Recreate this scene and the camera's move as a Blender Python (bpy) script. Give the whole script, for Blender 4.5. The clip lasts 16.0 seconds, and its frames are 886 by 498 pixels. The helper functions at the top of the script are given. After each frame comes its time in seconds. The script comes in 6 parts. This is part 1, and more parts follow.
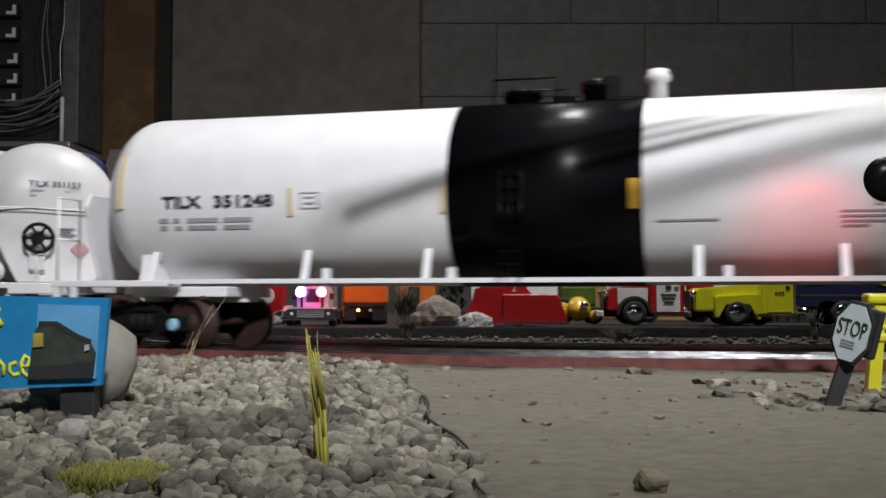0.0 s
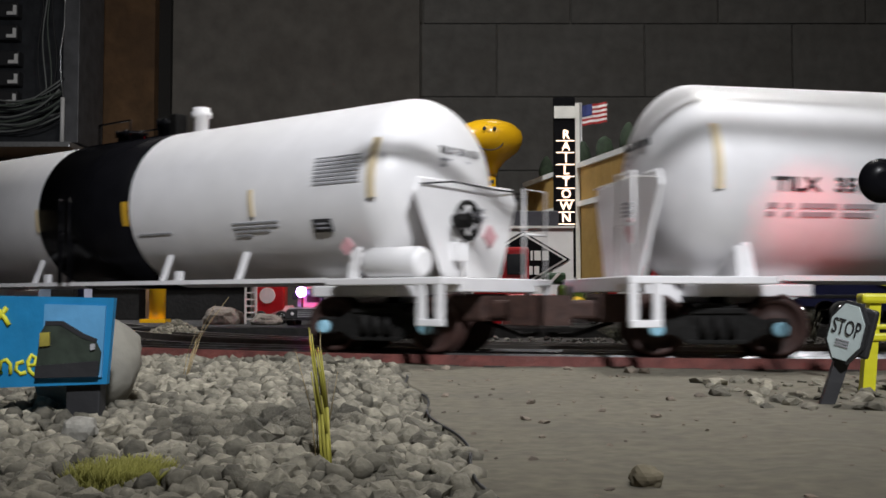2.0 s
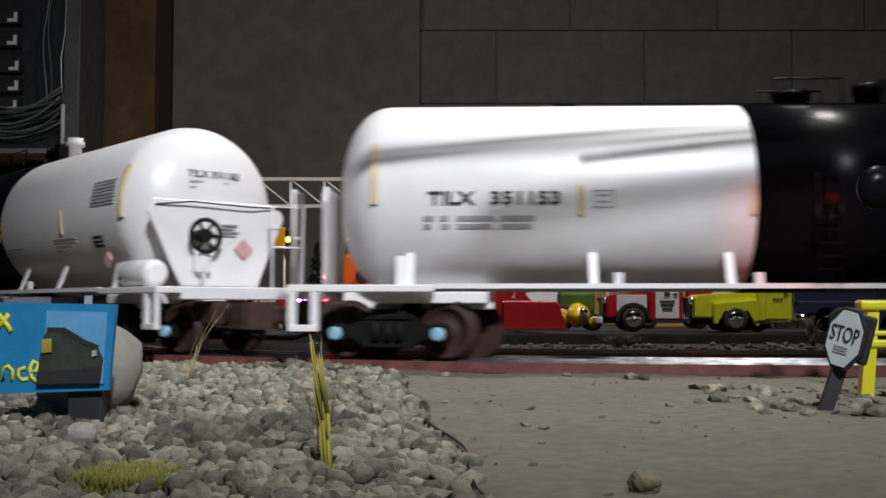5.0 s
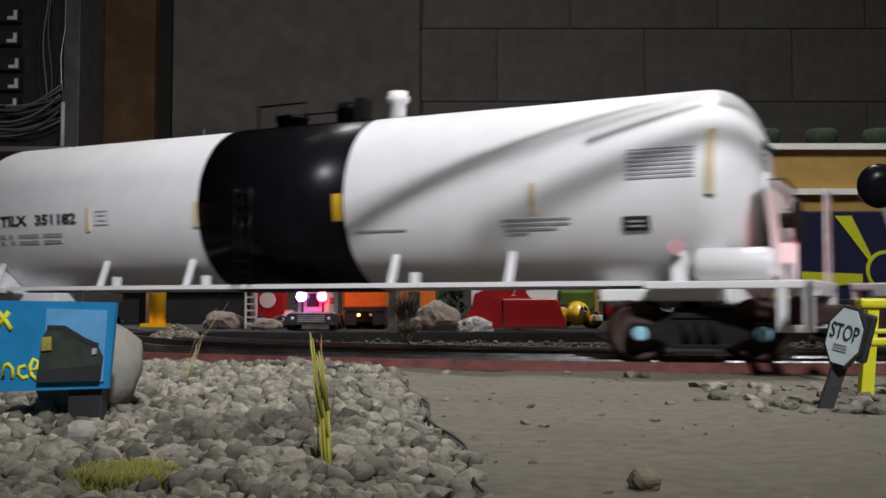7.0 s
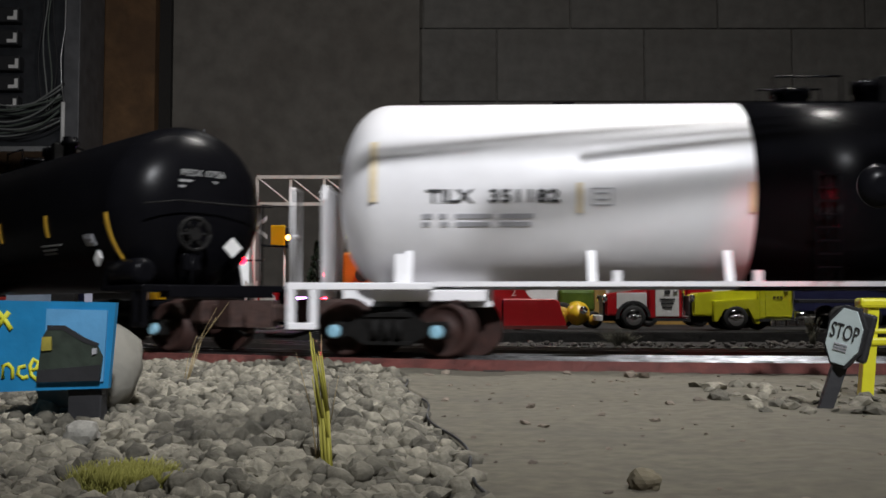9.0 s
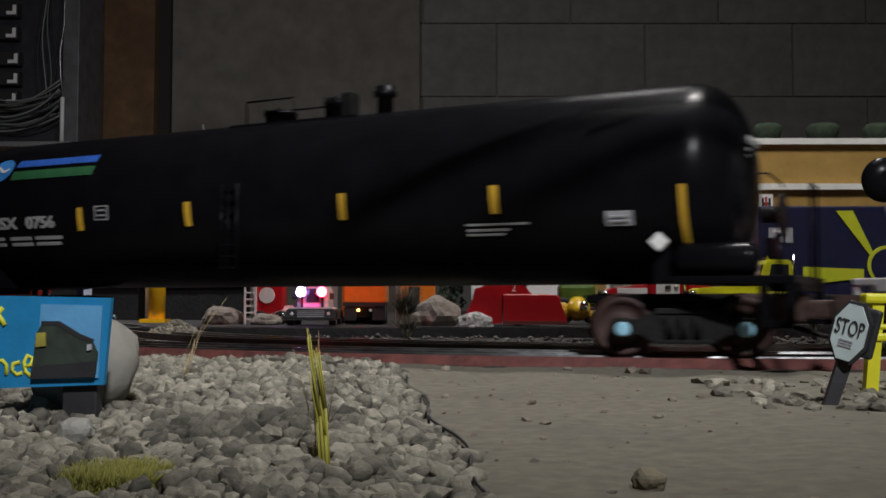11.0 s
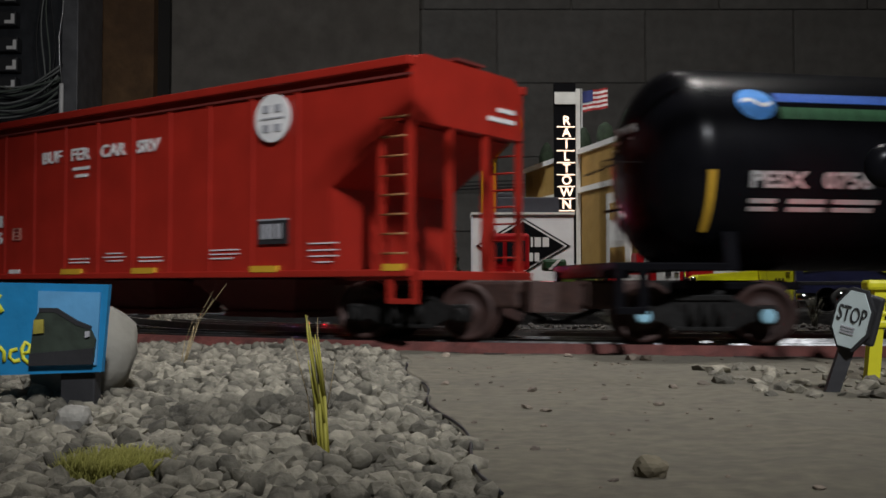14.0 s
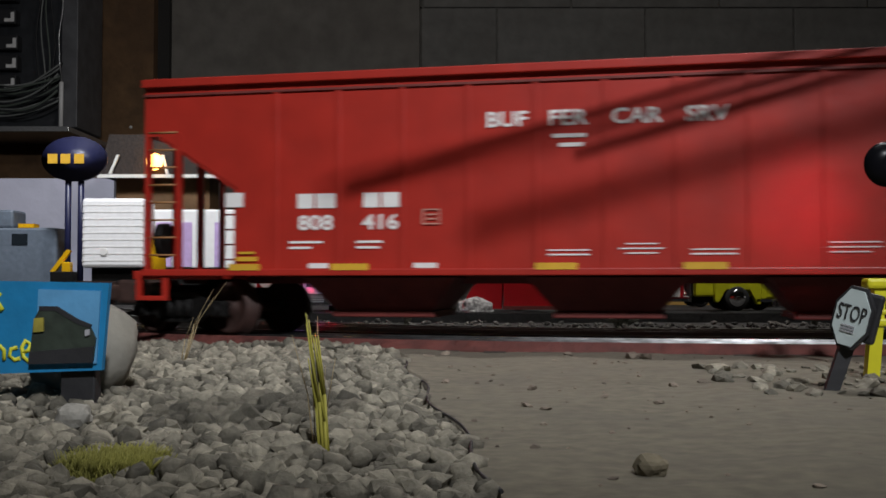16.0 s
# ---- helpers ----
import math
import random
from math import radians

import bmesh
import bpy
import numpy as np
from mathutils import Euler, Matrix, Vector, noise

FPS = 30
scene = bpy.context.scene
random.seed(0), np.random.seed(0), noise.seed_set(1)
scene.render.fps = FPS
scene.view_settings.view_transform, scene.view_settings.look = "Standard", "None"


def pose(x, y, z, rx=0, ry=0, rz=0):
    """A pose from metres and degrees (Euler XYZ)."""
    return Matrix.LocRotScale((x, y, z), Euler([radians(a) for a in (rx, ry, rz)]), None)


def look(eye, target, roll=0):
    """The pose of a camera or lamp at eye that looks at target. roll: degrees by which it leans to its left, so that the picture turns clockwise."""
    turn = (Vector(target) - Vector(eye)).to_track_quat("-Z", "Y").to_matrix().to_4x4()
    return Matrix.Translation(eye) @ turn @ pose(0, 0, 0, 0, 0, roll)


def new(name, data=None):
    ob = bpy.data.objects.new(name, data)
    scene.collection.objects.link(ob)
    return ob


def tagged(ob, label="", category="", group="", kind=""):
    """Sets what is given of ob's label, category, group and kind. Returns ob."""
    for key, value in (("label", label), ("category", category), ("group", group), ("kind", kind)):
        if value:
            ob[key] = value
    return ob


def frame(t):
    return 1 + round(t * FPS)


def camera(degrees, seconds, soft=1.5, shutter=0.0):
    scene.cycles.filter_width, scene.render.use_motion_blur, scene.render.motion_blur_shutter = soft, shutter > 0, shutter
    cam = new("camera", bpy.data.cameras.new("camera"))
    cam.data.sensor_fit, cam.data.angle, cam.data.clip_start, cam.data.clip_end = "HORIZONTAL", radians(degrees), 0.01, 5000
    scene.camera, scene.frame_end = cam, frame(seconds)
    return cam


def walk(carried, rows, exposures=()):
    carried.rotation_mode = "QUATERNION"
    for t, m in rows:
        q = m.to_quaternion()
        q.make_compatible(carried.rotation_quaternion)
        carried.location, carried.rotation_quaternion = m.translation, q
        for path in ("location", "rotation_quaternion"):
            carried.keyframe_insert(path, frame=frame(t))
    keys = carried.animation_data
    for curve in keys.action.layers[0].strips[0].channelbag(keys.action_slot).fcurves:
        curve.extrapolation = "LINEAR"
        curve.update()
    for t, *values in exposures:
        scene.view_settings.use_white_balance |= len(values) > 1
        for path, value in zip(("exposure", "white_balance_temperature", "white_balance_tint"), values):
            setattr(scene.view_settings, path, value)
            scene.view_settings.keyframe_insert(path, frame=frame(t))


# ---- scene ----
# ---- the camera: lies still on the layout, nodding a little ----
CZ = 0.0212
cam = camera(45.9, 16.0, 1.6, 0.8)
NODS = [(0.0, 2.77, 0), (0.5, 2.65, 0), (1.0, 2.96, 0), (1.5, 3.11, 0), (2.0, 2.77, -0.003), (2.5, 2.77, -0.004), (3.0, 2.86, -0.004),
        (4.2, 3.0, -0.004), (5.5, 3.17, -0.004), (6.0, 3.02, -0.004), (6.5, 2.93, -0.004), (7.0, 3.02, -0.004), (7.5, 3.08, -0.004),
        (8.0, 3.17, -0.004), (8.5, 3.11, -0.004), (9.0, 3.02, -0.004), (9.5, 2.68, -0.004), (10.0, 2.65, -0.003), (11.2, 2.8, -0.001),
        (12.5, 2.93, 0), (13.0, 2.93, 0), (13.5, 2.59, 0), (14.0, 2.04, 0), (14.5, 2.07, 0), (15.0, 1.98, 0), (15.5, 1.80, 0), (16.0, 1.95, 0)]
walk(cam, [(t, pose(0, y, CZ, 90 + up, 0, 0)) for t, up, y in NODS],
     exposures=[(0, -0.16), (1.0, -0.22), (9.0, -0.27), (10.5, -0.36), (12.5, -0.62), (13.7, -0.6), (14.5, -0.5), (16.0, -0.58)])

# ---- light ----
world = bpy.data.worlds.new("world")
scene.world = world
world.use_nodes = True
world.node_tree.nodes["Background"].inputs[0].default_value = (0.9, 0.95, 1.0, 1)
world.node_tree.nodes["Background"].inputs[1].default_value = 0.012


def lamp(name, eye, target, size, watts, colour=(1, 0.95, 0.9), size_y=None):
    data = bpy.data.lights.new(name, "AREA")
    data.size, data.energy, data.color = size, watts, colour
    if size_y:
        data.shape, data.size_y = "RECTANGLE", size_y
    ob = new(name, data)
    ob.matrix_world = look(eye, target)
    return ob


spot = bpy.data.lights.new("key_lamp", "SPOT")
spot.energy, spot.color, spot.shadow_soft_size = 93.0, (0.94, 0.955, 1.0), 0.03
spot.spot_size, spot.spot_blend = math.radians(20.5), 1.0
new("key_lamp", spot).matrix_world = look((0.24, -0.66, 0.80), (-0.015, 0.31, 0.04))
# unseen fill lights added to brighten the town, wall, rails and back boxcars
lamp("town_lamp", (0.22, 0.56, 0.80), (0.15, 0.92, 0.02), 0.14, 7.5, (1.0, 0.97, 0.94))
lamp("ceiling_lamp", (-0.1, 0.5, 2.35), (0.0, 1.4, 0), 0.5, 3.9, (1.0, 0.96, 0.92))
lamp("back_lamp", (0.3, 2.3, 2.1), (0.2, 0.6, 0), 0.3, 2.6, (1.0, 0.97, 0.95))
lamp("yard_lamp", (-0.42, 1.02, 0.55), (-0.46, 1.40, 0.05), 0.06, 5.5, (0.93, 0.95, 1.0))


# ---- materials ----
def mat(name, colour, rough=0.6, metal=0.0, vary=0.15, scale=150.0, bump=0.1, glow=0.0, dirt=None, per_piece=0.0, coat=0.0, gloss=0.5):
    m = bpy.data.materials.new(name)
    m.use_nodes = True
    n, l = m.node_tree.nodes, m.node_tree.links
    b = n["Principled BSDF"]
    b.inputs["Roughness"].default_value, b.inputs["Metallic"].default_value = rough, metal
    b.inputs["Coat Weight"].default_value = coat
    b.inputs["Specular IOR Level"].default_value = gloss
    co = n.new("ShaderNodeTexCoord")
    fine = n.new("ShaderNodeTexNoise")
    fine.inputs["Scale"].default_value, fine.inputs["Detail"].default_value = scale, 8
    wide = n.new("ShaderNodeTexNoise")
    wide.inputs["Scale"].default_value, wide.inputs["Detail"].default_value = scale / 9, 5
    l.new(co.outputs["Object"], fine.inputs["Vector"])
    l.new(co.outputs["Object"], wide.inputs["Vector"])
    ramp = n.new("ShaderNodeValToRGB")
    ramp.color_ramp.elements[0].position, ramp.color_ramp.elements[1].position = 0.3, 0.7
    lo, hi = [c * (1 - vary) for c in colour], [min(1, c * (1 + vary)) for c in colour]
    ramp.color_ramp.elements[0].color, ramp.color_ramp.elements[1].color = (*lo, 1), (*hi, 1)
    l.new(fine.outputs["Fac"], ramp.inputs["Fac"])
    mix = n.new("ShaderNodeMix")
    mix.data_type = "RGBA"
    step = n.new("ShaderNodeMapRange")
    step.inputs["From Min"].default_value, step.inputs["From Max"].default_value = 0.48, 0.72
    step.inputs["To Max"].default_value = 0.65
    l.new(wide.outputs["Fac"], step.inputs["Value"])
    l.new(step.outputs["Result"], mix.inputs[0])
    l.new(ramp.outputs["Color"], mix.inputs[6])
    mix.inputs[7].default_value = (*(dirt or [c * (1 - 1.3 * vary) for c in colour]), 1)
    last = mix.outputs[2]
    if per_piece:
        info = n.new("ShaderNodeObjectInfo")
        isle = n.new("ShaderNodeNewGeometry")
        add = n.new("ShaderNodeMath")
        frac = n.new("ShaderNodeMath")
        frac.operation = "FRACT"
        l.new(info.outputs["Random"], add.inputs[0])
        l.new(isle.outputs["Random Per Island"], add.inputs[1])
        l.new(add.outputs[0], frac.inputs[0])
        rng = n.new("ShaderNodeMapRange")
        rng.inputs["To Min"].default_value, rng.inputs["To Max"].default_value = 1 - per_piece, 1 + per_piece
        l.new(frac.outputs[0], rng.inputs["Value"])
        hsv = n.new("ShaderNodeHueSaturation")
        l.new(rng.outputs["Result"], hsv.inputs["Value"])
        l.new(last, hsv.inputs["Color"])
        last = hsv.outputs["Color"]
    l.new(last, b.inputs["Base Color"])
    if bump:
        bp = n.new("ShaderNodeBump")
        bp.inputs["Strength"].default_value, bp.inputs["Distance"].default_value = bump, 0.6 / scale
        l.new(fine.outputs["Fac"], bp.inputs["Height"])
        l.new(bp.outputs["Normal"], b.inputs["Normal"])
    if glow:
        b.inputs["Emission Color"].default_value, b.inputs["Emission Strength"].default_value = (*colour, 1), glow
    return m


WHITE = mat("white_car_paint", (0.78, 0.77, 0.78), 0.38, vary=0.04, scale=90, bump=0.02, dirt=(0.66, 0.65, 0.64))
BLACK = mat("black_car_paint", (0.005, 0.005, 0.0062), 0.27, vary=0.2, scale=90, bump=0.02, gloss=0.07)
RED = mat("oxide_red_paint", (0.36, 0.021, 0.012), 0.42, vary=0.12, scale=80, bump=0.04, dirt=(0.28, 0.018, 0.011))
DARKRED = mat("dark_red_frame_paint", (0.15, 0.025, 0.02), 0.6, vary=0.2, scale=150)
TAN = mat("faded_reflector", (0.66, 0.55, 0.36), 0.5, vary=0.05)
YELLOW = mat("yellow_stripe", (0.62, 0.36, 0.03), 0.5, vary=0.08)
INK = mat("black_lettering", (0.02, 0.02, 0.022), 0.6, vary=0.1)
PALE = mat("white_lettering", (0.75, 0.74, 0.72), 0.6, vary=0.05)
DIM = mat("dulled_white_lettering", (0.36, 0.36, 0.35), 0.6, vary=0.15)
GREY_INK = mat("grey_lettering", (0.35, 0.35, 0.37), 0.6, vary=0.1)
BLUE_MARK = mat("blue_emblem", (0.05, 0.25, 0.65), 0.5, vary=0.25, scale=300)
GREEN_MARK = mat("green_band", (0.03, 0.13, 0.05), 0.5)
PINK_MARK = mat("red_diamond_placard", (0.62, 0.34, 0.36), 0.5)
TRUCK = mat("grimy_black_castings", (0.007, 0.0065, 0.006), 0.7, vary=0.35, scale=250, bump=0.3, gloss=0.2)
TREAD = mat("rusty_wheel", (0.036, 0.014, 0.010), 0.7, 0.1, vary=0.3, scale=250)
CAP = mat("pale_blue_axle_cap", (0.28, 0.52, 0.64), 0.4, vary=0.05)
COUPLER = mat("rusty_brown_coupler", (0.04, 0.018, 0.013), 0.75, vary=0.35, scale=300, bump=0.3)
RAIL = mat("polished_tin_rail", (0.26, 0.26, 0.26), 0.36, 1.0, vary=0.45, scale=120, bump=0.1)
RAILRED = mat("red_painted_track_edge", (0.10, 0.027, 0.021), 0.75, vary=0.45, scale=160, bump=0.4, dirt=(0.1, 0.035, 0.03))
TIE = mat("dark_brown_tie", (0.03, 0.022, 0.018), 0.85, vary=0.4, scale=250, bump=0.4)
DIRT = mat("packed_tan_scenery_dirt", (0.125, 0.112, 0.082), 0.95, vary=0.24, scale=300, bump=0.22, dirt=(0.094, 0.086, 0.067))
STONE = mat("pale_grey_ballast", (0.18, 0.165, 0.127), 0.9, vary=0.35, scale=520, bump=0.7, per_piece=0.5)
CHIP = mat("brown_grit", (0.16, 0.13, 0.10), 0.9, vary=0.3, scale=500, bump=0.4, per_piece=0.4)
GROUND = mat("dark_scenery_ground", (0.018, 0.016, 0.0145), 0.95, vary=0.5, scale=260, bump=0.8, dirt=(0.032, 0.028, 0.024))
ROADBLACK = mat("black_roadway", (0.012, 0.0112, 0.0105), 0.85, vary=0.4, scale=200, bump=0.3)
BLOCK = mat("grey_concrete_block", (0.17, 0.162, 0.148), 0.95, vary=0.14, scale=28, bump=0.2, dirt=(0.12, 0.108, 0.092), per_piece=0.05)
MORTAR = mat("mortar", (0.185, 0.176, 0.16), 0.95, vary=0.2, scale=60, bump=0.4)
PLY = mat("brown_board", (0.14, 0.075, 0.032), 0.8, vary=0.3, scale=25, bump=0.2, dirt=(0.075, 0.04, 0.02))
SHELLGREY = mat("grey_steel_panel", (0.03, 0.032, 0.036), 0.5, 0.2, vary=0.3, scale=40)
WIRE = mat("black_wire", (0.02, 0.02, 0.022), 0.6)
GALV = mat("galvanised_conduit", (0.6, 0.6, 0.6), 0.35, 0.8, vary=0.15)
SMOOTH = mat("stained_smooth_concrete", (0.17, 0.155, 0.135), 0.9, vary=0.16, scale=22, bump=0.12, dirt=(0.085, 0.07, 0.058))
CEIL = mat("dark_ceiling", (0.08, 0.075, 0.07), 0.95, vary=0.3, scale=20)


# ---- building blocks ----
def box(bm, x0, x1, y0, y1, z0, z1, bevel=0.0):
    vs = [bm.verts.new((x, y, z)) for x in (x0, x1) for y in (y0, y1) for z in (z0, z1)]
    fs = [bm.faces.new([vs[i] for i in q]) for q in ((0, 1, 3, 2), (4, 6, 7, 5), (0, 4, 5, 1), (2, 3, 7, 6), (0, 2, 6, 4), (1, 5, 7, 3))]
    if bevel:
        es = list({e for f in fs for e in f.edges})
        bmesh.ops.bevel(bm, geom=es, offset=bevel, segments=2, affect="EDGES", profile=0.5)
    return bm


def rod(bm, a, b, r0, r1=None, n=10):
    a, b = Vector(a), Vector(b)
    r1 = r0 if r1 is None else r1
    q = (b - a).to_track_quat("Z", "Y")
    rings = []
    for p, r in ((a, r0), (b, r1)):
        rings.append([bm.verts.new(p + q @ Vector((r * math.cos(2 * math.pi * i / n), r * math.sin(2 * math.pi * i / n), 0))) for i in range(n)])
    for i in range(n):
        f = bm.faces.new((rings[0][i], rings[0][(i + 1) % n], rings[1][(i + 1) % n], rings[1][i]))
        f.smooth = True
    bm.faces.new(rings[0][::-1])
    bm.faces.new(rings[1])
    return bm


def bend(bm, pts, r, n=8):
    """A tube swept along points, in one skin."""
    pts = [Vector(p) for p in pts]
    rings = []
    for i, p in enumerate(pts):
        d = (pts[min(i + 1, len(pts) - 1)] - pts[max(i - 1, 0)]).normalized()
        q = d.to_track_quat("Z", "Y")
        rings.append([bm.verts.new(p + q @ Vector((r * math.cos(2 * math.pi * k / n), r * math.sin(2 * math.pi * k / n), 0))) for k in range(n)])
    for a, b in zip(rings, rings[1:]):
        k0 = min(range(n), key=lambda k: (b[k].co - a[0].co).length)
        for k in range(n):
            bm.faces.new((a[k], a[(k + 1) % n], b[(k0 + k + 1) % n], b[(k0 + k) % n])).smooth = True
    bm.faces.new(rings[0][::-1])
    bm.faces.new(rings[-1])
    return bm


def turned(bm, prof, axis="z", n=24, at=(0, 0, 0), smooth=True):
    """A body turned about an axis: prof is (along, radius) pairs."""
    rings = []
    at = Vector(at)
    for h, r in prof:
        ring = []
        for i in range(n):
            c, s = r * math.cos(2 * math.pi * i / n), r * math.sin(2 * math.pi * i / n)
            ring.append(bm.verts.new(at + Vector({"z": (c, s, h), "x": (h, c, s), "y": (s, h, c)}[axis])))
        rings.append(ring)
    for a, b in zip(rings, rings[1:]):
        for i in range(n):
            f = bm.faces.new((a[i], a[(i + 1) % n], b[(i + 1) % n], b[i]))
            f.smooth = smooth
    bm.faces.new(rings[0][::-1])
    bm.faces.new(rings[-1])
    return bm


def prism(bm, outline, y0, y1, plane="xz"):
    """A flat outline given thickness; plane names its two axes."""
    def put(a, b, c):
        return {"xz": (a, c, b), "yz": (c, a, b), "xy": (a, b, c)}[plane]
    lo = [bm.verts.new(put(a, b, y0)) for a, b in outline]
    hi = [bm.verts.new(put(a, b, y1)) for a, b in outline]
    bm.faces.new(lo)
    bm.faces.new(hi[::-1])
    for i in range(len(lo)):
        j = (i + 1) % len(lo)
        bm.faces.new((lo[i], hi[i], hi[j], lo[j]))
    return bm


def part(name, bm, material, parent=None, label=""):
    bmesh.ops.recalc_face_normals(bm, faces=bm.faces)
    me = bpy.data.meshes.new(name)
    bm.to_mesh(me)
    bm.free()
    me.materials.append(material)
    ob = new(name, me)
    ob.parent = parent
    if label:
        ob["label"] = label
    return ob


def B():
    return bmesh.new()


def thing(name, m, label, category, group="", kind=""):
    ob = new(name)
    ob.empty_display_size = 0.01
    ob.matrix_world = m
    return tagged(ob, label, category, group, kind)


def letters(text, size, material, parent, m, name="lettering", depth=0.0002, shape=None, label="", stretch=1.0, bold=0.0):
    """Built-in letters as a mesh; shape maps each flat (x, y, z) to its place."""
    cu = bpy.data.curves.new(name, "FONT")
    cu.body, cu.size, cu.extrude, cu.align_x, cu.align_y = text, size, depth, "CENTER", "CENTER"
    cu.offset = bold
    cu.resolution_u = 3
    tmp = bpy.data.objects.new(name, cu)
    scene.collection.objects.link(tmp)
    me = bpy.data.meshes.new_from_object(tmp.evaluated_get(bpy.context.evaluated_depsgraph_get()))
    bpy.data.objects.remove(tmp)
    me.materials.clear()
    me.materials.append(material)
    for v in me.vertices:
        v.co.x *= stretch
        v.co = Vector(shape(*v.co)) if shape else m @ v.co
    ob = new(name, me)
    ob.parent = parent
    if label:
        ob["label"] = label
    return ob


FRONT = pose(0, 0, 0, 90)  # flat writing stood up to face the camera's side


# ---- the track's line: a loop whose near side passes before the camera ----
STEP = 0.002
LINE_S = np.arange(-2.6, 2.6, STEP)
_bendy = np.clip(LINE_S, -0.55, 0.36)
_turn = _bendy / 0.4521 + 0.7732 * _bendy ** 2 / 2
LINE_X, LINE_Y = np.cumsum(np.cos(_turn)) * STEP, np.cumsum(np.sin(_turn)) * STEP
_mid = int(np.argmin(abs(LINE_S)))
LINE_X, LINE_Y = LINE_X - LINE_X[_mid] + 0.1529, LINE_Y - LINE_Y[_mid] + 0.336
RAIL_Z = 0.0036


def on_line(s, off=0.0):
    """The point at s metres along the track, off metres to the outside, and the heading."""
    th = float(np.interp(s, LINE_S, _turn))
    return float(np.interp(s, LINE_S, LINE_X)) + off * math.sin(th), float(np.interp(s, LINE_S, LINE_Y)) - off * math.cos(th), th


def ribbon(bm, s0, s1, prof, step=0.02):
    """A profile of (off, z) pairs drawn along the track."""
    rows = []
    for s in np.arange(s0, s1 + 1e-6, step):
        rows.append([bm.verts.new((*on_line(s, o)[:2], z)) for o, z in prof])
    k = len(prof)
    for a, b in zip(rows, rows[1:]):
        for i in range(k):
            f = bm.faces.new((a[i], b[i], b[(i + 1) % k], a[(i + 1) % k]))
    bm.faces.new(rows[0])
    bm.faces.new(rows[-1][::-1])
    return bm


# ---- the train ----
SPEED, PIVOT, AXLE = 0.0999, 0.1458, 0.0183
RADIUS, AXIS = 0.0325, 0.0551
WHEEL = 0.0093
START = -0.1176


def bogie_parts(car, sign, cap=None):
    """A four-wheel bogie; its wheelsets roll."""
    bg = new("bogie")
    bg.parent = car
    bg["label"] = "grimy black bogie with sprung side frames"
    bg.empty_display_size = 0.01
    for y in (-0.0225, 0.0225):
        bm = B()
        # cast frame: slim arms out to the axle boxes, a window for the springs in the middle
        out = [(-0.0215, 0.0104), (-0.0215, 0.0080), (-0.0130, 0.0068), (-0.0085, 0.0042), (0.0085, 0.0042), (0.0130, 0.0068), (0.0215, 0.0080),
               (0.0215, 0.0104), (0.0130, 0.0118), (0.0080, 0.0146), (-0.0080, 0.0146), (-0.0130, 0.0118)]
        prism(bm, out, y - 0.0009, y + 0.0009)
        box(bm, -0.0085, 0.0085, y - 0.0016, y + 0.0016, 0.0040, 0.0054, 0.0003)
        box(bm, -0.0085, 0.0085, y - 0.0016, y + 0.0016, 0.0132, 0.0150, 0.0003)
        for x in (-0.0042, 0, 0.0042):
            rod(bm, (x, y, 0.006), (x, y, 0.0125), 0.0017, n=8)
            rod(bm, (x, y * 1.07, 0.0062), (x, y * 1.07, 0.012), 0.0013, n=8)
        for x in (-AXLE, AXLE):
            box(bm, x - 0.0029, x + 0.0029, y - 0.0022, y + 0.0022, 0.0060, 0.0119, 0.0008)
        part("side_frame", bm, TRUCK, bg)
    bm = B()
    box(bm, -0.006, 0.006, -0.023, 0.023, 0.0105, 0.0165, 0.001)
    rod(bm, (0, 0, 0.016), (0, 0, 0.0195), 0.007)
    box(bm, -0.004, 0.004, -0.004, 0.004, 0.004, 0.011)
    part("bolster", bm, TRUCK, bg)
    sets = []
    for x in (-AXLE, AXLE):
        bm = B()
        rod(bm, (0, -0.022, 0), (0, 0.022, 0), 0.0016)
        for y in (-1, 1):
            prof = [(y * 0.0128, 0.0104), (y * 0.0142, 0.0104), (y * 0.0146, WHEEL), (y * 0.0186, WHEEL * 0.985), (y * 0.0188, 0.0078), (y * 0.0176, 0.0072), (y * 0.0172, 0.003), (y * 0.0186, 0.0026)]
            turned(bm, prof, "y", 28)
        ws = part("wheelset", bm, TREAD, bg)
        ws.location = (x, 0, WHEEL)
        sets.append((ws, x))
    for x in (-AXLE, AXLE):
        for y in (-1, 1):
            bm = B()
            turned(bm, [(y * 0.0248, 0.0024), (y * 0.0262, 0.0023), (y * 0.0266, 0.0016)], "y", 14, (x, 0, 0.0085))
            box(bm, x - 0.0007, x + 0.0007, *sorted((y * 0.0264, y * 0.0269)), 0.0068, 0.0102)
            part("axle_cap", bm, cap or CAP, bg, "axle cap" if cap else "pale blue axle cap")
    bg.location = (sign * PIVOT, 0, 0)
    return bg, sets


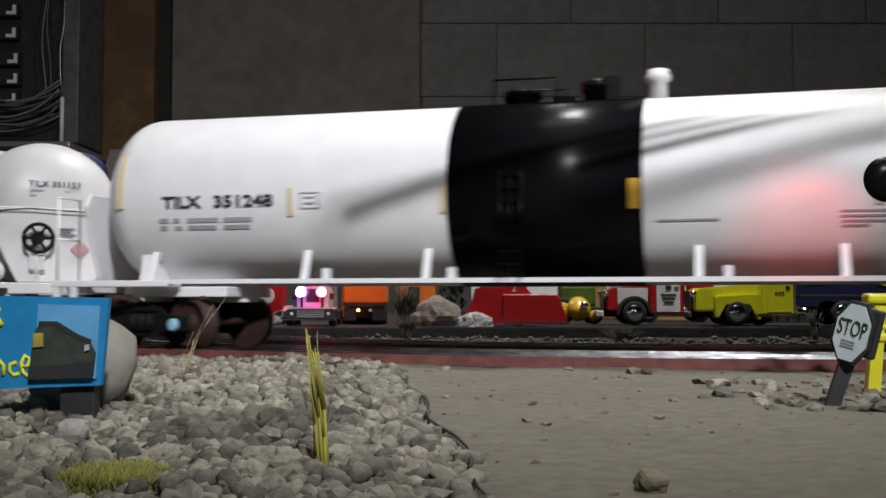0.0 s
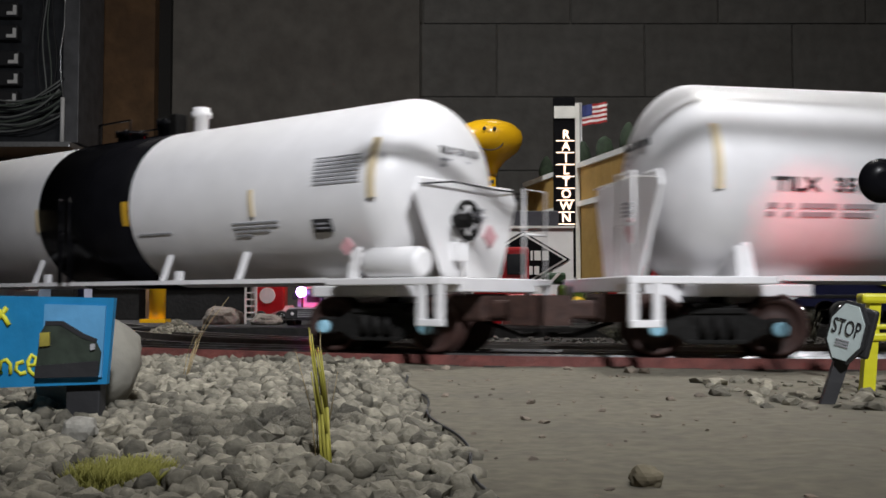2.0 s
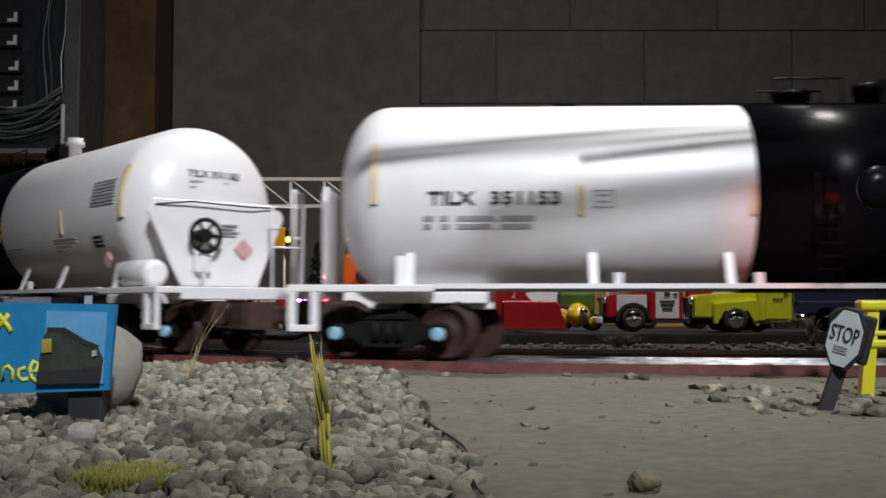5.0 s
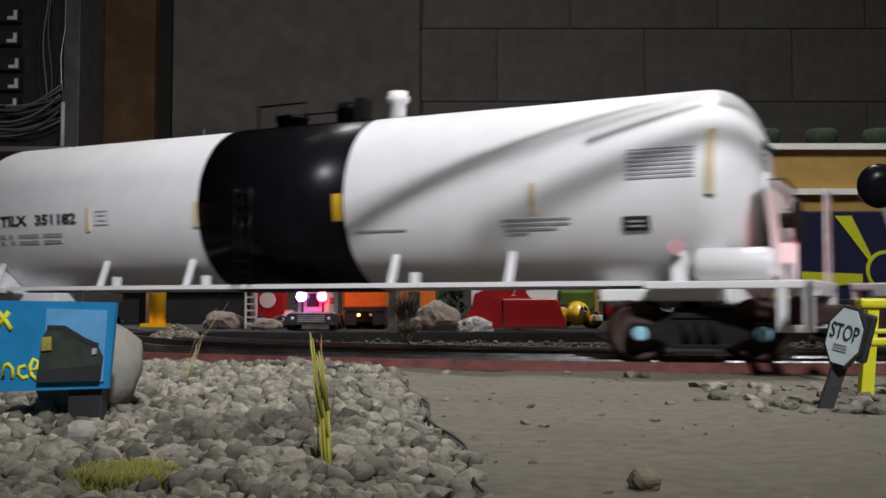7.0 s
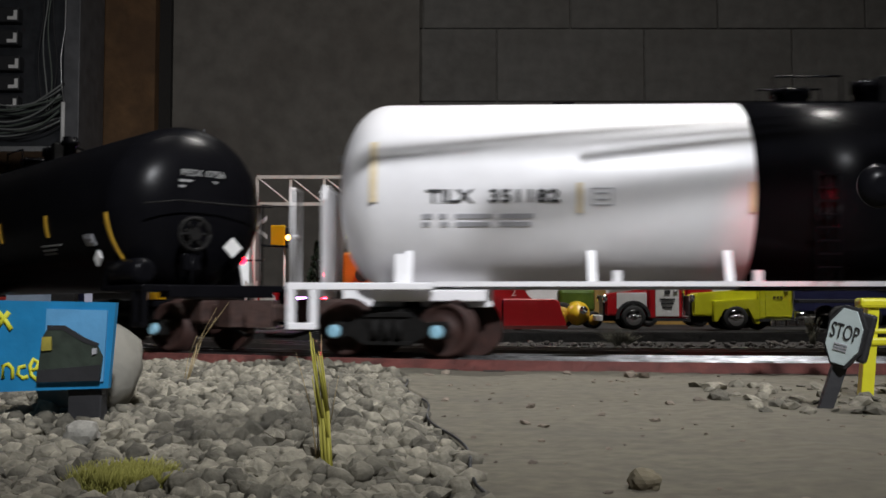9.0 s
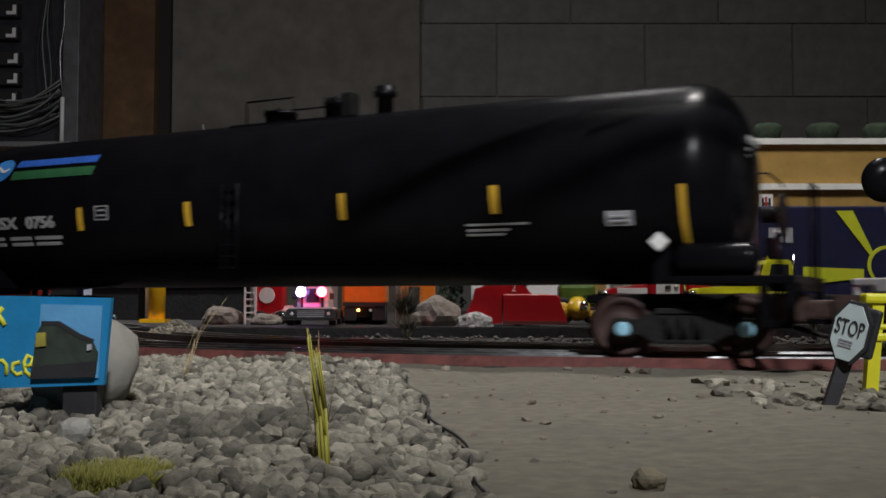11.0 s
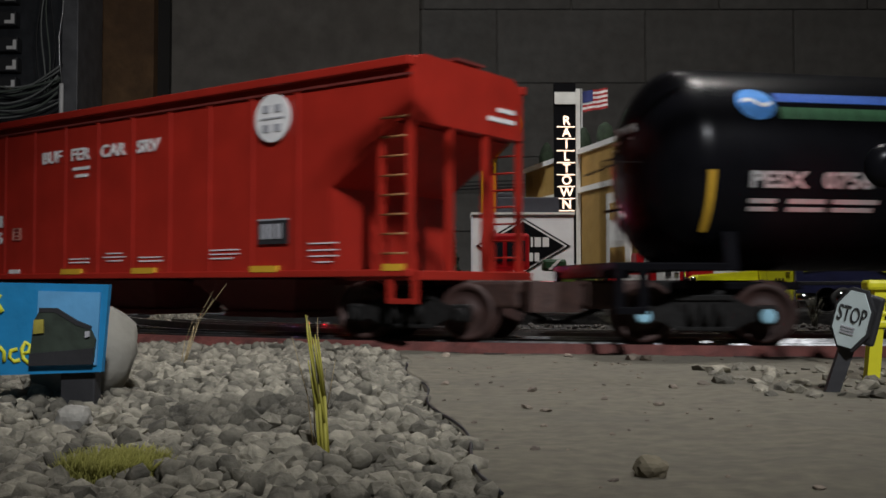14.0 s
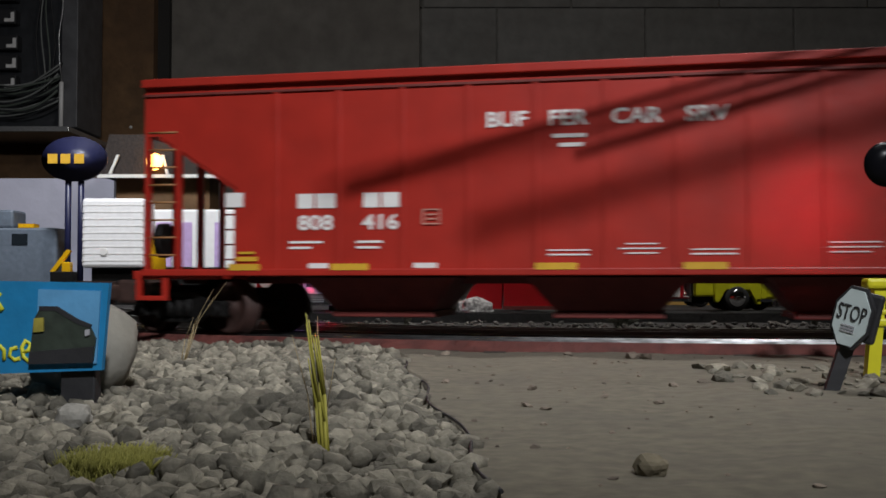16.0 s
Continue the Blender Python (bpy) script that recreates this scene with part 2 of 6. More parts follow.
def coupler(car, sign):
    bm = B()
    a, b = sorted((sign * 0.150, sign * 0.1955))
    box(bm, a, b, -0.0045, 0.0045, 0.0115, 0.0175, 0.001)
    a, b = sorted((sign * 0.168, sign * 0.186))
    box(bm, a, b, -0.0085, 0.0085, 0.0105, 0.0195, 0.0012)
    k = [(sign * 0.1945, -0.0065), (sign * 0.2035, -0.0065), (sign * 0.2045, -0.001), (sign * 0.199, 0.0005), (sign * 0.2, 0.0055), (sign * 0.1945, 0.0062)]
    prism(bm, k, 0.0095, 0.0190, "xy")
    part("coupler", bm, COUPLER, car, "rusty brown knuckle coupler")
    bm = B()
    bend(bm, [(sign * 0.176, 0.006, 0.0105), (sign * 0.19, 0.008, 0.006), (sign * 0.199, 0.004, 0.0065)], 0.0009, 6)
    part("air_hose", bm, TRUCK, car)


def wrap(u, z, r=RADIUS + 0.00025):
    """Lays flat writing on the near flank of a tank, centred at u along it and z above the rail."""
    th0 = math.asin(max(-1, min(1, (z - AXIS) / RADIUS)))
    return lambda x, y, d: (u + x, -(r + d) * math.cos(th0 + y / r), AXIS + (r + d) * math.sin(th0 + y / r))


def patch(bm, u0, u1, z0, z1, r=RADIUS + 0.0003, n=8):
    """A thin painted plate on the near flank of a tank."""
    t0, t1 = (math.asin((z - AXIS) / RADIUS) for z in (z0, z1))
    rows = []
    for i in range(n + 1):
        t = t0 + (t1 - t0) * i / n
        rows.append([bm.verts.new((u, -rr * math.cos(t), AXIS + rr * math.sin(t))) for u, rr in ((u0, r), (u1, r), (u1, r - 0.0005), (u0, r - 0.0005))])
    for a, b in zip(rows, rows[1:]):
        for i in range(4):
            bm.faces.new((a[i], a[(i + 1) % 4], b[(i + 1) % 4], b[i]))
    bm.faces.new(rows[0])
    bm.faces.new(rows[-1][::-1])
    return bm


def end_bars(bm, rows, x, sign):
    for y0, y1, z0, z1 in rows:
        a, b = sorted((x, x + sign * 0.0004))
        box(bm, a, b, y0, y1, z0, z1)


def tank_car(mark, number, dark, label):
    car = thing("tank_car", pose(0, 0, RAIL_Z), label, "tank car", "cars of the passing train")
    paint, ink = (BLACK, DIM) if dark else (WHITE, INK)
    half, head = 0.1535, 0.0175
    prof = []
    for i in range(9):
        a = math.pi / 2 * i / 9
        prof.append((-half - head * math.cos(a), max(0.001, RADIUS * math.sin(a) ** 0.85)))
    prof += [(-half, RADIUS), (-0.034, RADIUS), (0.0306, RADIUS), (half, RADIUS)]
    prof += [(-h, r) for h, r in prof[8::-1]]
    bm = turned(B(), prof, "x", 72, (0, 0, AXIS))
    shell = part("tank_shell", bm, paint, car)
    if not dark:
        part("black_band", turned(B(), [(-0.034, RADIUS + 0.0004), (0.0306, RADIUS + 0.0004)], "x", 72, (0, 0, AXIS)), BLACK, car, "black painted spill band")
    for s in (-1, 1):
        # flat tapered head shield before the lower half of the end
        bm = B()
        out = [(-0.0262, 0.0570), (0.0262, 0.0570), (0.0288, 0.0520), (0.0160, 0.0246), (-0.0160, 0.0246), (-0.0288, 0.0520)]
        prism(bm, out, *sorted((s * 0.1722, s * 0.1738)), "yz")
        for v in bm.verts:
            v.co.x += s * (0.0605 - v.co.z) * 0.06
        bmesh.ops.bevel(bm, geom=list(bm.edges), offset=0.0005, segments=1, affect="EDGES")
        if dark:
            bm.free()
        else:
            part("head_shield", bm, paint, car)
        # walkway at the end, with its steps and rails
        bm = B()
        far = 0.1872 if s > 0 else 0.1852
        a, b = sorted((s * (0.1500 if dark else 0.1375), s * far))
        box(bm, a, b, -0.0315, -0.0215, 0.0222, 0.0246, 0.0004)
        box(bm, a, b, 0.0215, 0.0315, 0.0222, 0.0246, 0.0004)
        a, b = sorted((s * (far - 0.009), s * far))
        box(bm, a, b, -0.0216, 0.0216, 0.0200, 0.0246, 0.0004)
        part("end_platform", bm, paint, car)
        for y in (-0.0305, 0.0305):
            bm = B()
            xa, xb = s * (far - 0.0090), s * (far - 0.0017)
            for x in (xa, xb):
                box(bm, x - 0.0014, x + 0.0014, y - 0.0009, y + 0.0009, 0.0112, 0.0226, 0.0003)
            box(bm, min(xa, xb) - 0.0013, max(xa, xb) + 0.0013, y - 0.0012, y + 0.0012, 0.0094, 0.0116, 0.0003)
            part("stirrup_step", bm, paint, car)
            if s * y > 0:
                bm = B()
                bend(bm, [(s * (far - 0.002), y, 0.0245), (s * (far - 0.002), y, 0.0555), (s * (far - 0.002), y * 0.55, 0.0555), (s * (far - 0.002), y * 0.55, 0.0245)], 0.00055, 6)
                part("end_rail", bm, paint, car)
                part("end_rail_bar", rod(B(), (s * (far - 0.002), y, 0.040), (s * (far - 0.002), y * 0.55, 0.040), 0.0005, n=6), paint, car)
        bm = B()
        bend(bm, [(s * 0.1745, -0.026, 0.0545), (s * 0.1765, -0.012, 0.0562), (s * 0.1765, 0.012, 0.0555), (s * 0.1745, 0.028, 0.0560)], 0.00035, 6)
        part("grab_rail", bm, TRUCK if dark else PALE if s < 0 else INK, car)
        # saddle over the bogie
        bm = B()
        out = [(-0.0295, 0.0225), (0.0295, 0.0225), (0.0275, 0.034), (0.020, 0.0292), (0.010, 0.0243), (0, 0.0228), (-0.010, 0.0243), (-0.020, 0.0292), (-0.0275, 0.034)]
        a, b = sorted((s * 0.1455, s * 0.1500))
        prism(bm, out, a, b, "yz")
        box(bm, *sorted((s * 0.12, s * 0.158)), -0.020, 0.020, 0.0165 if dark else 0.0185, 0.0190 if dark else 0.0224, 0.0005)
        part("saddle", bm, paint, car)
        # reporting mark and data lines on the domed end
        end_face = Matrix(((0, 0, s, s * 0.1702), (s, 0, 0, 0), (0, 1, 0, 0.0675), (0, 0, 0, 1)))
        letters(mark + " " + number, 0.0036, ink, car, end_face, "end_lettering", stretch=1.15)
        for u0, u1, z in ((-0.010, -0.004, 0.0640), (-0.002, 0.006, 0.0640), (-0.010, 0.002, 0.0618)):
            bm = B()
            end_bars(bm, [(*sorted((s * u0, s * u1)), z, z + 0.0009)], s * 0.1699, s)
            part("data_line", bm, ink if dark else GREY_INK, car)
        bm = B()
        p = s * 0.1758
        if not dark:
            for i, w in enumerate((0.0060, 0.0070, 0.0050, 0.0065)):
                part("data_line", box(B(), *sorted((s * 0.1746, s * 0.1756)), *sorted((s * 0.0008, s * (0.0008 + w))), 0.0440 + 0.0013 * i, 0.0446 + 0.0013 * i), GREY_INK, car)
        k = [(0.0095, 0.0352), (0.0135, 0.0392), (0.0095, 0.0432), (0.0055, 0.0392)]
        prism(bm, [(s * a, b) for a, b in k], *sorted((p, p + s * 0.0006)), "yz")
        part("placard", bm, PINK_MARK if not dark else PALE, car, "red and white diamond placard")
        coupler(car, s)
    # brake wheel on the leading end
    bm = B()
    ring = [(0.1800, 0.006 * math.cos(2 * math.pi * i / 16) - 0.0085, 0.0435 + 0.006 * math.sin(2 * math.pi * i / 16)) for i in range(17)]
    bend(bm, ring, 0.0009, 6)
    brake = part("brake_wheel", bm, TRUCK, car, "black brake wheel")
    for i in range(6):
        a = math.pi * i / 3
        part("spoke", rod(B(), (0.1800, -0.0085 + 0.002 * math.cos(a), 0.0435 + 0.002 * math.sin(a)), (0.1800, -0.0085 + 0.006 * math.cos(a), 0.0435 + 0.006 * math.sin(a)), 0.0006, n=6), TRUCK, brake)
    part("hub", turned(B(), [(0.174, 0.0024), (0.1810, 0.0024)], "x", 12, (0, -0.0085, 0.0435)), TRUCK, brake)
    bm = B()
    rod(bm, (0.179, -0.0088, 0.0245), (0.179, -0.0088, 0.0376), 0.0009, n=6)
    box(bm, 0.1752, 0.1790, -0.0118, -0.0053, 0.0300, 0.0365, 0.0006)
    part("brake_chain_box", bm, paint, car)
    # air reservoir on the near side
    bm = turned(B(), [(0.1515, 0.003), (0.1525, 0.0046), (0.1540, 0.0052), (0.1735, 0.0052), (0.1750, 0.0046), (0.1760, 0.003)], "x", 18, (0, -0.0255, 0.0295))
    part("air_reservoir", bm, paint, car)
    # running rods and their brackets
    for y in (-0.0302, 0.0302):
        if not dark or y > 0:
            part("side_rail", box(B(), -0.1372, 0.1372, y - 0.0009, y + 0.0009, 0.0233, 0.0249), paint, car)
        for u in (-0.1455, -0.086, -0.042, 0.048, 0.092, 0.1475) if not dark else ():
            bm = B()
            prism(bm, [(u - 0.0013, 0.0236), (u + 0.0013, 0.0236), (u + 0.0013, 0.0355), (u - 0.0013, 0.0355)], y * 0.98 - 0.0006, y * 0.98 + 0.0006)
            for v in bm.verts:
                # the top leans in against the tank
                v.co.y *= 0.84 if v.co.z > 0.03 else 1.0
            part("bracket", bm, paint, car)
        if not dark:
            for u in (-0.078, -0.033, 0.057):
                box_bm = box(B(), u - 0.0014, u + 0.0014, y * 0.9, y * 0.97, 0.0235, 0.0285)
                part("lug", box_bm, paint, car)
    for s in (-1, 1):
        part("stub_sill", box(B(), *sorted((s * 0.118, s * 0.17)), -0.006, 0.006, 0.0150 if dark else 0.0165, 0.0195 if dark else 0.0235, 0.0005), TRUCK if dark else paint, car)
    # fittings on the crown
    top = AXIS + RADIUS
    bm = turned(B(), [(-0.004, 0.0031), (0.0062, 0.0031), (0.0066, 0.0044), (0.0085, 0.0044), (0.0088, 0.0036), (0.0105, 0.0036), (0.0108, 0.001)], "z", 18, (0.0346, 0, top))
    part("relief_valve", bm, paint, car)
    for u, w, h in ((-0.0135, 0.0062, 0.0052), (0.013, 0.0046, 0.008)):
        bm = turned(B(), [(-0.002, w), (h * 0.6, w), (h * 0.62, w * 1.12), (h * 0.8, w * 1.12), (h, w * 0.7)], "z", 18, (u, 0, top))
        hatch = part("hatch", bm, BLACK, car)
        for i in range(6):
            a = math.pi * i / 3
            part("bolt", rod(B(), (u + w * 1.05 * math.cos(a), w * 1.05 * math.sin(a), top + h * 0.4), (u + w * 1.05 * math.cos(a), w * 1.05 * math.sin(a), top + h), 0.0007, n=6), BLACK, hatch)
    bm = B()
    box(bm, 0.0165, 0.0215, -0.003, 0.003, top - 0.001, top + 0.0095, 0.0006)
    part("valve_housing", bm, TRUCK, car)
    bm = B()
    box(bm, -0.030, 0.0285, -0.0115, -0.0085, top - 0.0025, top - 0.0012)
    bend(bm, [(-0.022, -0.011, top - 0.002), (-0.022, -0.011, top + 0.0075), (0.0005, -0.011, top + 0.0075), (0.0005, -0.011, top - 0.002)], 0.00045, 6)
    bend(bm, [(-0.022, 0.011, top - 0.003), (-0.022, 0.011, top + 0.0075), (0.0005, 0.011, top + 0.0075), (0.0005, 0.011, top - 0.003)], 0.00045, 6)
    part("top_platform", bm, BLACK, car)
    bm = B()
    for y in (-0.0305, -0.0352):
        rod(bm, (-0.012, y, 0.0245), (-0.012, y * 0.98, 0.058), 0.0004, n=6)
    for i in range(8):
        box(bm, -0.0155, -0.0085, -0.0345, -0.0335, 0.029 + 0.0042 * i, 0.0296 + 0.0042 * i)
    for x in (-0.0155, -0.0085):
        rod(bm, (x, -0.034, 0.0245), (x, -0.034, 0.06), 0.0005, n=6)
    part("ladder", bm, BLACK, car)
    # stripes, lettering and data plates
    for u0, u1, z0, z1 in ((-0.1580, -0.1555, 0.0505, 0.0705), (0.1568, 0.1596, 0.0505, 0.0705)) if not dark else ((-0.1560, -0.1542, 0.034, 0.052), (0.1542, 0.156, 0.034, 0.052)):
        bm = B()
        rr = RADIUS - 0.001
        rows = []
        for i in range(9):
            t = math.asin((z0 + (z1 - z0) * i / 8 - AXIS) / RADIUS)
            rows.append([bm.verts.new((u, -q * math.cos(t), AXIS + q * math.sin(t))) for u, q in ((u0, RADIUS + 0.0002), (u1, RADIUS + 0.0002), (u1, rr), (u0, rr))])
        for a, b in zip(rows, rows[1:]):
            for i in range(4):
                bm.faces.new((a[i], a[(i + 1) % 4], b[(i + 1) % 4], b[i]))
        part("reflector_stripe", bm, YELLOW if dark else TAN, car, "yellow reflector stripe")
    spots = ((-0.0362, -0.0342, 0.047, 0.0565), (0.0262, 0.0300, 0.047, 0.0565), (-0.0912, -0.0892, 0.047, 0.0565), (0.1008, 0.1028, 0.047, 0.0565)) if not dark else ((-0.0898, -0.0872, 0.0455, 0.0545), (-0.0343, -0.0317, 0.0455, 0.0545), (0.0347, 0.0373, 0.0455, 0.0545), (0.0927, 0.0953, 0.0455, 0.0545))
    for u0, u1, z0, z1 in spots:
        part("reflector", patch(B(), u0, u1, z0, z1, RADIUS + 0.0006), YELLOW if dark or abs(u0) < 0.034 else TAN, car, "yellow reflector")
    if not dark:
        letters(mark, 0.0058, ink, car, None, shape=wrap(-0.1320, 0.0522), stretch=1.25, bold=0.00015)
        letters(number, 0.0058, ink, car, None, shape=wrap(-0.1080, 0.0522), stretch=1.32, bold=0.00015)
        bars = [(-0.141, -0.1375, 0.0453, 0.0468), (-0.1355, -0.133, 0.0453, 0.0468), (-0.130, -0.118, 0.0453, 0.0468), (-0.116, -0.105, 0.0453, 0.0468),
                (-0.141, -0.1385, 0.0428, 0.0442), (-0.135, -0.1325, 0.0428, 0.0442), (-0.130, -0.119, 0.0428, 0.0442), (-0.116, -0.106, 0.0428, 0.0442),
                (0.0349, 0.0545, 0.0428, 0.0434), (0.0905, 0.114, 0.0447, 0.0453), (0.0905, 0.114, 0.0432, 0.0438), (0.0912, 0.109, 0.0417, 0.0423), (0.0912, 0.099, 0.0404, 0.0409)]
    else:
        letters(mark, 0.0068, ink, car, None, shape=wrap(-0.1340, 0.0492), stretch=1.22, bold=0.0002)
        letters(number, 0.0068, ink, car, None, shape=wrap(-0.1112, 0.0492), stretch=1.2, bold=0.0002)
        bars = [(-0.1425, -0.134, 0.0425, 0.0438), (-0.130, -0.118, 0.0425, 0.0438), (-0.1155, -0.1005, 0.0425, 0.0438), (-0.1425, -0.134, 0.0402, 0.0414), (-0.130, -0.118, 0.0402, 0.0414), (-0.1155, -0.102, 0.0402, 0.0414),
                (0.083, 0.105, 0.0418, 0.0424), (0.083, 0.098, 0.0400, 0.0407), (0.083, 0.096, 0.0386, 0.0392)]
    for b in bars:
        part("data_line", patch(B(), *b, n=1), ink if dark else GREY_INK, car)
    bm = B()
    for b in ((-0.0865, -0.0795, 0.0545, 0.0549), (-0.0865, -0.0795, 0.0492, 0.0496), (-0.0865, -0.0861, 0.0496, 0.0545), (-0.0799, -0.0795, 0.0496, 0.0545), (-0.085, -0.081, 0.0528, 0.0534), (-0.085, -0.081, 0.0508, 0.0514)):
        patch(bm, *[v + (0.006 if dark and i < 2 else 0) for i, v in enumerate(b)], n=1)
    part("data_stencil", bm, ink if dark else GREY_INK, car)
    if not dark:
        for i in range(8):
            part("data_line", patch(B(), 0.1325, 0.1535, 0.0560 + 0.0013 * i, 0.0567 + 0.0013 * i - (0.0004 if i == 7 else 0), n=1), GREY_INK, car)
    part("inspection_plate", patch(B(), 0.1310, 0.1395, 0.0405, 0.0448, RADIUS + 0.0005), INK if not dark else GREY_INK, car, "black inspection plate")
    bm = B()
    for i in range(2):
        patch(bm, 0.1325, 0.1380, 0.0417 + 0.0014 * i, 0.0422 + 0.0014 * i, RADIUS + 0.0009, 1)
    part("plate_lettering", bm, GREY_INK, car)
    bm = B()
    prism(bm, [(0.1450, 0.0350), (0.1480, 0.0320), (0.1510, 0.0350), (0.1480, 0.0380)], -0.0322, -0.0312)
    part("placard", bm, PINK_MARK if not dark else PALE, car, "red and white diamond placard")
    if dark:
        bm = B()
        disc = wrap(-0.1390, 0.0727, RADIUS + 0.0005)
        ctr = bm.verts.new(disc(0, 0, 0.0002))
        ring = [bm.verts.new(disc(0.0062 * math.cos(2 * math.pi * i / 28), 0.0062 * math.sin(2 * math.pi * i / 28), 0)) for i in range(28)]
        for i in range(28):
            bm.faces.new((ctr, ring[i], ring[(i + 1) % 28]))
        part("round_emblem", bm, BLUE_MARK, car, "round pale blue emblem")
        bm = B()
        prev = None
        sw = wrap(-0.1390, 0.0727, RADIUS + 0.001)
        for i in range(9):
            x = -0.0048 + 0.0012 * i
            pair = [bm.verts.new(sw(x, 0.0012 * math.sin(i * 0.8) + dy, 0)) for dy in (0.0006, -0.0008)]
            if prev:
                bm.faces.new((prev[0], pair[0], pair[1], prev[1]))
            prev = pair
        part("emblem_wave", bm, PALE, car)
        name_blue = mat("blue_name_bar", (0.03, 0.12, 0.5), 0.5)
        for i in range(16):
            # a row of stubby blue bars, and a longer row of dark green ones below
            part("blue_name_bar", patch(B(), -0.1315 + 0.0029 * i, -0.1292 + 0.0029 * i, 0.0736, 0.0766, n=2), name_blue, car, "blue painted name bar")
        for i in range(9):
            part("green_bar", patch(B(), -0.1315 + 0.0052 * i, -0.1267 + 0.0052 * i, 0.0680, 0.0718, n=2), GREEN_MARK, car, "dark green painted bar")
    return car, [bogie_parts(car, s) for s in (-1, 1)]


RUNG = mat("yellowish_ladder_rung", (0.3, 0.14, 0.05), 0.6)


def hopper_car():
    car = thing("hopper_car", pose(0, 0, RAIL_Z), "oxide red covered hopper car with white lettering and side ribs", "hopper car", "cars of the passing train")
    L, W, z0, z1 = 0.162, 0.0325, 0.0220, 0.0884
    # body: sloped ends cut away under the roof
    cut, low, head = 0.1270, 0.0512, 0.0700
    bm = B()
    prism(bm, [(-cut, z0), (cut, z0), (cut, low), (0.156, head), (L, head), (L, z1), (-L, z1), (-L, head), (-0.156, head), (-cut, low)], -W, W)
    part("body", bm, RED, car)
    for s in (-1, 1):
        for u in (0.0, 0.0225, 0.045, 0.0675, 0.090, 0.1125):
            for v in ((u, -u) if u else (0.0,)):
                part("side_rib", box(B(), v - 0.0009, v + 0.0009, *sorted((s * W, s * (W + 0.0006))), z0, z1 - 0.004, 0.0002), RED, car)
        part("roof_flange", box(B(), -L - 0.0005, L + 0.0005, *sorted((s * (W - 0.001), s * (W + 0.0022))), z1 - 0.0012, z1 + 0.0018, 0.0004), RED, car)
        part("upper_chord", box(B(), -L, L, *sorted((s * W, s * (W + 0.0008))), z1 - 0.0042, z1 - 0.0034), DARKRED, car)
        part("side_sill", box(B(), -L, L, *sorted((s * (W - 0.002), s * (W + 0.0016))), z0 - 0.0014, z0 + 0.0010, 0.0004), RED, car)
        for e in (-1, 1):
            for u in (0.1490, 0.1608):
                part("end_post", box(B(), *sorted((e * (u - 0.0008), e * (u + 0.0008))), *sorted((s * (W - 0.0022), s * (W + 0.0004))), z0, head + 0.001), RED, car)
            for i in range(8):
                a = z0 + 0.006 + i * 0.0062
                part("ladder_rung", rod(B(), (e * 0.1495, s * W, a), (e * 0.1605, s * W, a), 0.0004, n=6), RUNG if s < 0 else RED, car)
    part("roof", prism(B(), [(-W, z1), (W, z1), (W * 0.8, z1 + 0.0035), (-W * 0.8, z1 + 0.0035)], -L, L, "yz"), RED, car)
    bm = B()
    box(bm, -L, L, -0.008, 0.008, z1 + 0.0045, z1 + 0.0055)
    for i in range(13):
        u = -0.15 + 0.025 * i
        box(bm, u - 0.001, u + 0.001, -0.009, 0.009, z1 + 0.003, z1 + 0.0046)
    part("roof_walkway", bm, DARKRED, car)
    for u in (-0.11, -0.037, 0.037, 0.11):
        part("roof_hatch", box(B(), u - 0.028, u + 0.028, 0.011, 0.021, z1 + 0.002, z1 + 0.0058, 0.0008), RED, car)
    for e in (-1, 1):
        bm = B()
        box(bm, *sorted((e * 0.134, e * 0.166)), -W, W, z0 - 0.0025, z0 + 0.0005, 0.0003)
        part("end_platform", bm, RED, car)
        for v in (-0.0105, 0.0105):
            part("end_stay", box(B(), *sorted((e * 0.1595, e * 0.1615)), v - 0.0012, v + 0.0012, z0, head + 0.001), RED, car)
        # glare on the end header, put in as thin white bars
        for k, (ya, yb) in enumerate(((0.0100, 0.0270), (0.0160, 0.0270))):
            part("header_bar", box(B(), *sorted((e * 0.1619, e * 0.1624)), *sorted((e * ya, e * yb)), 0.0752 + 0.0036 * k, 0.0768 + 0.0036 * k), PALE, car)
        part("end_slope_sheet", prism(B(), [(e * (cut + 0.0002), z0), (e * (cut + 0.001), z0), (e * (cut + 0.001), low - 0.0006), (e * 0.1568, head - 0.0006), (e * 0.1560, head - 0.0002), (e * (cut + 0.0002), low)], -W + 0.0004, W - 0.0004), RED, car)
        if e < 0:
            part("brake_wheel", rod(B(), (e * 0.163, -0.012, 0.034), (e * 0.166, -0.012, 0.034), 0.0065, n=18), TRUCK, car)
        for y in (-W, W):
            bm = B()
            for u in (0.1535, 0.1635):
                box(bm, *sorted((e * (u - 0.001), e * (u + 0.001))), y - 0.0008, y + 0.0008, 0.0135, z0 - 0.002)
            box(bm, *sorted((e * 0.1525, e * 0.1645)), y - 0.001, y + 0.001, 0.0120, 0.0137, 0.0002)
            part("stirrup_step", bm, RED, car)
        coupler(car, e)
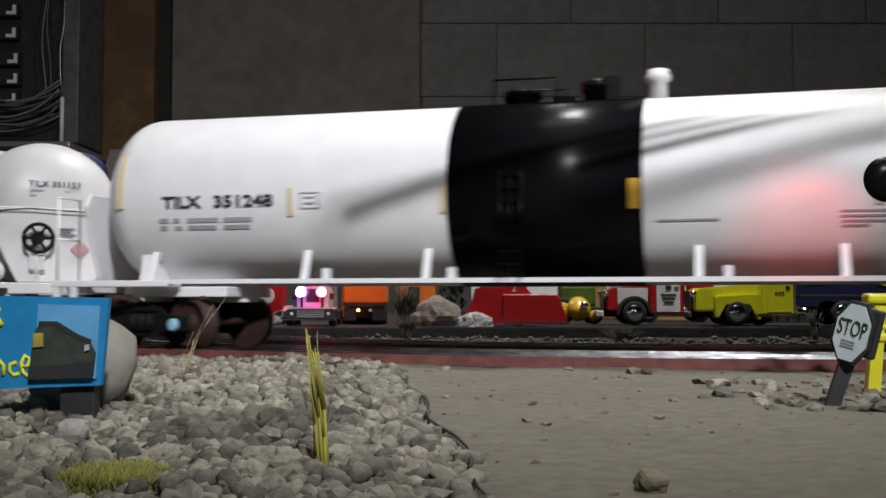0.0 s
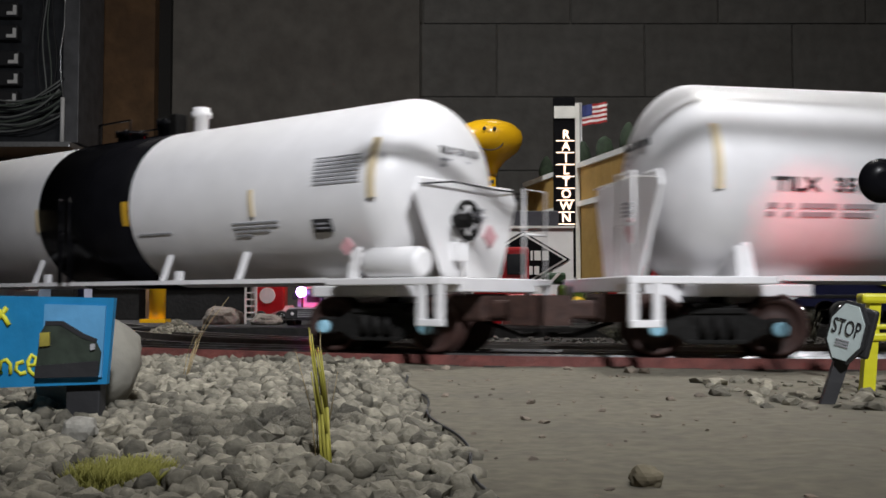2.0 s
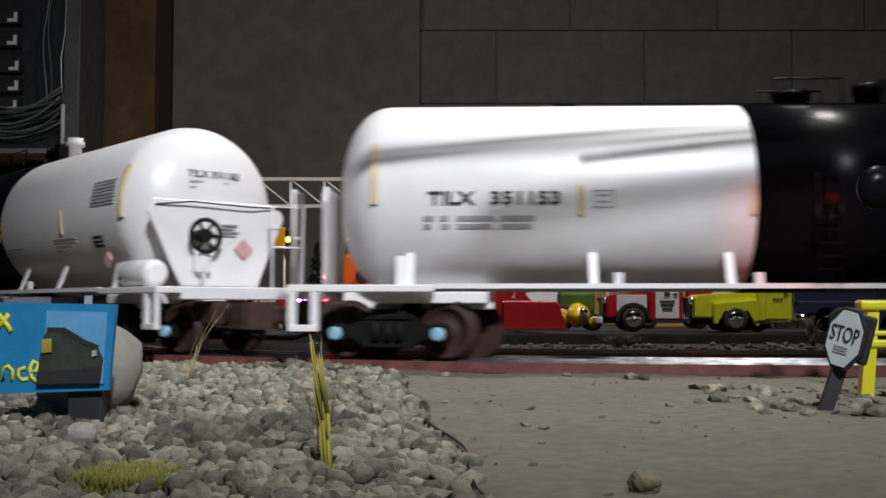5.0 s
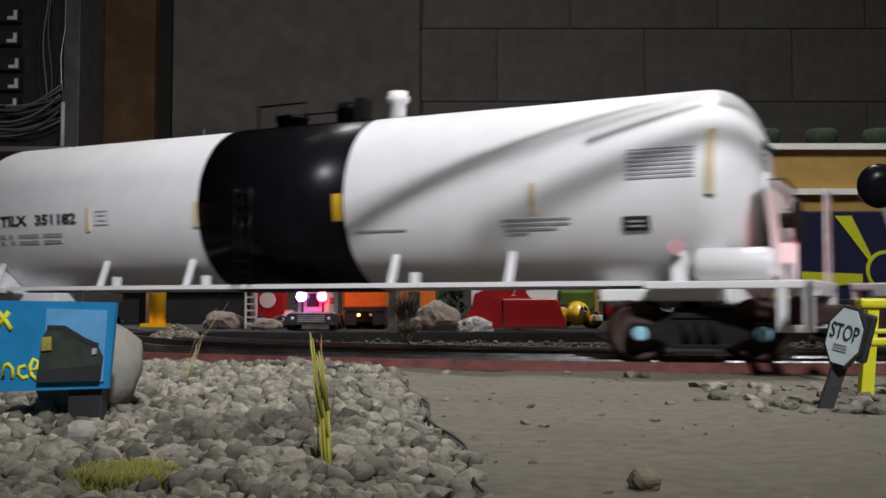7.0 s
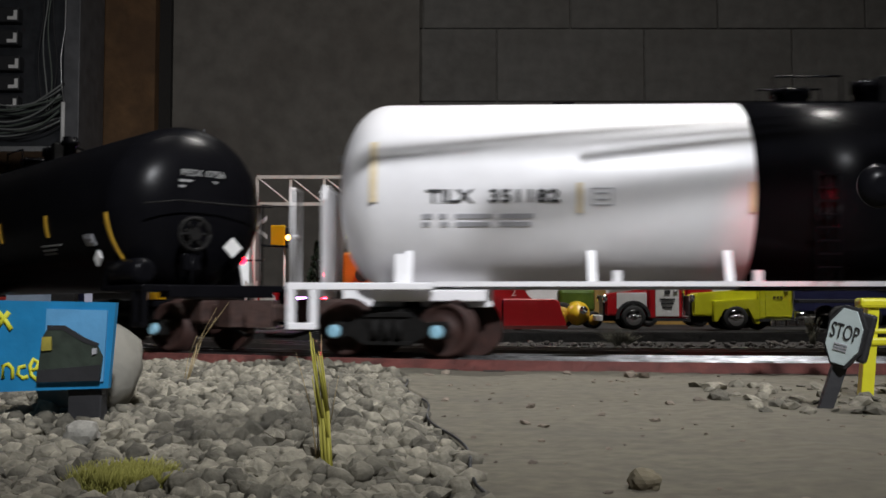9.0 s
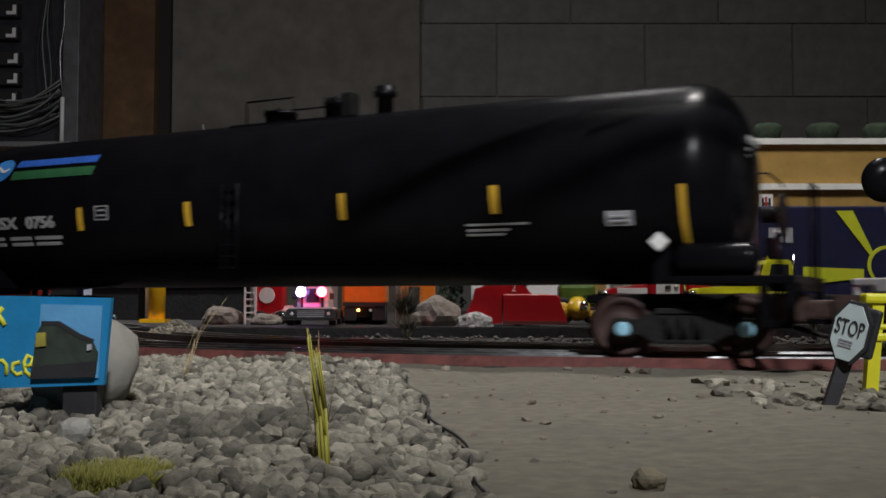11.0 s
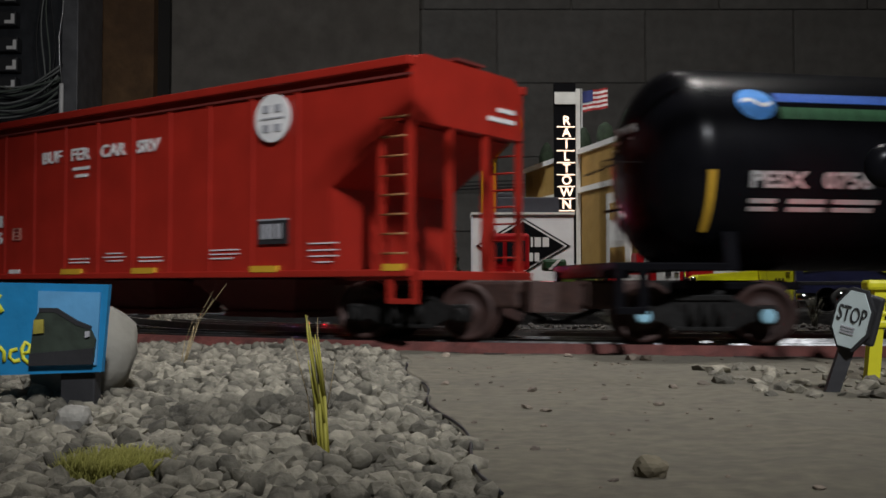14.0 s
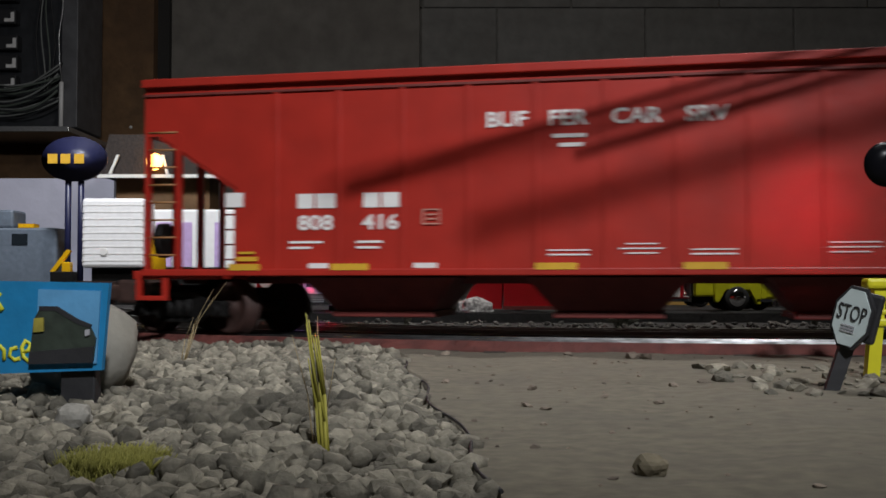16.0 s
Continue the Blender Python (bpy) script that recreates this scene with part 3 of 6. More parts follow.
    for u in (-0.078, 0.0, 0.078):
        bm = B()
        a, b = 0.027, 0.0165
        vs = [bm.verts.new(p) for p in ((u - a, -0.026, z0 - 0.002), (u + a, -0.026, z0 - 0.002), (u + a, 0.026, z0 - 0.002), (u - a, 0.026, z0 - 0.002), (u - b, -0.016, 0.0075), (u + b, -0.016, 0.0075), (u + b, 0.016, 0.0075), (u - b, 0.016, 0.0075))]
        for q in ((0, 1, 5, 4), (1, 2, 6, 5), (2, 3, 7, 6), (3, 0, 4, 7), (4, 5, 6, 7), (3, 2, 1, 0)):
            bm.faces.new([vs[i] for i in q])
        box(bm, u - b - 0.002, u + b + 0.002, -0.018, 0.018, 0.0062, 0.0085, 0.0005)
        part("hopper_bay", bm, DARKRED, car)
    part("centre_sill", box(B(), -0.16, 0.16, -0.005, 0.005, 0.0180, 0.0215), DARKRED, car)
    # lettering
    y = -W - 0.0003
    def word(text, u, z, size, st=1.0):
        letters(text, size, PALE, car, Matrix.Translation((u + 0.0045, y, z)) @ FRONT, stretch=st, bold=0.00015)
    for w, u in (("BUF", -0.0365), ("FER", -0.0165), ("CAR", 0.0055), ("SRV", 0.0275)):
        word(w, u, 0.0718, 0.0070, 1.15)
    word("808", -0.1025, 0.0385, 0.0070, 1.2)
    word("416", -0.0795, 0.0385, 0.0070, 1.2)
    bm = B()
    for u0, u1, za, zb in ((-0.1125, -0.1068, 0.0437, 0.0487), (-0.1058, -0.0985, 0.0437, 0.0487), (-0.089, -0.0835, 0.0437, 0.0487), (-0.0825, -0.0765, 0.0437, 0.0487),
                           (-0.0215, -0.0105, 0.0655, 0.0668), (-0.0195, -0.0115, 0.0625, 0.0638),
                           (-0.112, -0.100, 0.0317, 0.0325), (-0.112, -0.104, 0.0298, 0.0306), (-0.088, -0.079, 0.0317, 0.0325), (-0.088, -0.08, 0.0298, 0.0306),
                           (-0.105, -0.098, 0.0232, 0.0249), (-0.068, -0.060, 0.0232, 0.0249), (-0.139, -0.1325, 0.0445, 0.0495),
                           (-0.023, -0.0095, 0.0271, 0.0276), (-0.023, -0.0095, 0.0286, 0.029), (0.002, 0.012, 0.0275, 0.0279), (0.0, 0.014, 0.029, 0.0294), (0.002, 0.012, 0.0305, 0.0309), (0.0225, 0.0365, 0.0271, 0.0276), (0.0225, 0.0365, 0.0286, 0.029),
                           (0.064, 0.076, 0.0275, 0.0279), (0.062, 0.079, 0.029, 0.0294), (0.064, 0.079, 0.0305, 0.0309), (0.1135, 0.1265, 0.0275, 0.0279), (0.1135, 0.1265, 0.0295, 0.0299), (0.1135, 0.1265, 0.0318, 0.0322), (0.1165, 0.124, 0.0255, 0.0259)):
        dx = 0.008 if 0.04 < za < 0.06 else 0.0045
        part("lettering_bar", box(B(), u0 + dx, u1 + dx, y - 0.0001, y + 0.0003, za, zb), PALE, car)
    for u0, u1 in ((-0.129, -0.118), (-0.092, -0.079), (-0.0225, -0.009), (0.0245, 0.038), (0.091, 0.104), (0.1515, 0.1595)):
        part("reflector", box(B(), u0, u1, y - 0.0015, y + 0.0001, 0.0225, 0.0247), YELLOW, car, "yellow reflector")
    bm = B()
    box(bm, -0.127, -0.119, y - 0.0004, y, 0.0257, 0.0272)
    box(bm, -0.126, -0.12, y - 0.0004, y, 0.0282, 0.029)
    part("reflector_bars", bm, YELLOW, car)
    bm = turned(B(), [(y - 0.0010, 0.0084), (y, 0.0084)], "y", 36, (0.1012, 0, 0.0760))
    part("round_emblem", bm, PALE, car, "white round emblem with a red cross")
    bm = B()
    for a, b in ((-0.0045, -0.0012), (0.0012, 0.0045)):
        for c, d in ((-0.0048, -0.0022), (0.0020, 0.0046)):
            box(bm, 0.1012 + a, 0.1012 + b, y - 0.0013, y - 0.0009, 0.0760 + c, 0.0760 + d)
    box(bm, 0.0957, 0.1073, y - 0.0013, y - 0.0009, 0.0757, 0.0762)
    part("emblem_cross", bm, GREY_INK, car)
    part("data_plate", box(B(), 0.0940, 0.1085, y - 0.0005, y, 0.0322, 0.0405), INK, car, "black data panel with grey lines")
    bm = B()
    box(bm, 0.0940, 0.1085, y - 0.0007, y, 0.0404, 0.041)
    for u in (0.0955, 0.099, 0.103):
        box(bm, u, u + 0.0025, y - 0.0008, y, 0.034, 0.0392)
    part("data_plate_lines", bm, GREY_INK, car)
    bm = B()
    for b in ((-0.0605, -0.0545, 0.0425, 0.0429), (-0.0605, -0.0545, 0.0377, 0.0381), (-0.0605, -0.06, 0.0381, 0.0425), (-0.055, -0.0545, 0.0381, 0.0425), (-0.059, -0.056, 0.0408, 0.0413), (-0.059, -0.056, 0.0393, 0.0398)):
        box(bm, b[0], b[1], y - 0.0003, y, b[2], b[3])
    part("stencil", bm, mat("faded_lettering", (0.5, 0.25, 0.2), 0.6), car)
    return car, [bogie_parts(car, s, TRUCK) for s in (-1, 1)]


TRAIN = [(tank_car("TILX", "351248", False, "white tank car with a black band and yellow stripes"), 0.0),
         (tank_car("TILX", "351153", False, "white tank car with a black band and yellow stripes"), -0.4),
         (tank_car("TILX", "351182", False, "white tank car with a black band and yellow stripes"), -0.8),
         (tank_car("PESX", "0756", True, "glossy black tank car with blue and green name bars"), -1.205),
         (hopper_car(), -1.590)]


def car_pose(s):
    ax, ay, _ = on_line(s - PIVOT)
    bx, by, _ = on_line(s + PIVOT)
    return (ax + bx) / 2, (ay + by) / 2, math.degrees(math.atan2(by - ay, bx - ax))


def motions():
    beats = [i * 0.25 for i in range(65)]
    for (car, bogies), shift in TRAIN:
        rows, turns = [], [[], []]
        for t in beats:
            s = START + shift + SPEED * t + 0.0050 * max(0.0, min(t, 15.6) - 13.6)
            x, y, a = car_pose(s)
            rows.append((t, pose(x, y, RAIL_Z, 0, 0, a)))
            for k, sign in enumerate((-1, 1)):
                swing = math.degrees(on_line(s + sign * PIVOT)[2]) - a
                turns[k].append((t, pose(sign * PIVOT, 0, 0, 0, 0, swing)))
        walk(car, rows)
        for (bg, sets), r in zip(bogies, turns):
            walk(bg, r)
            for ws, x in sets:
                walk(ws, [(i * 0.1, pose(x, 0, WHEEL, 0, math.degrees(SPEED * i * 0.1 / WHEEL), 0)) for i in range(161)])


# ---- the room ----
def slab(name, x0, x1, y0, y1, z0, z1, material, label, category):
    return tagged(part(name, box(B(), x0, x1, y0, y1, z0, z1), material), label, category, "", "structure")


slab("ceiling", -3.2, 3.2, -2.2, 2.95, 2.5, 2.6, CEIL, "dark unlit basement ceiling", "ceiling")
slab("wall_south", -3.2, 3.2, -2.3, -2.2, -0.9, 2.5, CEIL, "dark plain basement wall", "wall")
slab("wall_east", 3.2, 3.3, -2.3, 2.95, -0.9, 2.5, CEIL, "dark plain basement wall", "wall")
slab("wall_west", -3.3, -3.2, -2.3, 2.95, -0.9, 2.5, CEIL, "dark plain basement wall", "wall")
slab("floor", -3.3, 3.3, -2.3, 2.95, -0.95, -0.9, CEIL, "dark basement floor", "floor")

wall = tagged(part("wall_north", box(B(), -3.2, 3.2, 2.806, 2.95, -0.9, 2.5), MORTAR), "grey concrete block basement wall", "wall", "", "structure")


def table_height(x, y):
    return -0.0045 + 0.0012 * noise.noise((x * 14, y * 14, 0)) + 0.0008 * noise.noise((x * 60, y * 60, 3))


def grid(name, x0, x1, y0, y1, nx, ny, height, material, label, category):
    vs = [(x0 + (x1 - x0) * i / nx, y0 + (y1 - y0) * j / ny) for j in range(ny + 1) for i in range(nx + 1)]
    fs = [(j * (nx + 1) + i, j * (nx + 1) + i + 1, (j + 1) * (nx + 1) + i + 1, (j + 1) * (nx + 1) + i) for j in range(ny) for i in range(nx)]
    me = bpy.data.meshes.new(name)
    me.from_pydata([(x, y, height(x, y)) for x, y in vs], [], fs)
    for p in me.polygons:
        p.use_smooth = True
    me.materials.append(material)
    return tagged(new(name, me), label, category, "", "structure")


grid("ground", -1.6, 1.6, -0.3, 2.3, 160, 130, table_height, GROUND, "dark rough scenery ground of the layout", "ground")
slab("town_base", -0.22, 1.2, 0.705, 1.7, -0.006, 0.0018, ROADBLACK, "black raised base under the model town", "base")
grid("town_ground", -0.21, 1.19, 0.71, 1.69, 60, 50, lambda x, y: 0.0018 + 0.0006 + 0.0004 * noise.noise((x * 50, y * 50, 1)), ROADBLACK, "black textured street of the model town", "road")


# packed dirt crossing, right of a ragged edge
def edge_x(y):
    return 0.0047 - (y - 0.114) * 0.097 + 0.0012 * math.sin(y * 95)


def dirt_height(x, y):
    return 0.0007 * noise.noise((x * 45, y * 45, 5)) + 0.00016 * noise.noise((x * 220, y * 220, 6)) + 0.00012 * noise.noise((x * 700, y * 700, 7))


bm = B()
NX, NY = 190, 130
rows = []
for j in range(NY + 1):
    y = 0.05 + (0.3185 - 0.05) * j / NY
    line = []
    for i in range(NX + 1):
        x0 = edge_x(y) + 0.0007 * noise.noise((y * 300, 2, 0))
        x = x0 + (0.30 - x0) * (i / NX) ** 1.25
        # the far side follows the curve of the track
        far = on_line(x - 0.153, 0.0241)[1] if abs(x - 0.153) < 0.3 else 0.318
        yy = 0.05 + (min(far, 0.36) - 0.05) * j / NY
        z = dirt_height(x, yy) - (0.0016 if i == 0 else 0)
        line.append(bm.verts.new((x, yy, z)))
    rows.append(line)
for a, b in zip(rows, rows[1:]):
    for i in range(NX):
        bm.faces.new((a[i], a[i + 1], b[i + 1], b[i])).smooth = True
tagged(part("dirt_crossing", bm, DIRT), "packed tan dirt road crossing beside the track", "dirt road", "", "structure")

# ---- the track ----
track = thing("track", pose(0, 0, 0), "three-rail tinplate track on dark ties with a red edge", "railway track", "", "structure")
part("roadbed", ribbon(B(), -1.0, 0.75, [(-0.034, -0.006), (0.0222, -0.006), (0.0222, -0.0012), (-0.03, -0.0012)]), TIE, track, "dark roadbed")
part("red_edge", ribbon(B(), -1.0, 0.75, [(0.0178, -0.004), (0.0238, -0.004), (0.0238, 0.0002), (0.0205, 0.0031), (0.0178, 0.0031)]), RAILRED, track, "red painted strip along the rail")
for off in (-0.0163, 0.0, 0.0163):
    part("rail", ribbon(B(), -1.0, 0.75, [(off - 0.0012, -0.0005), (off + 0.0012, -0.0005), (off + 0.0004, 0.0012), (off + 0.0014, 0.0024), (off + 0.0011, 0.0036), (off - 0.0011, 0.0036), (off - 0.0014, 0.0024), (off - 0.0004, 0.0012)], 0.015), RAIL, track)
tie = box(B(), -0.0035, 0.0035, -0.0255, 0.0165, -0.003, 0.0002, 0.0003)
tie_mesh = part("tie", tie, TIE, track)
tie_mesh.matrix_world = pose(*on_line(-0.9)[:2], 0, 0, 0, math.degrees(on_line(-0.9)[2]))
for i in range(1, 110):
    s = -0.9 + 0.0145 * i
    x, y, a = on_line(s)
    o = new("tie", tie_mesh.data)
    o.parent = track
    o.matrix_world = pose(x, y, 0, 0, 0, math.degrees(a))
# an inner, unlit track behind it
inner = thing("track", pose(0, 0, 0), "dull dark track on the inner side of the loop", "railway track", "", "structure")
for off in (-0.138, -0.1217, -0.1054):
    part("rail", ribbon(B(), -0.8, 0.7, [(off - 0.001, -0.004), (off + 0.001, -0.004), (off + 0.001, 0.0012), (off - 0.001, 0.0012)]), mat("dull_dark_rail", (0.12, 0.11, 0.1), 0.4, 0.8), inner)
tm = part("tie", box(B(), -0.0035, 0.0035, 0.1, 0.1435, -0.006, -0.0025, 0.0003), TIE, inner)
tm.matrix_world = pose(*on_line(-0.7)[:2], 0, 0, 0, math.degrees(on_line(-0.7)[2]))
for i in range(1, 75):
    x, y, a = on_line(-0.7 + 0.018 * i)
    o = new("tie", tm.data)
    o.parent = inner
    o.matrix_world = pose(x, y, 0, 0, 0, math.degrees(a))


# ---- the wall's fittings at the back ----
slab("trim_1", -0.9389, -0.7523, 2.7, 2.8, -0.9, 2.5, PLY, "brown wooden board fixed upright to the wall", "board")
slab("trim_5", -0.7310, -0.0630, 2.765, 2.8, -0.9, 2.5, SMOOTH, "smooth stained concrete pilaster in the block wall", "pilaster")
slab("trim_2", -0.7575, -0.7220, 2.74, 2.8, -0.9, 2.5, mat("near_black_post", (0.02, 0.018, 0.016), 0.8), "near-black upright post", "post")
slab("trim_3", -1.4657, -0.9210, 2.62, 2.66, 0.1870, 0.4021, PLY, "brown plywood strip under the shelf", "board")
slab("backdrop", -0.8607, -0.5108, 1.62, 1.63, -0.006, 0.1861, mat("pale_lavender_panel", (0.42, 0.42, 0.5), 0.6, vary=0.08, scale=20), "pale lavender grey backdrop board behind the yard", "backdrop")
shelf = thing("wall_shelf", pose(0, 2.4, 0.3801), "pale steel shelf edge below a dark electrical panel", "shelf")
part("board", box(B(), -1.2752, -0.8631, 0, 0.3, -0.006, 0.006, 0.001), GALV, shelf)
panel = thing("electrical_panel", pose(0, 2.5, 0), "open grey electrical panel with black breakers and loose cables", "electrical panel")
part("cabinet", box(B(), -1.3283, -0.8855, 0.0, 0.12, 0.3957, 1.6), SHELLGREY, panel)
for x, zz in ((-1.0475, 0.7150), (-1.0475, 0.6596), (-1.0421, 0.5975), (-1.0421, 0.5493), (-1.0448, 0.5012)):
    part("breaker", box(B(), x - 0.045, x + 0.03, -0.03, 0.0, zz - 0.018, zz + 0.018, 0.003), WIRE, panel)
    part("breaker_tag", prism(B(), [(x + 0.004, zz - 0.013), (x + 0.027, zz - 0.013), (x + 0.027, zz + 0.010), (x + 0.019, zz + 0.010), (x + 0.019, zz - 0.005), (x + 0.004, zz - 0.005)], -0.032, -0.0295), PALE, panel)
part("door_frame", box(B(), -0.9110, -0.8722, -0.02, 0.16, 0.3957, 1.6, 0.002), mat("grey_painted_frame", (0.10, 0.10, 0.105), 0.5, vary=0.25, scale=30), panel, "grey painted steel frame")
random.seed(4)
CABLES = [WIRE, mat("grey_cable", (0.2, 0.21, 0.2), 0.5), mat("green_grey_cable", (0.10, 0.12, 0.10), 0.5)]
for i in range(14):
    # slack runs that sag along the bottom of the cabinet and rise towards the frame
    z0, sag, up = 0.425 + 0.006 * i + random.uniform(-0.004, 0.004), random.uniform(0.008, 0.024), random.uniform(0.01, 0.06)
    pts = []
    for k in range(15):
        f = k / 14
        pts.append((-1.12 + 0.215 * f + 0.004 * math.sin(9 * f + i), -0.035 - 0.006 * (i % 4), z0 - sag * math.sin(math.pi * f * 0.9) + up * f ** 3 + 0.003 * math.sin(7 * f + 2 * i)))
    part("cable", bend(B(), pts, 0.0016 + 0.0006 * (i % 3), 6), CABLES[i % 3], panel)
for i in range(4):
    x = -0.962 + 0.011 * i
    pts = [(x + 0.006 * math.sin(k * 0.7 + i), -0.03, 0.80 - 0.03 * k) for k in range(12)]
    part("cable", bend(B(), pts, 0.0018, 6), CABLES[i % 3], panel)
part("conduit", rod(B(), (-0.8990, -0.05, 0.3909), (-0.8990, -0.05, 0.4983), 0.005), PALE, panel, "white plastic conduit")
bm = B()
bend(bm, [(-0.8990, -0.045, 0.4983), (-0.9060, -0.045, 0.5500), (-0.9080, -0.045, 0.6100), (-0.9000, -0.045, 0.6740), (-0.8985, -0.045, 0.7964)], 0.0017, 6)
part("cable", bm, GALV, panel)


nail = thing("nail", pose(-0.8090, 2.698, 0.4290), "small bright nail head in the brown board", "nail")
part("head", turned(B(), [(-0.002, 0.0022), (-0.0005, 0.0040), (0.003, 0.0040)], "y", 14), PALE, nail)


# ---- the model town ----
TZ = 0.0018 + 0.001
MUSTARD = mat("mustard_wall", (0.36, 0.22, 0.055), 0.8, vary=0.12, scale=60, bump=0.15)
TRIMWHITE = mat("white_trim_board", (0.7, 0.7, 0.66), 0.7, vary=0.08)
GLASS = mat("dark_window_glass", (0.015, 0.02, 0.025), 0.12, vary=0.1, bump=0)
FIRE = mat("fire_engine_red", (0.42, 0.008, 0.013), 0.3, vary=0.06, coat=0.4)
LIME = mat("bright_yellow_green_paint", (0.62, 0.62, 0.02), 0.3, vary=0.05, coat=0.4)
TYRE = mat("black_tyre", (0.015, 0.015, 0.015), 0.8, vary=0.3, scale=300)
CHROME = mat("chrome", (0.8, 0.8, 0.8), 0.12, 1.0, vary=0.03, bump=0)
NAVY = mat("navy_trailer_paint", (0.012, 0.014, 0.05), 0.4, vary=0.15, scale=60)
ORANGE = mat("orange_paint", (0.8, 0.20, 0.02), 0.4, vary=0.08)
SIGNYELLOW = mat("glossy_yellow_plastic", (0.75, 0.42, 0.01), 0.25, vary=0.06, scale=40, bump=0, dirt=(0.62, 0.26, 0.01))
REDGLOW = mat("red_signal_glow", (1.0, 0.006, 0.02), 0.4, vary=0, bump=0, glow=22)
BLUEGLOW = mat("blue_white_beacon_glow", (0.5, 0.2, 1.0), 0.4, vary=0, bump=0, glow=55)
AMBERGLOW = mat("amber_lamp_glow", (1.0, 0.42, 0.1), 0.4, vary=0, bump=0, glow=12)
NEON = mat("warm_lit_letters", (1.0, 0.74, 0.56), 0.4, vary=0, bump=0, glow=3.5)
GREENTREE = mat("dark_green_foliage", (0.02, 0.035, 0.018), 0.9, vary=0.4, scale=200)


def model_house():
    d, corner, top = 0.95, 0.1877, 0.1656
    h = thing("feed_store", pose(corner, d, TZ), "mustard yellow two-storey store with white bands", "building")
    H, Wd, D = top - TZ, 0.42, 0.36
    lean = -0.062
    # front faces the camera; the side runs back to the left of it
    part("front_wall", box(B(), 0, Wd, 0, 0.006, 0, H), MUSTARD, h)
    k = B()
    prism(k, [(0, 0.0062), (lean * 1.35, D), (lean * 1.35 + 0.006, D), (0.006, 0.0062)], 0, H, "xy")
    part("side_wall", k, MUSTARD, h)
    part("roof", box(B(), 0.008, Wd, 0.008, D, H - 0.012, H - 0.004), ROADBLACK, h)
    for z, t in ((H - 0.003, 0.0055), (H - 0.0445, 0.0055)):
        part("band", box(B(), -0.002, Wd + 0.002, -0.004, -0.0004, z, z + t), TRIMWHITE, h)
        k = B()
        prism(k, [(-0.0005, 0.0), (lean * 1.35 - 0.0005, D), (lean * 1.35 - 0.004, D), (-0.004, 0.0)], z, z + t, "xy")
        part("band", k, TRIMWHITE, h)
    for f0, f1 in ((0.1, 0.26), (0.5, 0.62)):
        w = new("window")
        w.parent = h
        k = B()
        a, b = (lean * 1.35 * f0 - 0.001, D * f0), (lean * 1.35 * f1 - 0.001, D * f1)
        prism(k, [a, b, (b[0] - 0.002, b[1]), (a[0] - 0.002, a[1])], 0.012, H - 0.052, "xy")
        part("frame", k, TRIMWHITE, w)
        for i in range(4):
            z = 0.018 + i * (H - 0.075) / 4
            k = B()
            f2, f3 = f0 + 0.2 * (f1 - f0), f1 - 0.2 * (f1 - f0)
            a, b = (lean * 1.35 * f2 - 0.0032, D * f2), (lean * 1.35 * f3 - 0.0032, D * f3)
            prism(k, [a, b, (b[0] - 0.0008, b[1]), (a[0] - 0.0008, a[1])], z, z + (H - 0.09) / 4.4, "xy")
            part("pane", k, MUSTARD if i % 2 else TRIMWHITE, w)
    dr = new("window")
    dr.parent = h
    part("frame", box(B(), 0.2313 - corner, 0.2760 - corner, -0.003, 0, 0.0304 - TZ, 0.0617 - TZ), TRIMWHITE, dr)
    for a, b in ((0.2349, 0.2503), (0.2565, 0.2708)):
        part("pane", box(B(), a - corner, b - corner, -0.0045, -0.0032, 0.0381 - TZ, 0.0581 - TZ), GLASS, dr)
    # dark chimney pots and vents along the roof
    for i, (x, w, t) in enumerate(((0.004, 0.012, 0.03), (0.125, 0.026, 0.030), (0.178, 0.030, 0.030), (0.232, 0.028, 0.030), (0.285, 0.03, 0.03))):
        bm = turned(B(), [(0, w * 0.4), (t * 0.6, w * 0.45), (t * 0.85, w * 0.55), (t, w * 0.42)], "z", 14, (x, 0.05, H - 0.006))
        part("roof_vent", bm, GREENTREE, h, "dark roof vent")
    for i in range(5):
        f = 0.2 + 0.17 * i
        bm = turned(B(), [(0, 0.008), (0.018, 0.0095), (0.028, 0.007), (0.036 - 0.004 * (i % 2), 0.002)], "z", 10, (lean * 1.35 * f + 0.012, D * f, H - 0.006))
        part("roof_vent", bm, GREENTREE, h, "dark roof vent")
    return h


model_house()

# billboard on the store's front
d = 0.944
bb = thing("billboard", pose(0, d, 0), "cream billboard with red and black words and a red tractor", "sign")
x0, x1, z0, z1 = 0.1927, 0.2809, 0.0609, 0.1224
part("board", box(B(), x0, x1, -0.0015, 0.0015, z0, z1, 0.0008), mat("cream_board", (0.68, 0.65, 0.55), 0.6, vary=0.05), bb)
REDINK = mat("red_sign_ink", (0.36, 0.02, 0.022), 0.6, vary=0.1)


def bars(name, spans, z, t, material, parent, y=-0.0021):
    for a, b in spans:
        part(name, box(B(), a, b, y, y + 0.0005, z - t / 2, z + t / 2), material, parent)


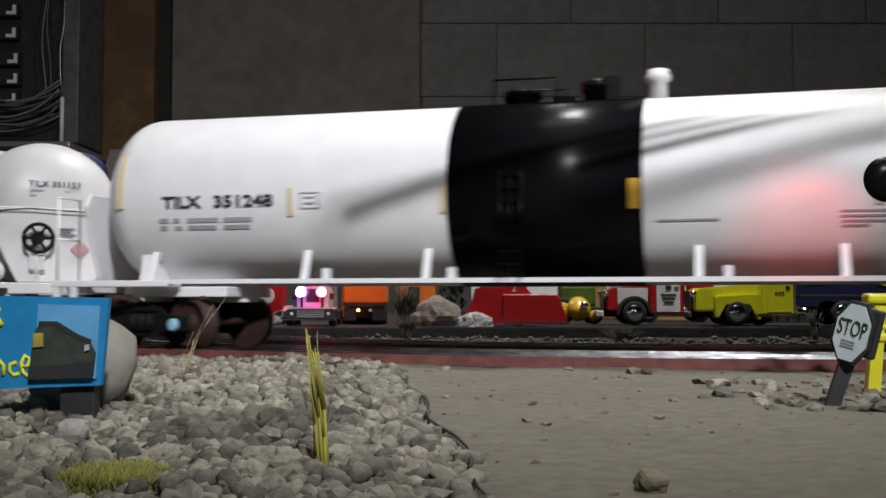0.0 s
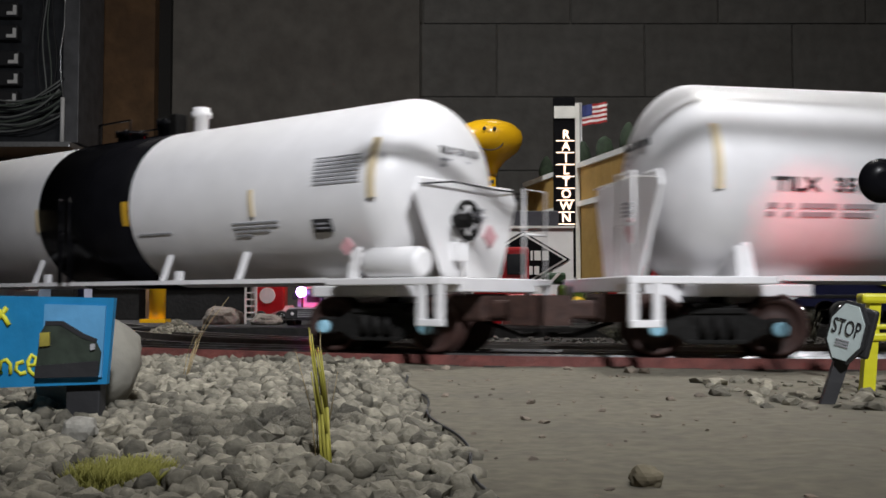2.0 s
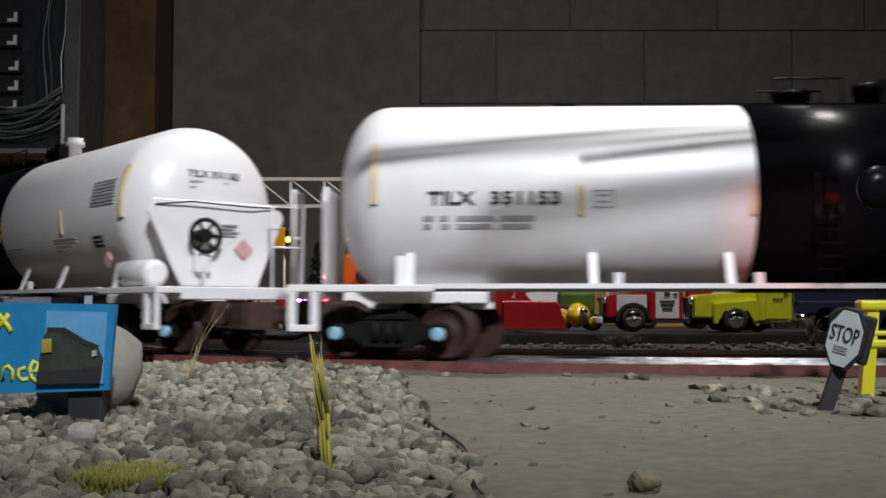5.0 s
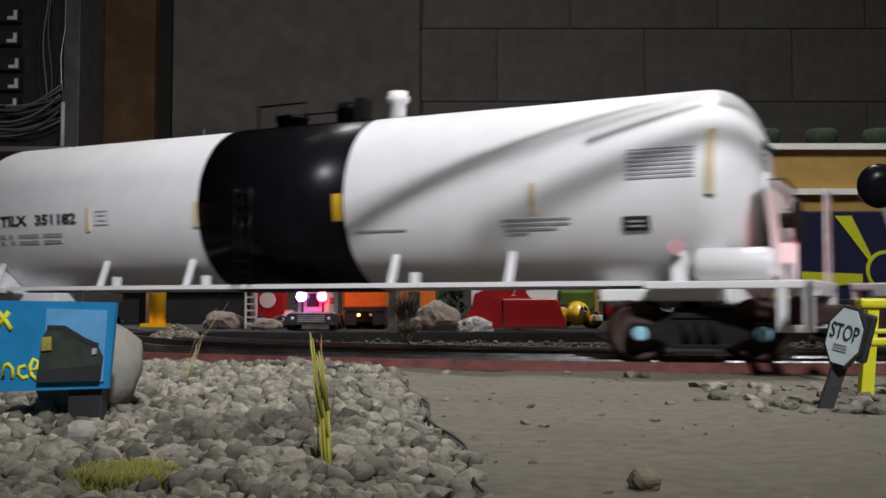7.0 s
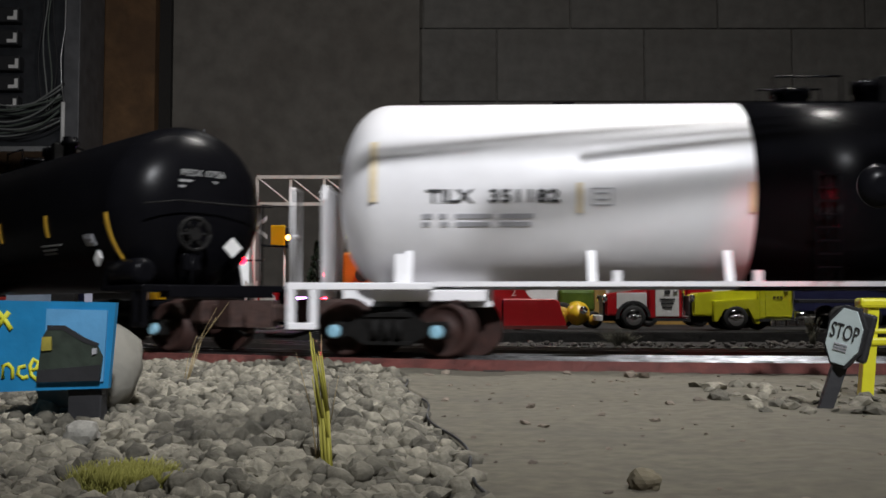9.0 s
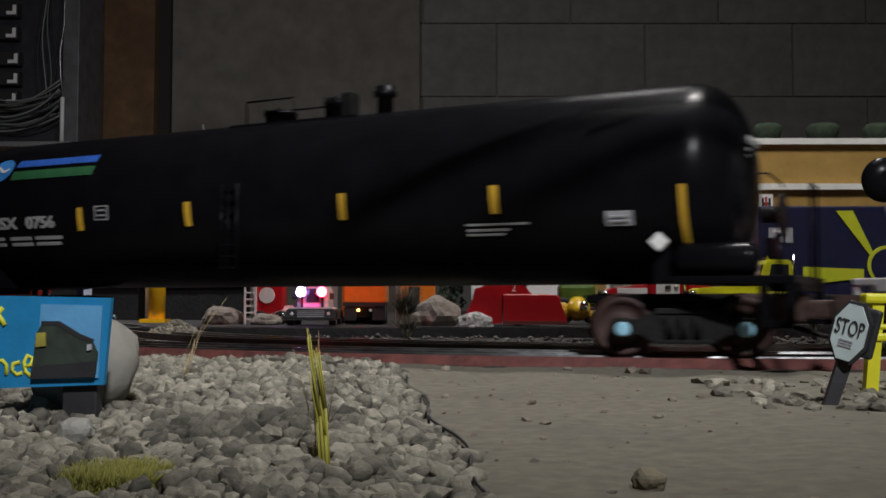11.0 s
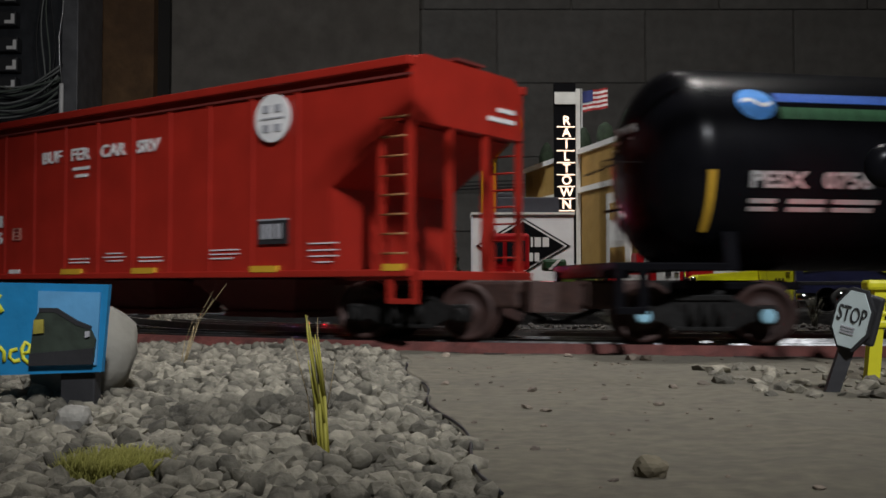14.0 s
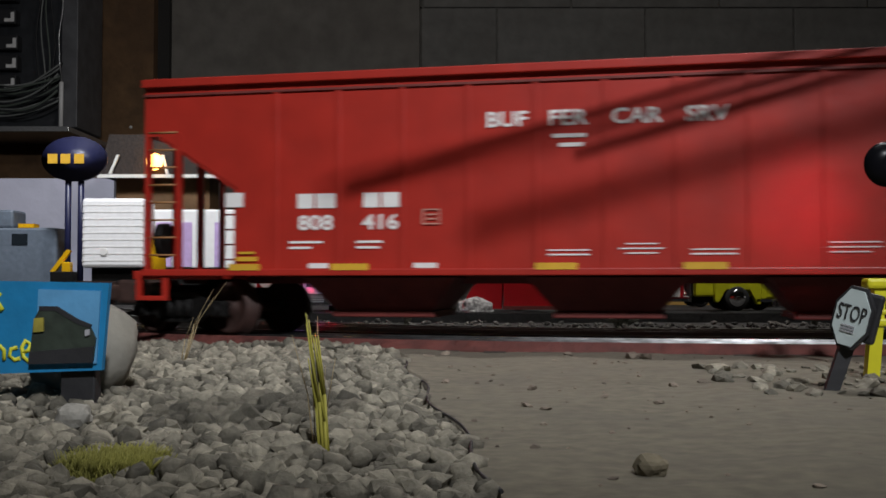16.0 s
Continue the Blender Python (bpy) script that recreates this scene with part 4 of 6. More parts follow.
u = (x1 - x0)
bars("maker_bar", [(x0 + u * 0.03, x0 + u * 0.1), (x0 + u * 0.115, x0 + u * 0.54), (x0 + u * 0.60, x0 + u * 0.63), (x0 + u * 0.67, x0 + u * 0.95)], z1 - 0.0055, 0.004, INK, bb)
bars("name_bar", [(x0 + u * (0.04 + 0.133 * i), x0 + u * (0.04 + 0.133 * i + 0.11)) for i in range(7)], z1 - 0.0148, 0.0085, REDINK, bb)
letters("EQUIPMENT", 0.0058, REDINK, bb, Matrix.Translation((x0 + u * 0.785, -0.0018, z1 - 0.0302)) @ FRONT, bold=0.0001)
letters("USED", 0.0112, INK, bb, Matrix.Translation((x0 + u * 0.785, -0.0018, z1 - 0.0405)) @ FRONT, bold=0.0003, stretch=1.05)
letters("HERE", 0.0112, INK, bb, Matrix.Translation((x0 + u * 0.785, -0.0018, z1 - 0.0505)) @ FRONT, bold=0.0003, stretch=1.05)
tx, tz = x0 + u * 0.05, z0 + 0.003
bm = B()
turned(bm, [(-0.0026, 0.0115), (-0.0017, 0.0115)], "y", 28, (tx + 0.010, 0, tz + 0.0118))
turned(bm, [(-0.0026, 0.0072), (-0.0017, 0.0072)], "y", 24, (tx + 0.039, 0, tz + 0.0075))
turned(bm, [(-0.0026, 0.005), (-0.0017, 0.005)], "y", 20, (tx + 0.026, 0, tz + 0.0055))
prism(bm, [(tx + 0.012, tz + 0.012), (tx + 0.04, tz + 0.0105), (tx + 0.0425, tz + 0.028), (tx + 0.026, tz + 0.0285), (tx + 0.016, tz + 0.023)], -0.0024, -0.0016)
rod(bm, (tx + 0.013, -0.002, tz + 0.022), (tx + 0.017, -0.002, tz + 0.031), 0.0007)
rod(bm, (tx + 0.028, -0.002, tz + 0.028), (tx + 0.028, -0.002, tz + 0.033), 0.0008)
part("tractor_picture", bm, REDINK, bb)
DARKINK = mat("dark_red_ink", (0.2, 0.02, 0.02), 0.6)
for cx, cz, r in ((tx + 0.010, tz + 0.0118, 0.0055), (tx + 0.039, tz + 0.0075, 0.0032)):
    part("tractor_wheel", turned(B(), [(-0.003, r), (-0.0025, r)], "y", 20, (cx, 0, cz)), DARKINK, bb)
sm = thing("small_wall_sign", pose(0.2926, d, 0.1080), "small white wall sign with a red and black emblem", "sign")
part("board", box(B(), -0.0062, 0.0062, -0.001, 0.002, -0.0085, 0.0085), PALE, sm)
part("emblem", box(box(box(B(), -0.004, -0.002, -0.0016, -0.0009, -0.005, 0.005), 0.002, 0.004, -0.0016, -0.0009, -0.005, 0.005), -0.002, 0.002, -0.0016, -0.0009, -0.001, 0.001), INK, sm)
part("emblem_bar", box(B(), -0.001, 0.001, -0.0017, -0.001, -0.006, 0.006), REDINK, sm)

# yellow water tower with a plain face
wt = thing("water_tower", pose(0.0547, 1.25, TZ), "glossy yellow water tower with a smiling face", "water tower")
zt = 0.2374 - TZ
zb = 0.1735 - TZ
R = 0.0412
hh = zt - zb
part("tank", turned(B(), [(zb - 0.004, 0.010), (zb + hh * 0.06, 0.012), (zb + hh * 0.22, R * 0.5), (zb + hh * 0.4, R * 0.86), (zb + hh * 0.55, R * 0.985), (zb + hh * 0.66, R), (zb + hh * 0.78, R * 0.95), (zb + hh * 0.9, R * 0.74), (zb + hh * 0.97, R * 0.45), (zb + hh, 0.004)], "z", 40), SIGNYELLOW, wt)
part("stem", turned(B(), [(0, 0.013), (0.1, 0.0092), (zb, 0.0088)], "z", 20), SIGNYELLOW, wt)
bm = B()
fz = zb + hh * 0.62
pts = []
for i in range(13):
    a = -1.25 + 2.5 * i / 12
    x, z = 0.0165 * math.sin(a), fz - 0.005 - 0.0125 * math.cos(a)
    rr = R * (0.99 if z > zb + hh * 0.5 else 0.93)
    pts.append((x, -math.sqrt(rr * rr - x * x) - 0.0005, z))
bend(bm, pts, 0.0007, 6)
part("smile", bm, INK, wt)
for x in (-0.0065, 0.0055):
    part("eye", turned(B(), [(-0.0035, 0.0020), (0.006, 0.0020)], "y", 12, (x, -R * 0.97, zb + hh * 0.74)), INK, wt)
bm = B()
prism(bm, [(-0.006, zb - 0.014), (-0.006, zb - 0.009), (0, zb - 0.011), (0.006, zb - 0.009), (0.006, zb - 0.014), (0, zb - 0.012)], -0.0105, -0.0090)
part("bow_tie", bm, INK, wt)

# lit vertical name sign and flag
MATTE = mat("matte_black_board", (0.005, 0.005, 0.006), 0.95, vary=0.2, gloss=0.1)
ns = thing("vertical_sign", pose(0.1312, 1.12, TZ), "tall black sign with warm lit letters and a white cap", "sign")
zt, z0 = 0.2340 - TZ, 0.0853 - TZ
part("board", box(B(), -0.0115, 0.0115, 0, 0.008, z0 - 0.04, zt + 0.006), MATTE, ns)
part("post", box(B(), 0.0118, 0.0165, 0.0, 0.006, 0, zt), TRIMWHITE, ns)
part("cap", box(B(), -0.0112, 0.0114, -0.002, -0.0004, zt - 0.017, zt - 0.004), TRIMWHITE, ns)
part("foot", box(B(), -0.006, 0.006, 0.001, 0.007, 0, z0 - 0.04), INK, ns)
step = 0.0129
for i, c in enumerate("RAILTOWN"):
    letters(c, 0.0135, NEON, ns, Matrix.Translation((0.0015, -0.0008, 0.1990 - TZ - step * i)) @ FRONT, bold=0.00005)
    part("bar", box(B(), -0.009, 0.0105, -0.001, -0.0003, 0.1990 - TZ - step * (i + 0.53), 0.1990 - TZ - step * (i + 0.53) + 0.0008), NEON, ns)

fl = thing("flag", pose(0.1534, 1.15, TZ), "small striped red, white and blue flag on a pole", "flag")
part("pole", rod(B(), (0, 0, 0), (0, 0, 0.2395 - TZ), 0.0011), GALV, fl)
fz1, fz0, fw = 0.2362 - TZ, 0.2135 - TZ, 0.0286


def cloth(z_a, z_b, x_a, x_b, y):
    bm = B()
    prev = None
    for i in range(13):
        x = x_a + (x_b - x_a) * i / 12
        w, lift = 0.0016 * math.sin(x * 420), x * 0.16
        cur = [bm.verts.new((x, y + w + dy, z + lift)) for dy, z in ((0, z_a), (0, z_b), (0.0004, z_b), (0.0004, z_a))]
        if prev:
            for k in range(4):
                bm.faces.new((prev[k], cur[k], cur[(k + 1) % 4], prev[(k + 1) % 4]))
        else:
            bm.faces.new(cur)
        prev = cur
    bm.faces.new(prev[::-1])
    return bm


hs = (fz1 - fz0) / 9
for i in range(9):
    part("stripe", cloth(fz0 + hs * i, fz0 + hs * (i + 1), 0.001, fw, 0), REDINK if i % 2 == 0 else PALE, fl)
part("canton", cloth(fz1 - hs * 5, fz1, 0.001, fw * 0.42, -0.0009), mat("flag_blue", (0.02, 0.03, 0.14), 0.7), fl)

# white boxcar with a dark diamond, standing in the town
rc = thing("boxcar", pose(0, 0.98, TZ), "white boxcar with a dark diamond emblem on its side", "boxcar")
x0, x1, z0, z1 = 0.0275, 0.1228, 0.0201, 0.0884
part("body", box(B(), x0, x1, 0, 0.05, z0 - TZ, z1 - TZ, 0.001), mat("off_white_siding", (0.8, 0.8, 0.8), 0.6, vary=0.06, scale=40), rc)
cx, cz = 0.0751, 0.0590 - TZ
for sc, y, m in ((1.0, -0.0008, MATTE), (0.93, -0.0014, PALE), (0.86, -0.002, MATTE)):
    a, b = 0.0444 * sc, 0.0265 * sc
    part("diamond", prism(B(), [(cx - a, cz), (cx, cz - b), (cx + a, cz), (cx, cz + b)], y, y + 0.0009), m, rc)
bars("name_bar", [(cx - 0.024, cx - 0.017), (cx - 0.0155, cx - 0.0095), (cx - 0.008, cx - 0.002), (cx - 0.0005, cx + 0.0055), (cx + 0.007, cx + 0.009), (cx + 0.0105, cx + 0.0165), (cx + 0.018, cx + 0.024)], cz + 0.0035, 0.009, PALE, rc, -0.0027)
bars("name_bar", [(cx - 0.014, cx - 0.0085), (cx - 0.007, cx - 0.005), (cx - 0.0035, cx + 0.002), (cx + 0.0035, cx + 0.009), (cx + 0.0105, cx + 0.015)], cz - 0.0105, 0.008, PALE, rc, -0.0027)
part("roof", box(B(), x0 - 0.001, x1 + 0.001, -0.002, 0.052, z1 - TZ, z1 - TZ + 0.002), TRIMWHITE, rc)
part("underframe", box(B(), x0 + 0.004, x1 - 0.004, 0.008, 0.042, 0.0, z0 - TZ), TRUCK, rc)
rv = thing("rooftop_unit", pose(0, 1.0, z1 + 0.0022), "dark flat-topped box lying on the boxcar roof", "box")
part("body", box(B(), 0.0518, 0.1112, 0, 0.02, 0, 0.016, 0.001), mat("dark_slate", (0.03, 0.03, 0.04), 0.6), rv)
part("step", box(B(), 0.0518, 0.0670, 0.001, 0.019, 0.016, 0.0205, 0.001), mat("dark_slate_top", (0.03, 0.03, 0.04), 0.6), rv)


# ---- vehicles ----
def wheel(parent, x, y, r, w=0.006, rim=CHROME):
    wh = part("wheel", turned(B(), [(-w / 2, r * 0.75), (-w / 2, r * 0.94), (-w * 0.3, r), (w * 0.3, r), (w / 2, r * 0.94), (w / 2, r * 0.75)], "y", 24), TYRE, parent)
    wh.location = (x, y, r)
    part("rim", turned(B(), [(-w / 2 - 0.0004, r * 0.2), (-w / 2 - 0.0004, r * 0.62), (-w / 2 + 0.0008, r * 0.7), (w / 2, r * 0.7)], "y", 20), rim, wh)
    part("hub", turned(B(), [(-w / 2 - 0.0016, r * 0.16), (-w / 2 - 0.0003, r * 0.24)], "y", 12), rim, wh)


def old_truck(name, x, y, paint, label, door=None, rear="flat", scale=1.0, cab=0.0, axle=-0.0145, rim=CHROME):
    """A bonneted lorry, nose towards the camera's left."""
    t = thing(name, pose(x, y, TZ, 0, 0, 0), label, "toy truck", "toy trucks parked in the town")
    W = 0.017
    bm = B()
    hood = [(-0.034, 0.010), (-0.034, 0.0235), (-0.031, 0.0265), (cab - 0.008, 0.0290), (cab - 0.002, 0.0300), (cab - 0.002, 0.010)]
    prism(bm, hood, -W * 0.72, W * 0.72)
    bmesh.ops.bevel(bm, geom=list(bm.edges), offset=0.0012, segments=2, affect="EDGES")
    part("bonnet", bm, paint, t)
    bm = B()
    prism(bm, [(cab - 0.003, 0.008), (cab - 0.003, 0.030), (cab + 0.001, 0.0445), (cab + 0.004, 0.0465), (cab + 0.019, 0.0465), (cab + 0.0205, 0.0445), (cab + 0.0205, 0.008)], -W * 0.92, W * 0.92)
    bmesh.ops.bevel(bm, geom=list(bm.edges), offset=0.0009, segments=2, affect="EDGES")
    part("cab", bm, paint, t)
    dr = part("door", box(B(), cab + 0.0015, cab + 0.0185, -W * 0.92 - 0.0008, -W * 0.92 + 0.001, 0.0095, 0.031, 0.0003), door or paint, t)
    if door:
        for k, w in enumerate((0.0020, 0.0055, 0.0045, 0.0035)):
            part("door_bar", box(B(), cab + 0.010 - w, cab + 0.010 + w, -W * 0.92 - 0.0012, -W * 0.92 - 0.0006, 0.0255 - 0.0028 * k - (0.0015 if k else 0), 0.0265 - 0.0028 * k + (0.002 if k == 0 else -0.0012)), INK, dr)
    part("handle", box(B(), cab + 0.0145, cab + 0.0175, -W * 0.92 - 0.0016, -W * 0.92 - 0.0007, 0.0275, 0.0283), CHROME, dr)
    part("side_window", prism(B(), [(cab + 0.0032, 0.0318), (cab + 0.0055, 0.0432), (cab + 0.0175, 0.0432), (cab + 0.0175, 0.0318)], -W * 0.92 - 0.0006, -W * 0.92 + 0.0004), GLASS, t)
    part("windscreen", prism(B(), [(cab - 0.0034, 0.0312), (cab - 0.0004, 0.0432), (cab + 0.0004, 0.0432), (cab - 0.0026, 0.0312)], -W * 0.78, W * 0.78), GLASS, t)
    for s in (-1, 1):
        bm = B()
        arc = [(axle + 0.0125 * math.cos(a), 0.0085 + 0.0125 * math.sin(a)) for a in [math.pi * (1.02 - 1.0 * i / 10) for i in range(11)]]
        inner = [(axle + 0.0105 * math.cos(a), 0.0085 + 0.0105 * math.sin(a)) for a in [math.pi * (0.02 + 1.0 * i / 10) for i in range(11)]]
        prism(bm, arc + inner, *sorted((s * W * 0.62, s * W * 1.05)))
        if not door:
            bm = prism(B(), [(-0.0205, 0.0205), (0.0105, 0.0228), (0.0118, 0.0045), (0.0088, 0.0045), (0.0040, 0.0158), (-0.0135, 0.0158), (-0.0178, 0.006), (-0.0205, 0.006)], *sorted((s * W * 0.62, s * W * 1.05)))
            bmesh.ops.bevel(bm, geom=list(bm.edges), offset=0.0006, segments=2, affect="EDGES")
        part("wing", bm, paint if not door else INK, t)
        bm = turned(B(), [(-0.0368, 0.0012), (-0.0362, 0.0026), (-0.034, 0.0028), (-0.0325, 0.0018)], "x", 14, (0, s * W * 0.72, 0.0225))
        part("headlight", bm, CHROME, t)
    if door:
        for s in (-1, 1):
            part("side_panel", box(B(), -0.026, cab - 0.0040, *sorted((s * W * 0.715, s * W * 0.745)), 0.0150, 0.0268, 0.0003), door, t)
    part("grille", box(B(), -0.0356, -0.0338, -W * 0.55, W * 0.55, 0.0105, 0.0245, 0.0006), INK, t)
    part("bumper", box(B(), -0.0392, -0.0368, -W * 1.05, W * 1.05, 0.0062, 0.0105, 0.0007), CHROME if not door else PALE, t)
    part("chassis", box(B(), -0.036, cab + 0.082, -W * 0.45, W * 0.45, 0.006, 0.0105), TRUCK, t)
    part("running_board", box(B(), axle + 0.0135, cab + 0.0225, -W * 1.05, W * 1.05, 0.0062, 0.0082), INK, t)
    part("fuel_tank", turned(B(), [(cab + 0.0225, 0.001), (cab + 0.0225, 0.0046), (cab + 0.036, 0.0046), (cab + 0.036, 0.001)], "x", 16, (0, -W * 0.78, 0.0092)), CHROME, t)
    part("roof_light", turned(B(), [(0, 0.0016), (0.002, 0.0016), (0.003, 0.0008)], "z", 10, (cab + 0.005, -W * 0.6, 0.0462)), paint, t)
    part("exhaust", rod(B(), (cab + 0.0225, -W * 0.7, 0.009), (cab + 0.0225, -W * 0.7, 0.0505), 0.0011), CHROME, t)
    for px in (axle, 0.055 + cab, 0.075 + cab):
        for s in (-1, 1):
            wheel(t, px, s * W * 0.88, 0.0088, 0.006, rim)
    if rear == "flat":
        part("bed", box(B(), cab + 0.0245, cab + 0.085, -W, W, 0.0192, 0.0218, 0.0004), INK, t)
    t.scale = (scale, scale, scale)
    return t


yt = old_truck("yellow_truck", 0.2110, 0.75, LIME, "bright yellow bonneted toy truck with chrome trim", cab=0.0145, axle=-0.0052)
for k in range(3):
    part("door_bar", box(B(), 0.0215 + 0.0024 * k, 0.0232 + 0.0024 * k, -0.0168, -0.0162, 0.0222, 0.0240), mat("dark_olive_print", (0.08, 0.07, 0.01), 0.6), yt)

part("step_box", box(B(), 0.0185, 0.0430, -0.0195, -0.0150, 0.0028, 0.0078, 0.0006), CHROME, yt, "bright metal step box")
for k in range(3):
    part("step_rib", box(B(), 0.0215 + 0.0075 * k, 0.0222 + 0.0075 * k, -0.0199, -0.0193, 0.0030, 0.0076), TRUCK, yt)
part("air_horn", turned(B(), [(-0.004, 0.0006), (0.004, 0.0008), (0.0052, 0.0014)], "x", 10, (0.020, -0.006, 0.0482)), CHROME, yt)

old_truck("service_truck", 0.1522, 0.77, FIRE, "red and white bonneted toy service truck", door=mat("white_door_paint", (0.72, 0.72, 0.7), 0.3, vary=0.04, coat=0.3), rim=CHROME)

# navy semi-trailer with yellow rays behind the yellow truck
tr = thing("semi_trailer", pose(0, 0.86, TZ), "navy blue semi-trailer with yellow rays and a round emblem", "trailer")
x0, x1, z0, z1 = 0.2605, 0.4950, 0.0110 - TZ, 0.0984 - TZ
part("box_body", box(B(), x0, x1, 0, 0.055, z0, z1, 0.0015), NAVY, tr)
RAYS = mat("yellow_green_ray", (0.55, 0.6, 0.03), 0.4, vary=0.05)
part("ray", prism(B(), [(0.3241, z1 - 0.004), (0.3381, z1 - 0.004), (0.3534, 0.0621 - TZ), (0.3534, 0.0551 - TZ)], -0.0008, 0.0002), RAYS, tr)
part("ray", prism(B(), [(0.2963, 0.0481 - TZ), (0.3464, 0.0462 - TZ), (0.3464, 0.0388 - TZ), (0.2963, 0.0332 - TZ)], -0.0008, 0.0002), RAYS, tr)
part("emblem", turned(B(), [(-0.0012, 0.0167), (0.0002, 0.0167)], "y", 32, (0.3659, 0, 0.0490 - TZ)), RAYS, tr)
part("emblem_centre", turned(B(), [(-0.0016, 0.0139), (0.0002, 0.0139)], "y", 32, (0.3659, 0, 0.0490 - TZ)), NAVY, tr)
bars("name_bar", [(0.2684, 0.2749), (0.2772, 0.2805), (0.2823, 0.2884)], 0.0742 - TZ, 0.0121, GREY_INK, tr, -0.0006)
part("landing_gear", box(B(), x0 + 0.02, x0 + 0.03, 0.01, 0.045, 0, z0), TRUCK, tr)
for px in (0.12, 0.145):
    for y in (0.006, 0.049):
        wheel(tr, x0 + px, y, 0.009)
part("rear_axle", box(B(), x0 + 0.118, x0 + 0.147, 0.01, 0.045, 0.006, z0), TRUCK, tr)

# red shovel loader
fe = thing("wheel_loader", pose(0.0490, 0.75, TZ), "red toy front loader with a wide bucket", "toy loader")
part("body", prism(B(), [(-0.030, 0.008), (-0.026, 0.026), (-0.012, 0.031), (0.006, 0.0315), (0.012, 0.024), (0.022, 0.016), (0.022, 0.006)], -0.011, 0.011), FIRE, fe)
part("side_plate", prism(B(), [(-0.0365, 0.0015), (-0.0078, 0.0015), (-0.0078, 0.0215), (-0.026, 0.0225)], -0.0185, -0.0165), FIRE, fe)
loader_cab = part("cab", box(B(), -0.0205, 0.0125, -0.008, 0.010, 0.0300, 0.0560, 0.002), FIRE, fe)
for a, b in ((-0.0175, -0.0065), (-0.0035, 0.0095)):
    part("cab_window", box(B(), a, b, -0.0088, -0.0076, 0.036, 0.051, 0.0005), GLASS, loader_cab)
part("beacon", turned(B(), [(0, 0.0014), (0.0022, 0.0013), (0.003, 0.0006)], "z", 12, (-0.012, 0, 0.0560)), DARKRED, loader_cab)
bk = B()
prism(bk, [(-0.0072, 0.0015), (0.0385, 0.0015), (0.0365, 0.0045), (0.0325, 0.0205), (0.029, 0.0222), (-0.0072, 0.0222)], -0.020, -0.012)
bmesh.ops.bevel(bk, geom=list(bk.edges), offset=0.0008, segments=1, affect="EDGES")
part("bucket", bk, FIRE, fe)
part("bucket_lip", box(B(), -0.0072, 0.038, -0.0215, -0.0195, 0.001, 0.0035), DARKRED, fe)
part("arm", prism(B(), [(-0.012, 0.021), (0.012, 0.013), (0.012, 0.016), (-0.012, 0.0245)], -0.0135, -0.0115), FIRE, fe)
letters("2", 0.0075, PALE, fe, Matrix.Translation((0.001, -0.0112, 0.0265)) @ FRONT)
for px in (-0.022, 0.004):
    for s in (-1, 1):
        wheel(fe, px, s * 0.0125, 0.009, 0.006, FIRE)
# green and yellow tractor behind
gt = thing("tractor", pose(0.0998, 0.80, TZ), "green toy tractor with a yellow nose", "toy tractor")
part("bonnet", box(B(), -0.012, 0.016, -0.008, 0.008, 0.012, 0.030, 0.003), mat("olive_green_paint", (0.08, 0.14, 0.02), 0.35, coat=0.3), gt)
part("hood_top", box(B(), -0.024, -0.006, -0.0065, 0.0065, 0.030, 0.039, 0.002), mat("dark_green_paint", (0.02, 0.06, 0.025), 0.4), gt)
part("nose", turned(B(), [(-0.0, 0.0), (0.002, 0.006), (0.008, 0.009), (0.016, 0.0095), (0.02, 0.004)], "y", 20, (0.002, -0.022, 0.0115)), mat("yellow_nose_paint", (0.62, 0.4, 0.02), 0.3, coat=0.3), gt)
part("lamp", turned(B(), [(-0.0245, 0.0005), (-0.0238, 0.003), (-0.021, 0.0032)], "y", 14, (0.005, 0, 0.014)), CHROME, gt)
part("stripe", prism(B(), [(-0.020, 0.031), (-0.013, 0.0385), (-0.010, 0.0385), (-0.017, 0.031)], -0.0072, -0.0064), PALE, gt)
for s in (-1, 1):
    wheel(gt, -0.010, s * 0.011, 0.010, 0.006, YELLOW)
    wheel(gt, 0.014, s * 0.0105, 0.0065, 0.005, YELLOW)
# second red engine, high cab with a white window frame
fe2 = thing("fire_engine", pose(0.1884, 0.87, TZ), "red toy fire engine with a tall cab", "toy truck")
part("body", box(B(), -0.030, 0.012, -0.013, 0.013, 0.006, 0.046, 0.002), FIRE, fe2)
part("cab", box(B(), 0.0125, 0.034, -0.013, 0.013, 0.006, 0.056, 0.003), FIRE, fe2)
part("window", box(B(), -0.012, 0.004, -0.0138, -0.0128, 0.032, 0.042), GLASS, fe2)
part("window_frame", box(B(), -0.003, -0.0005, -0.0142, -0.0136, 0.032, 0.042), PALE, fe2)
for px in (-0.02, 0.022):
    for s in (-1, 1):
        wheel(fe2, px, s * 0.0125, 0.008)

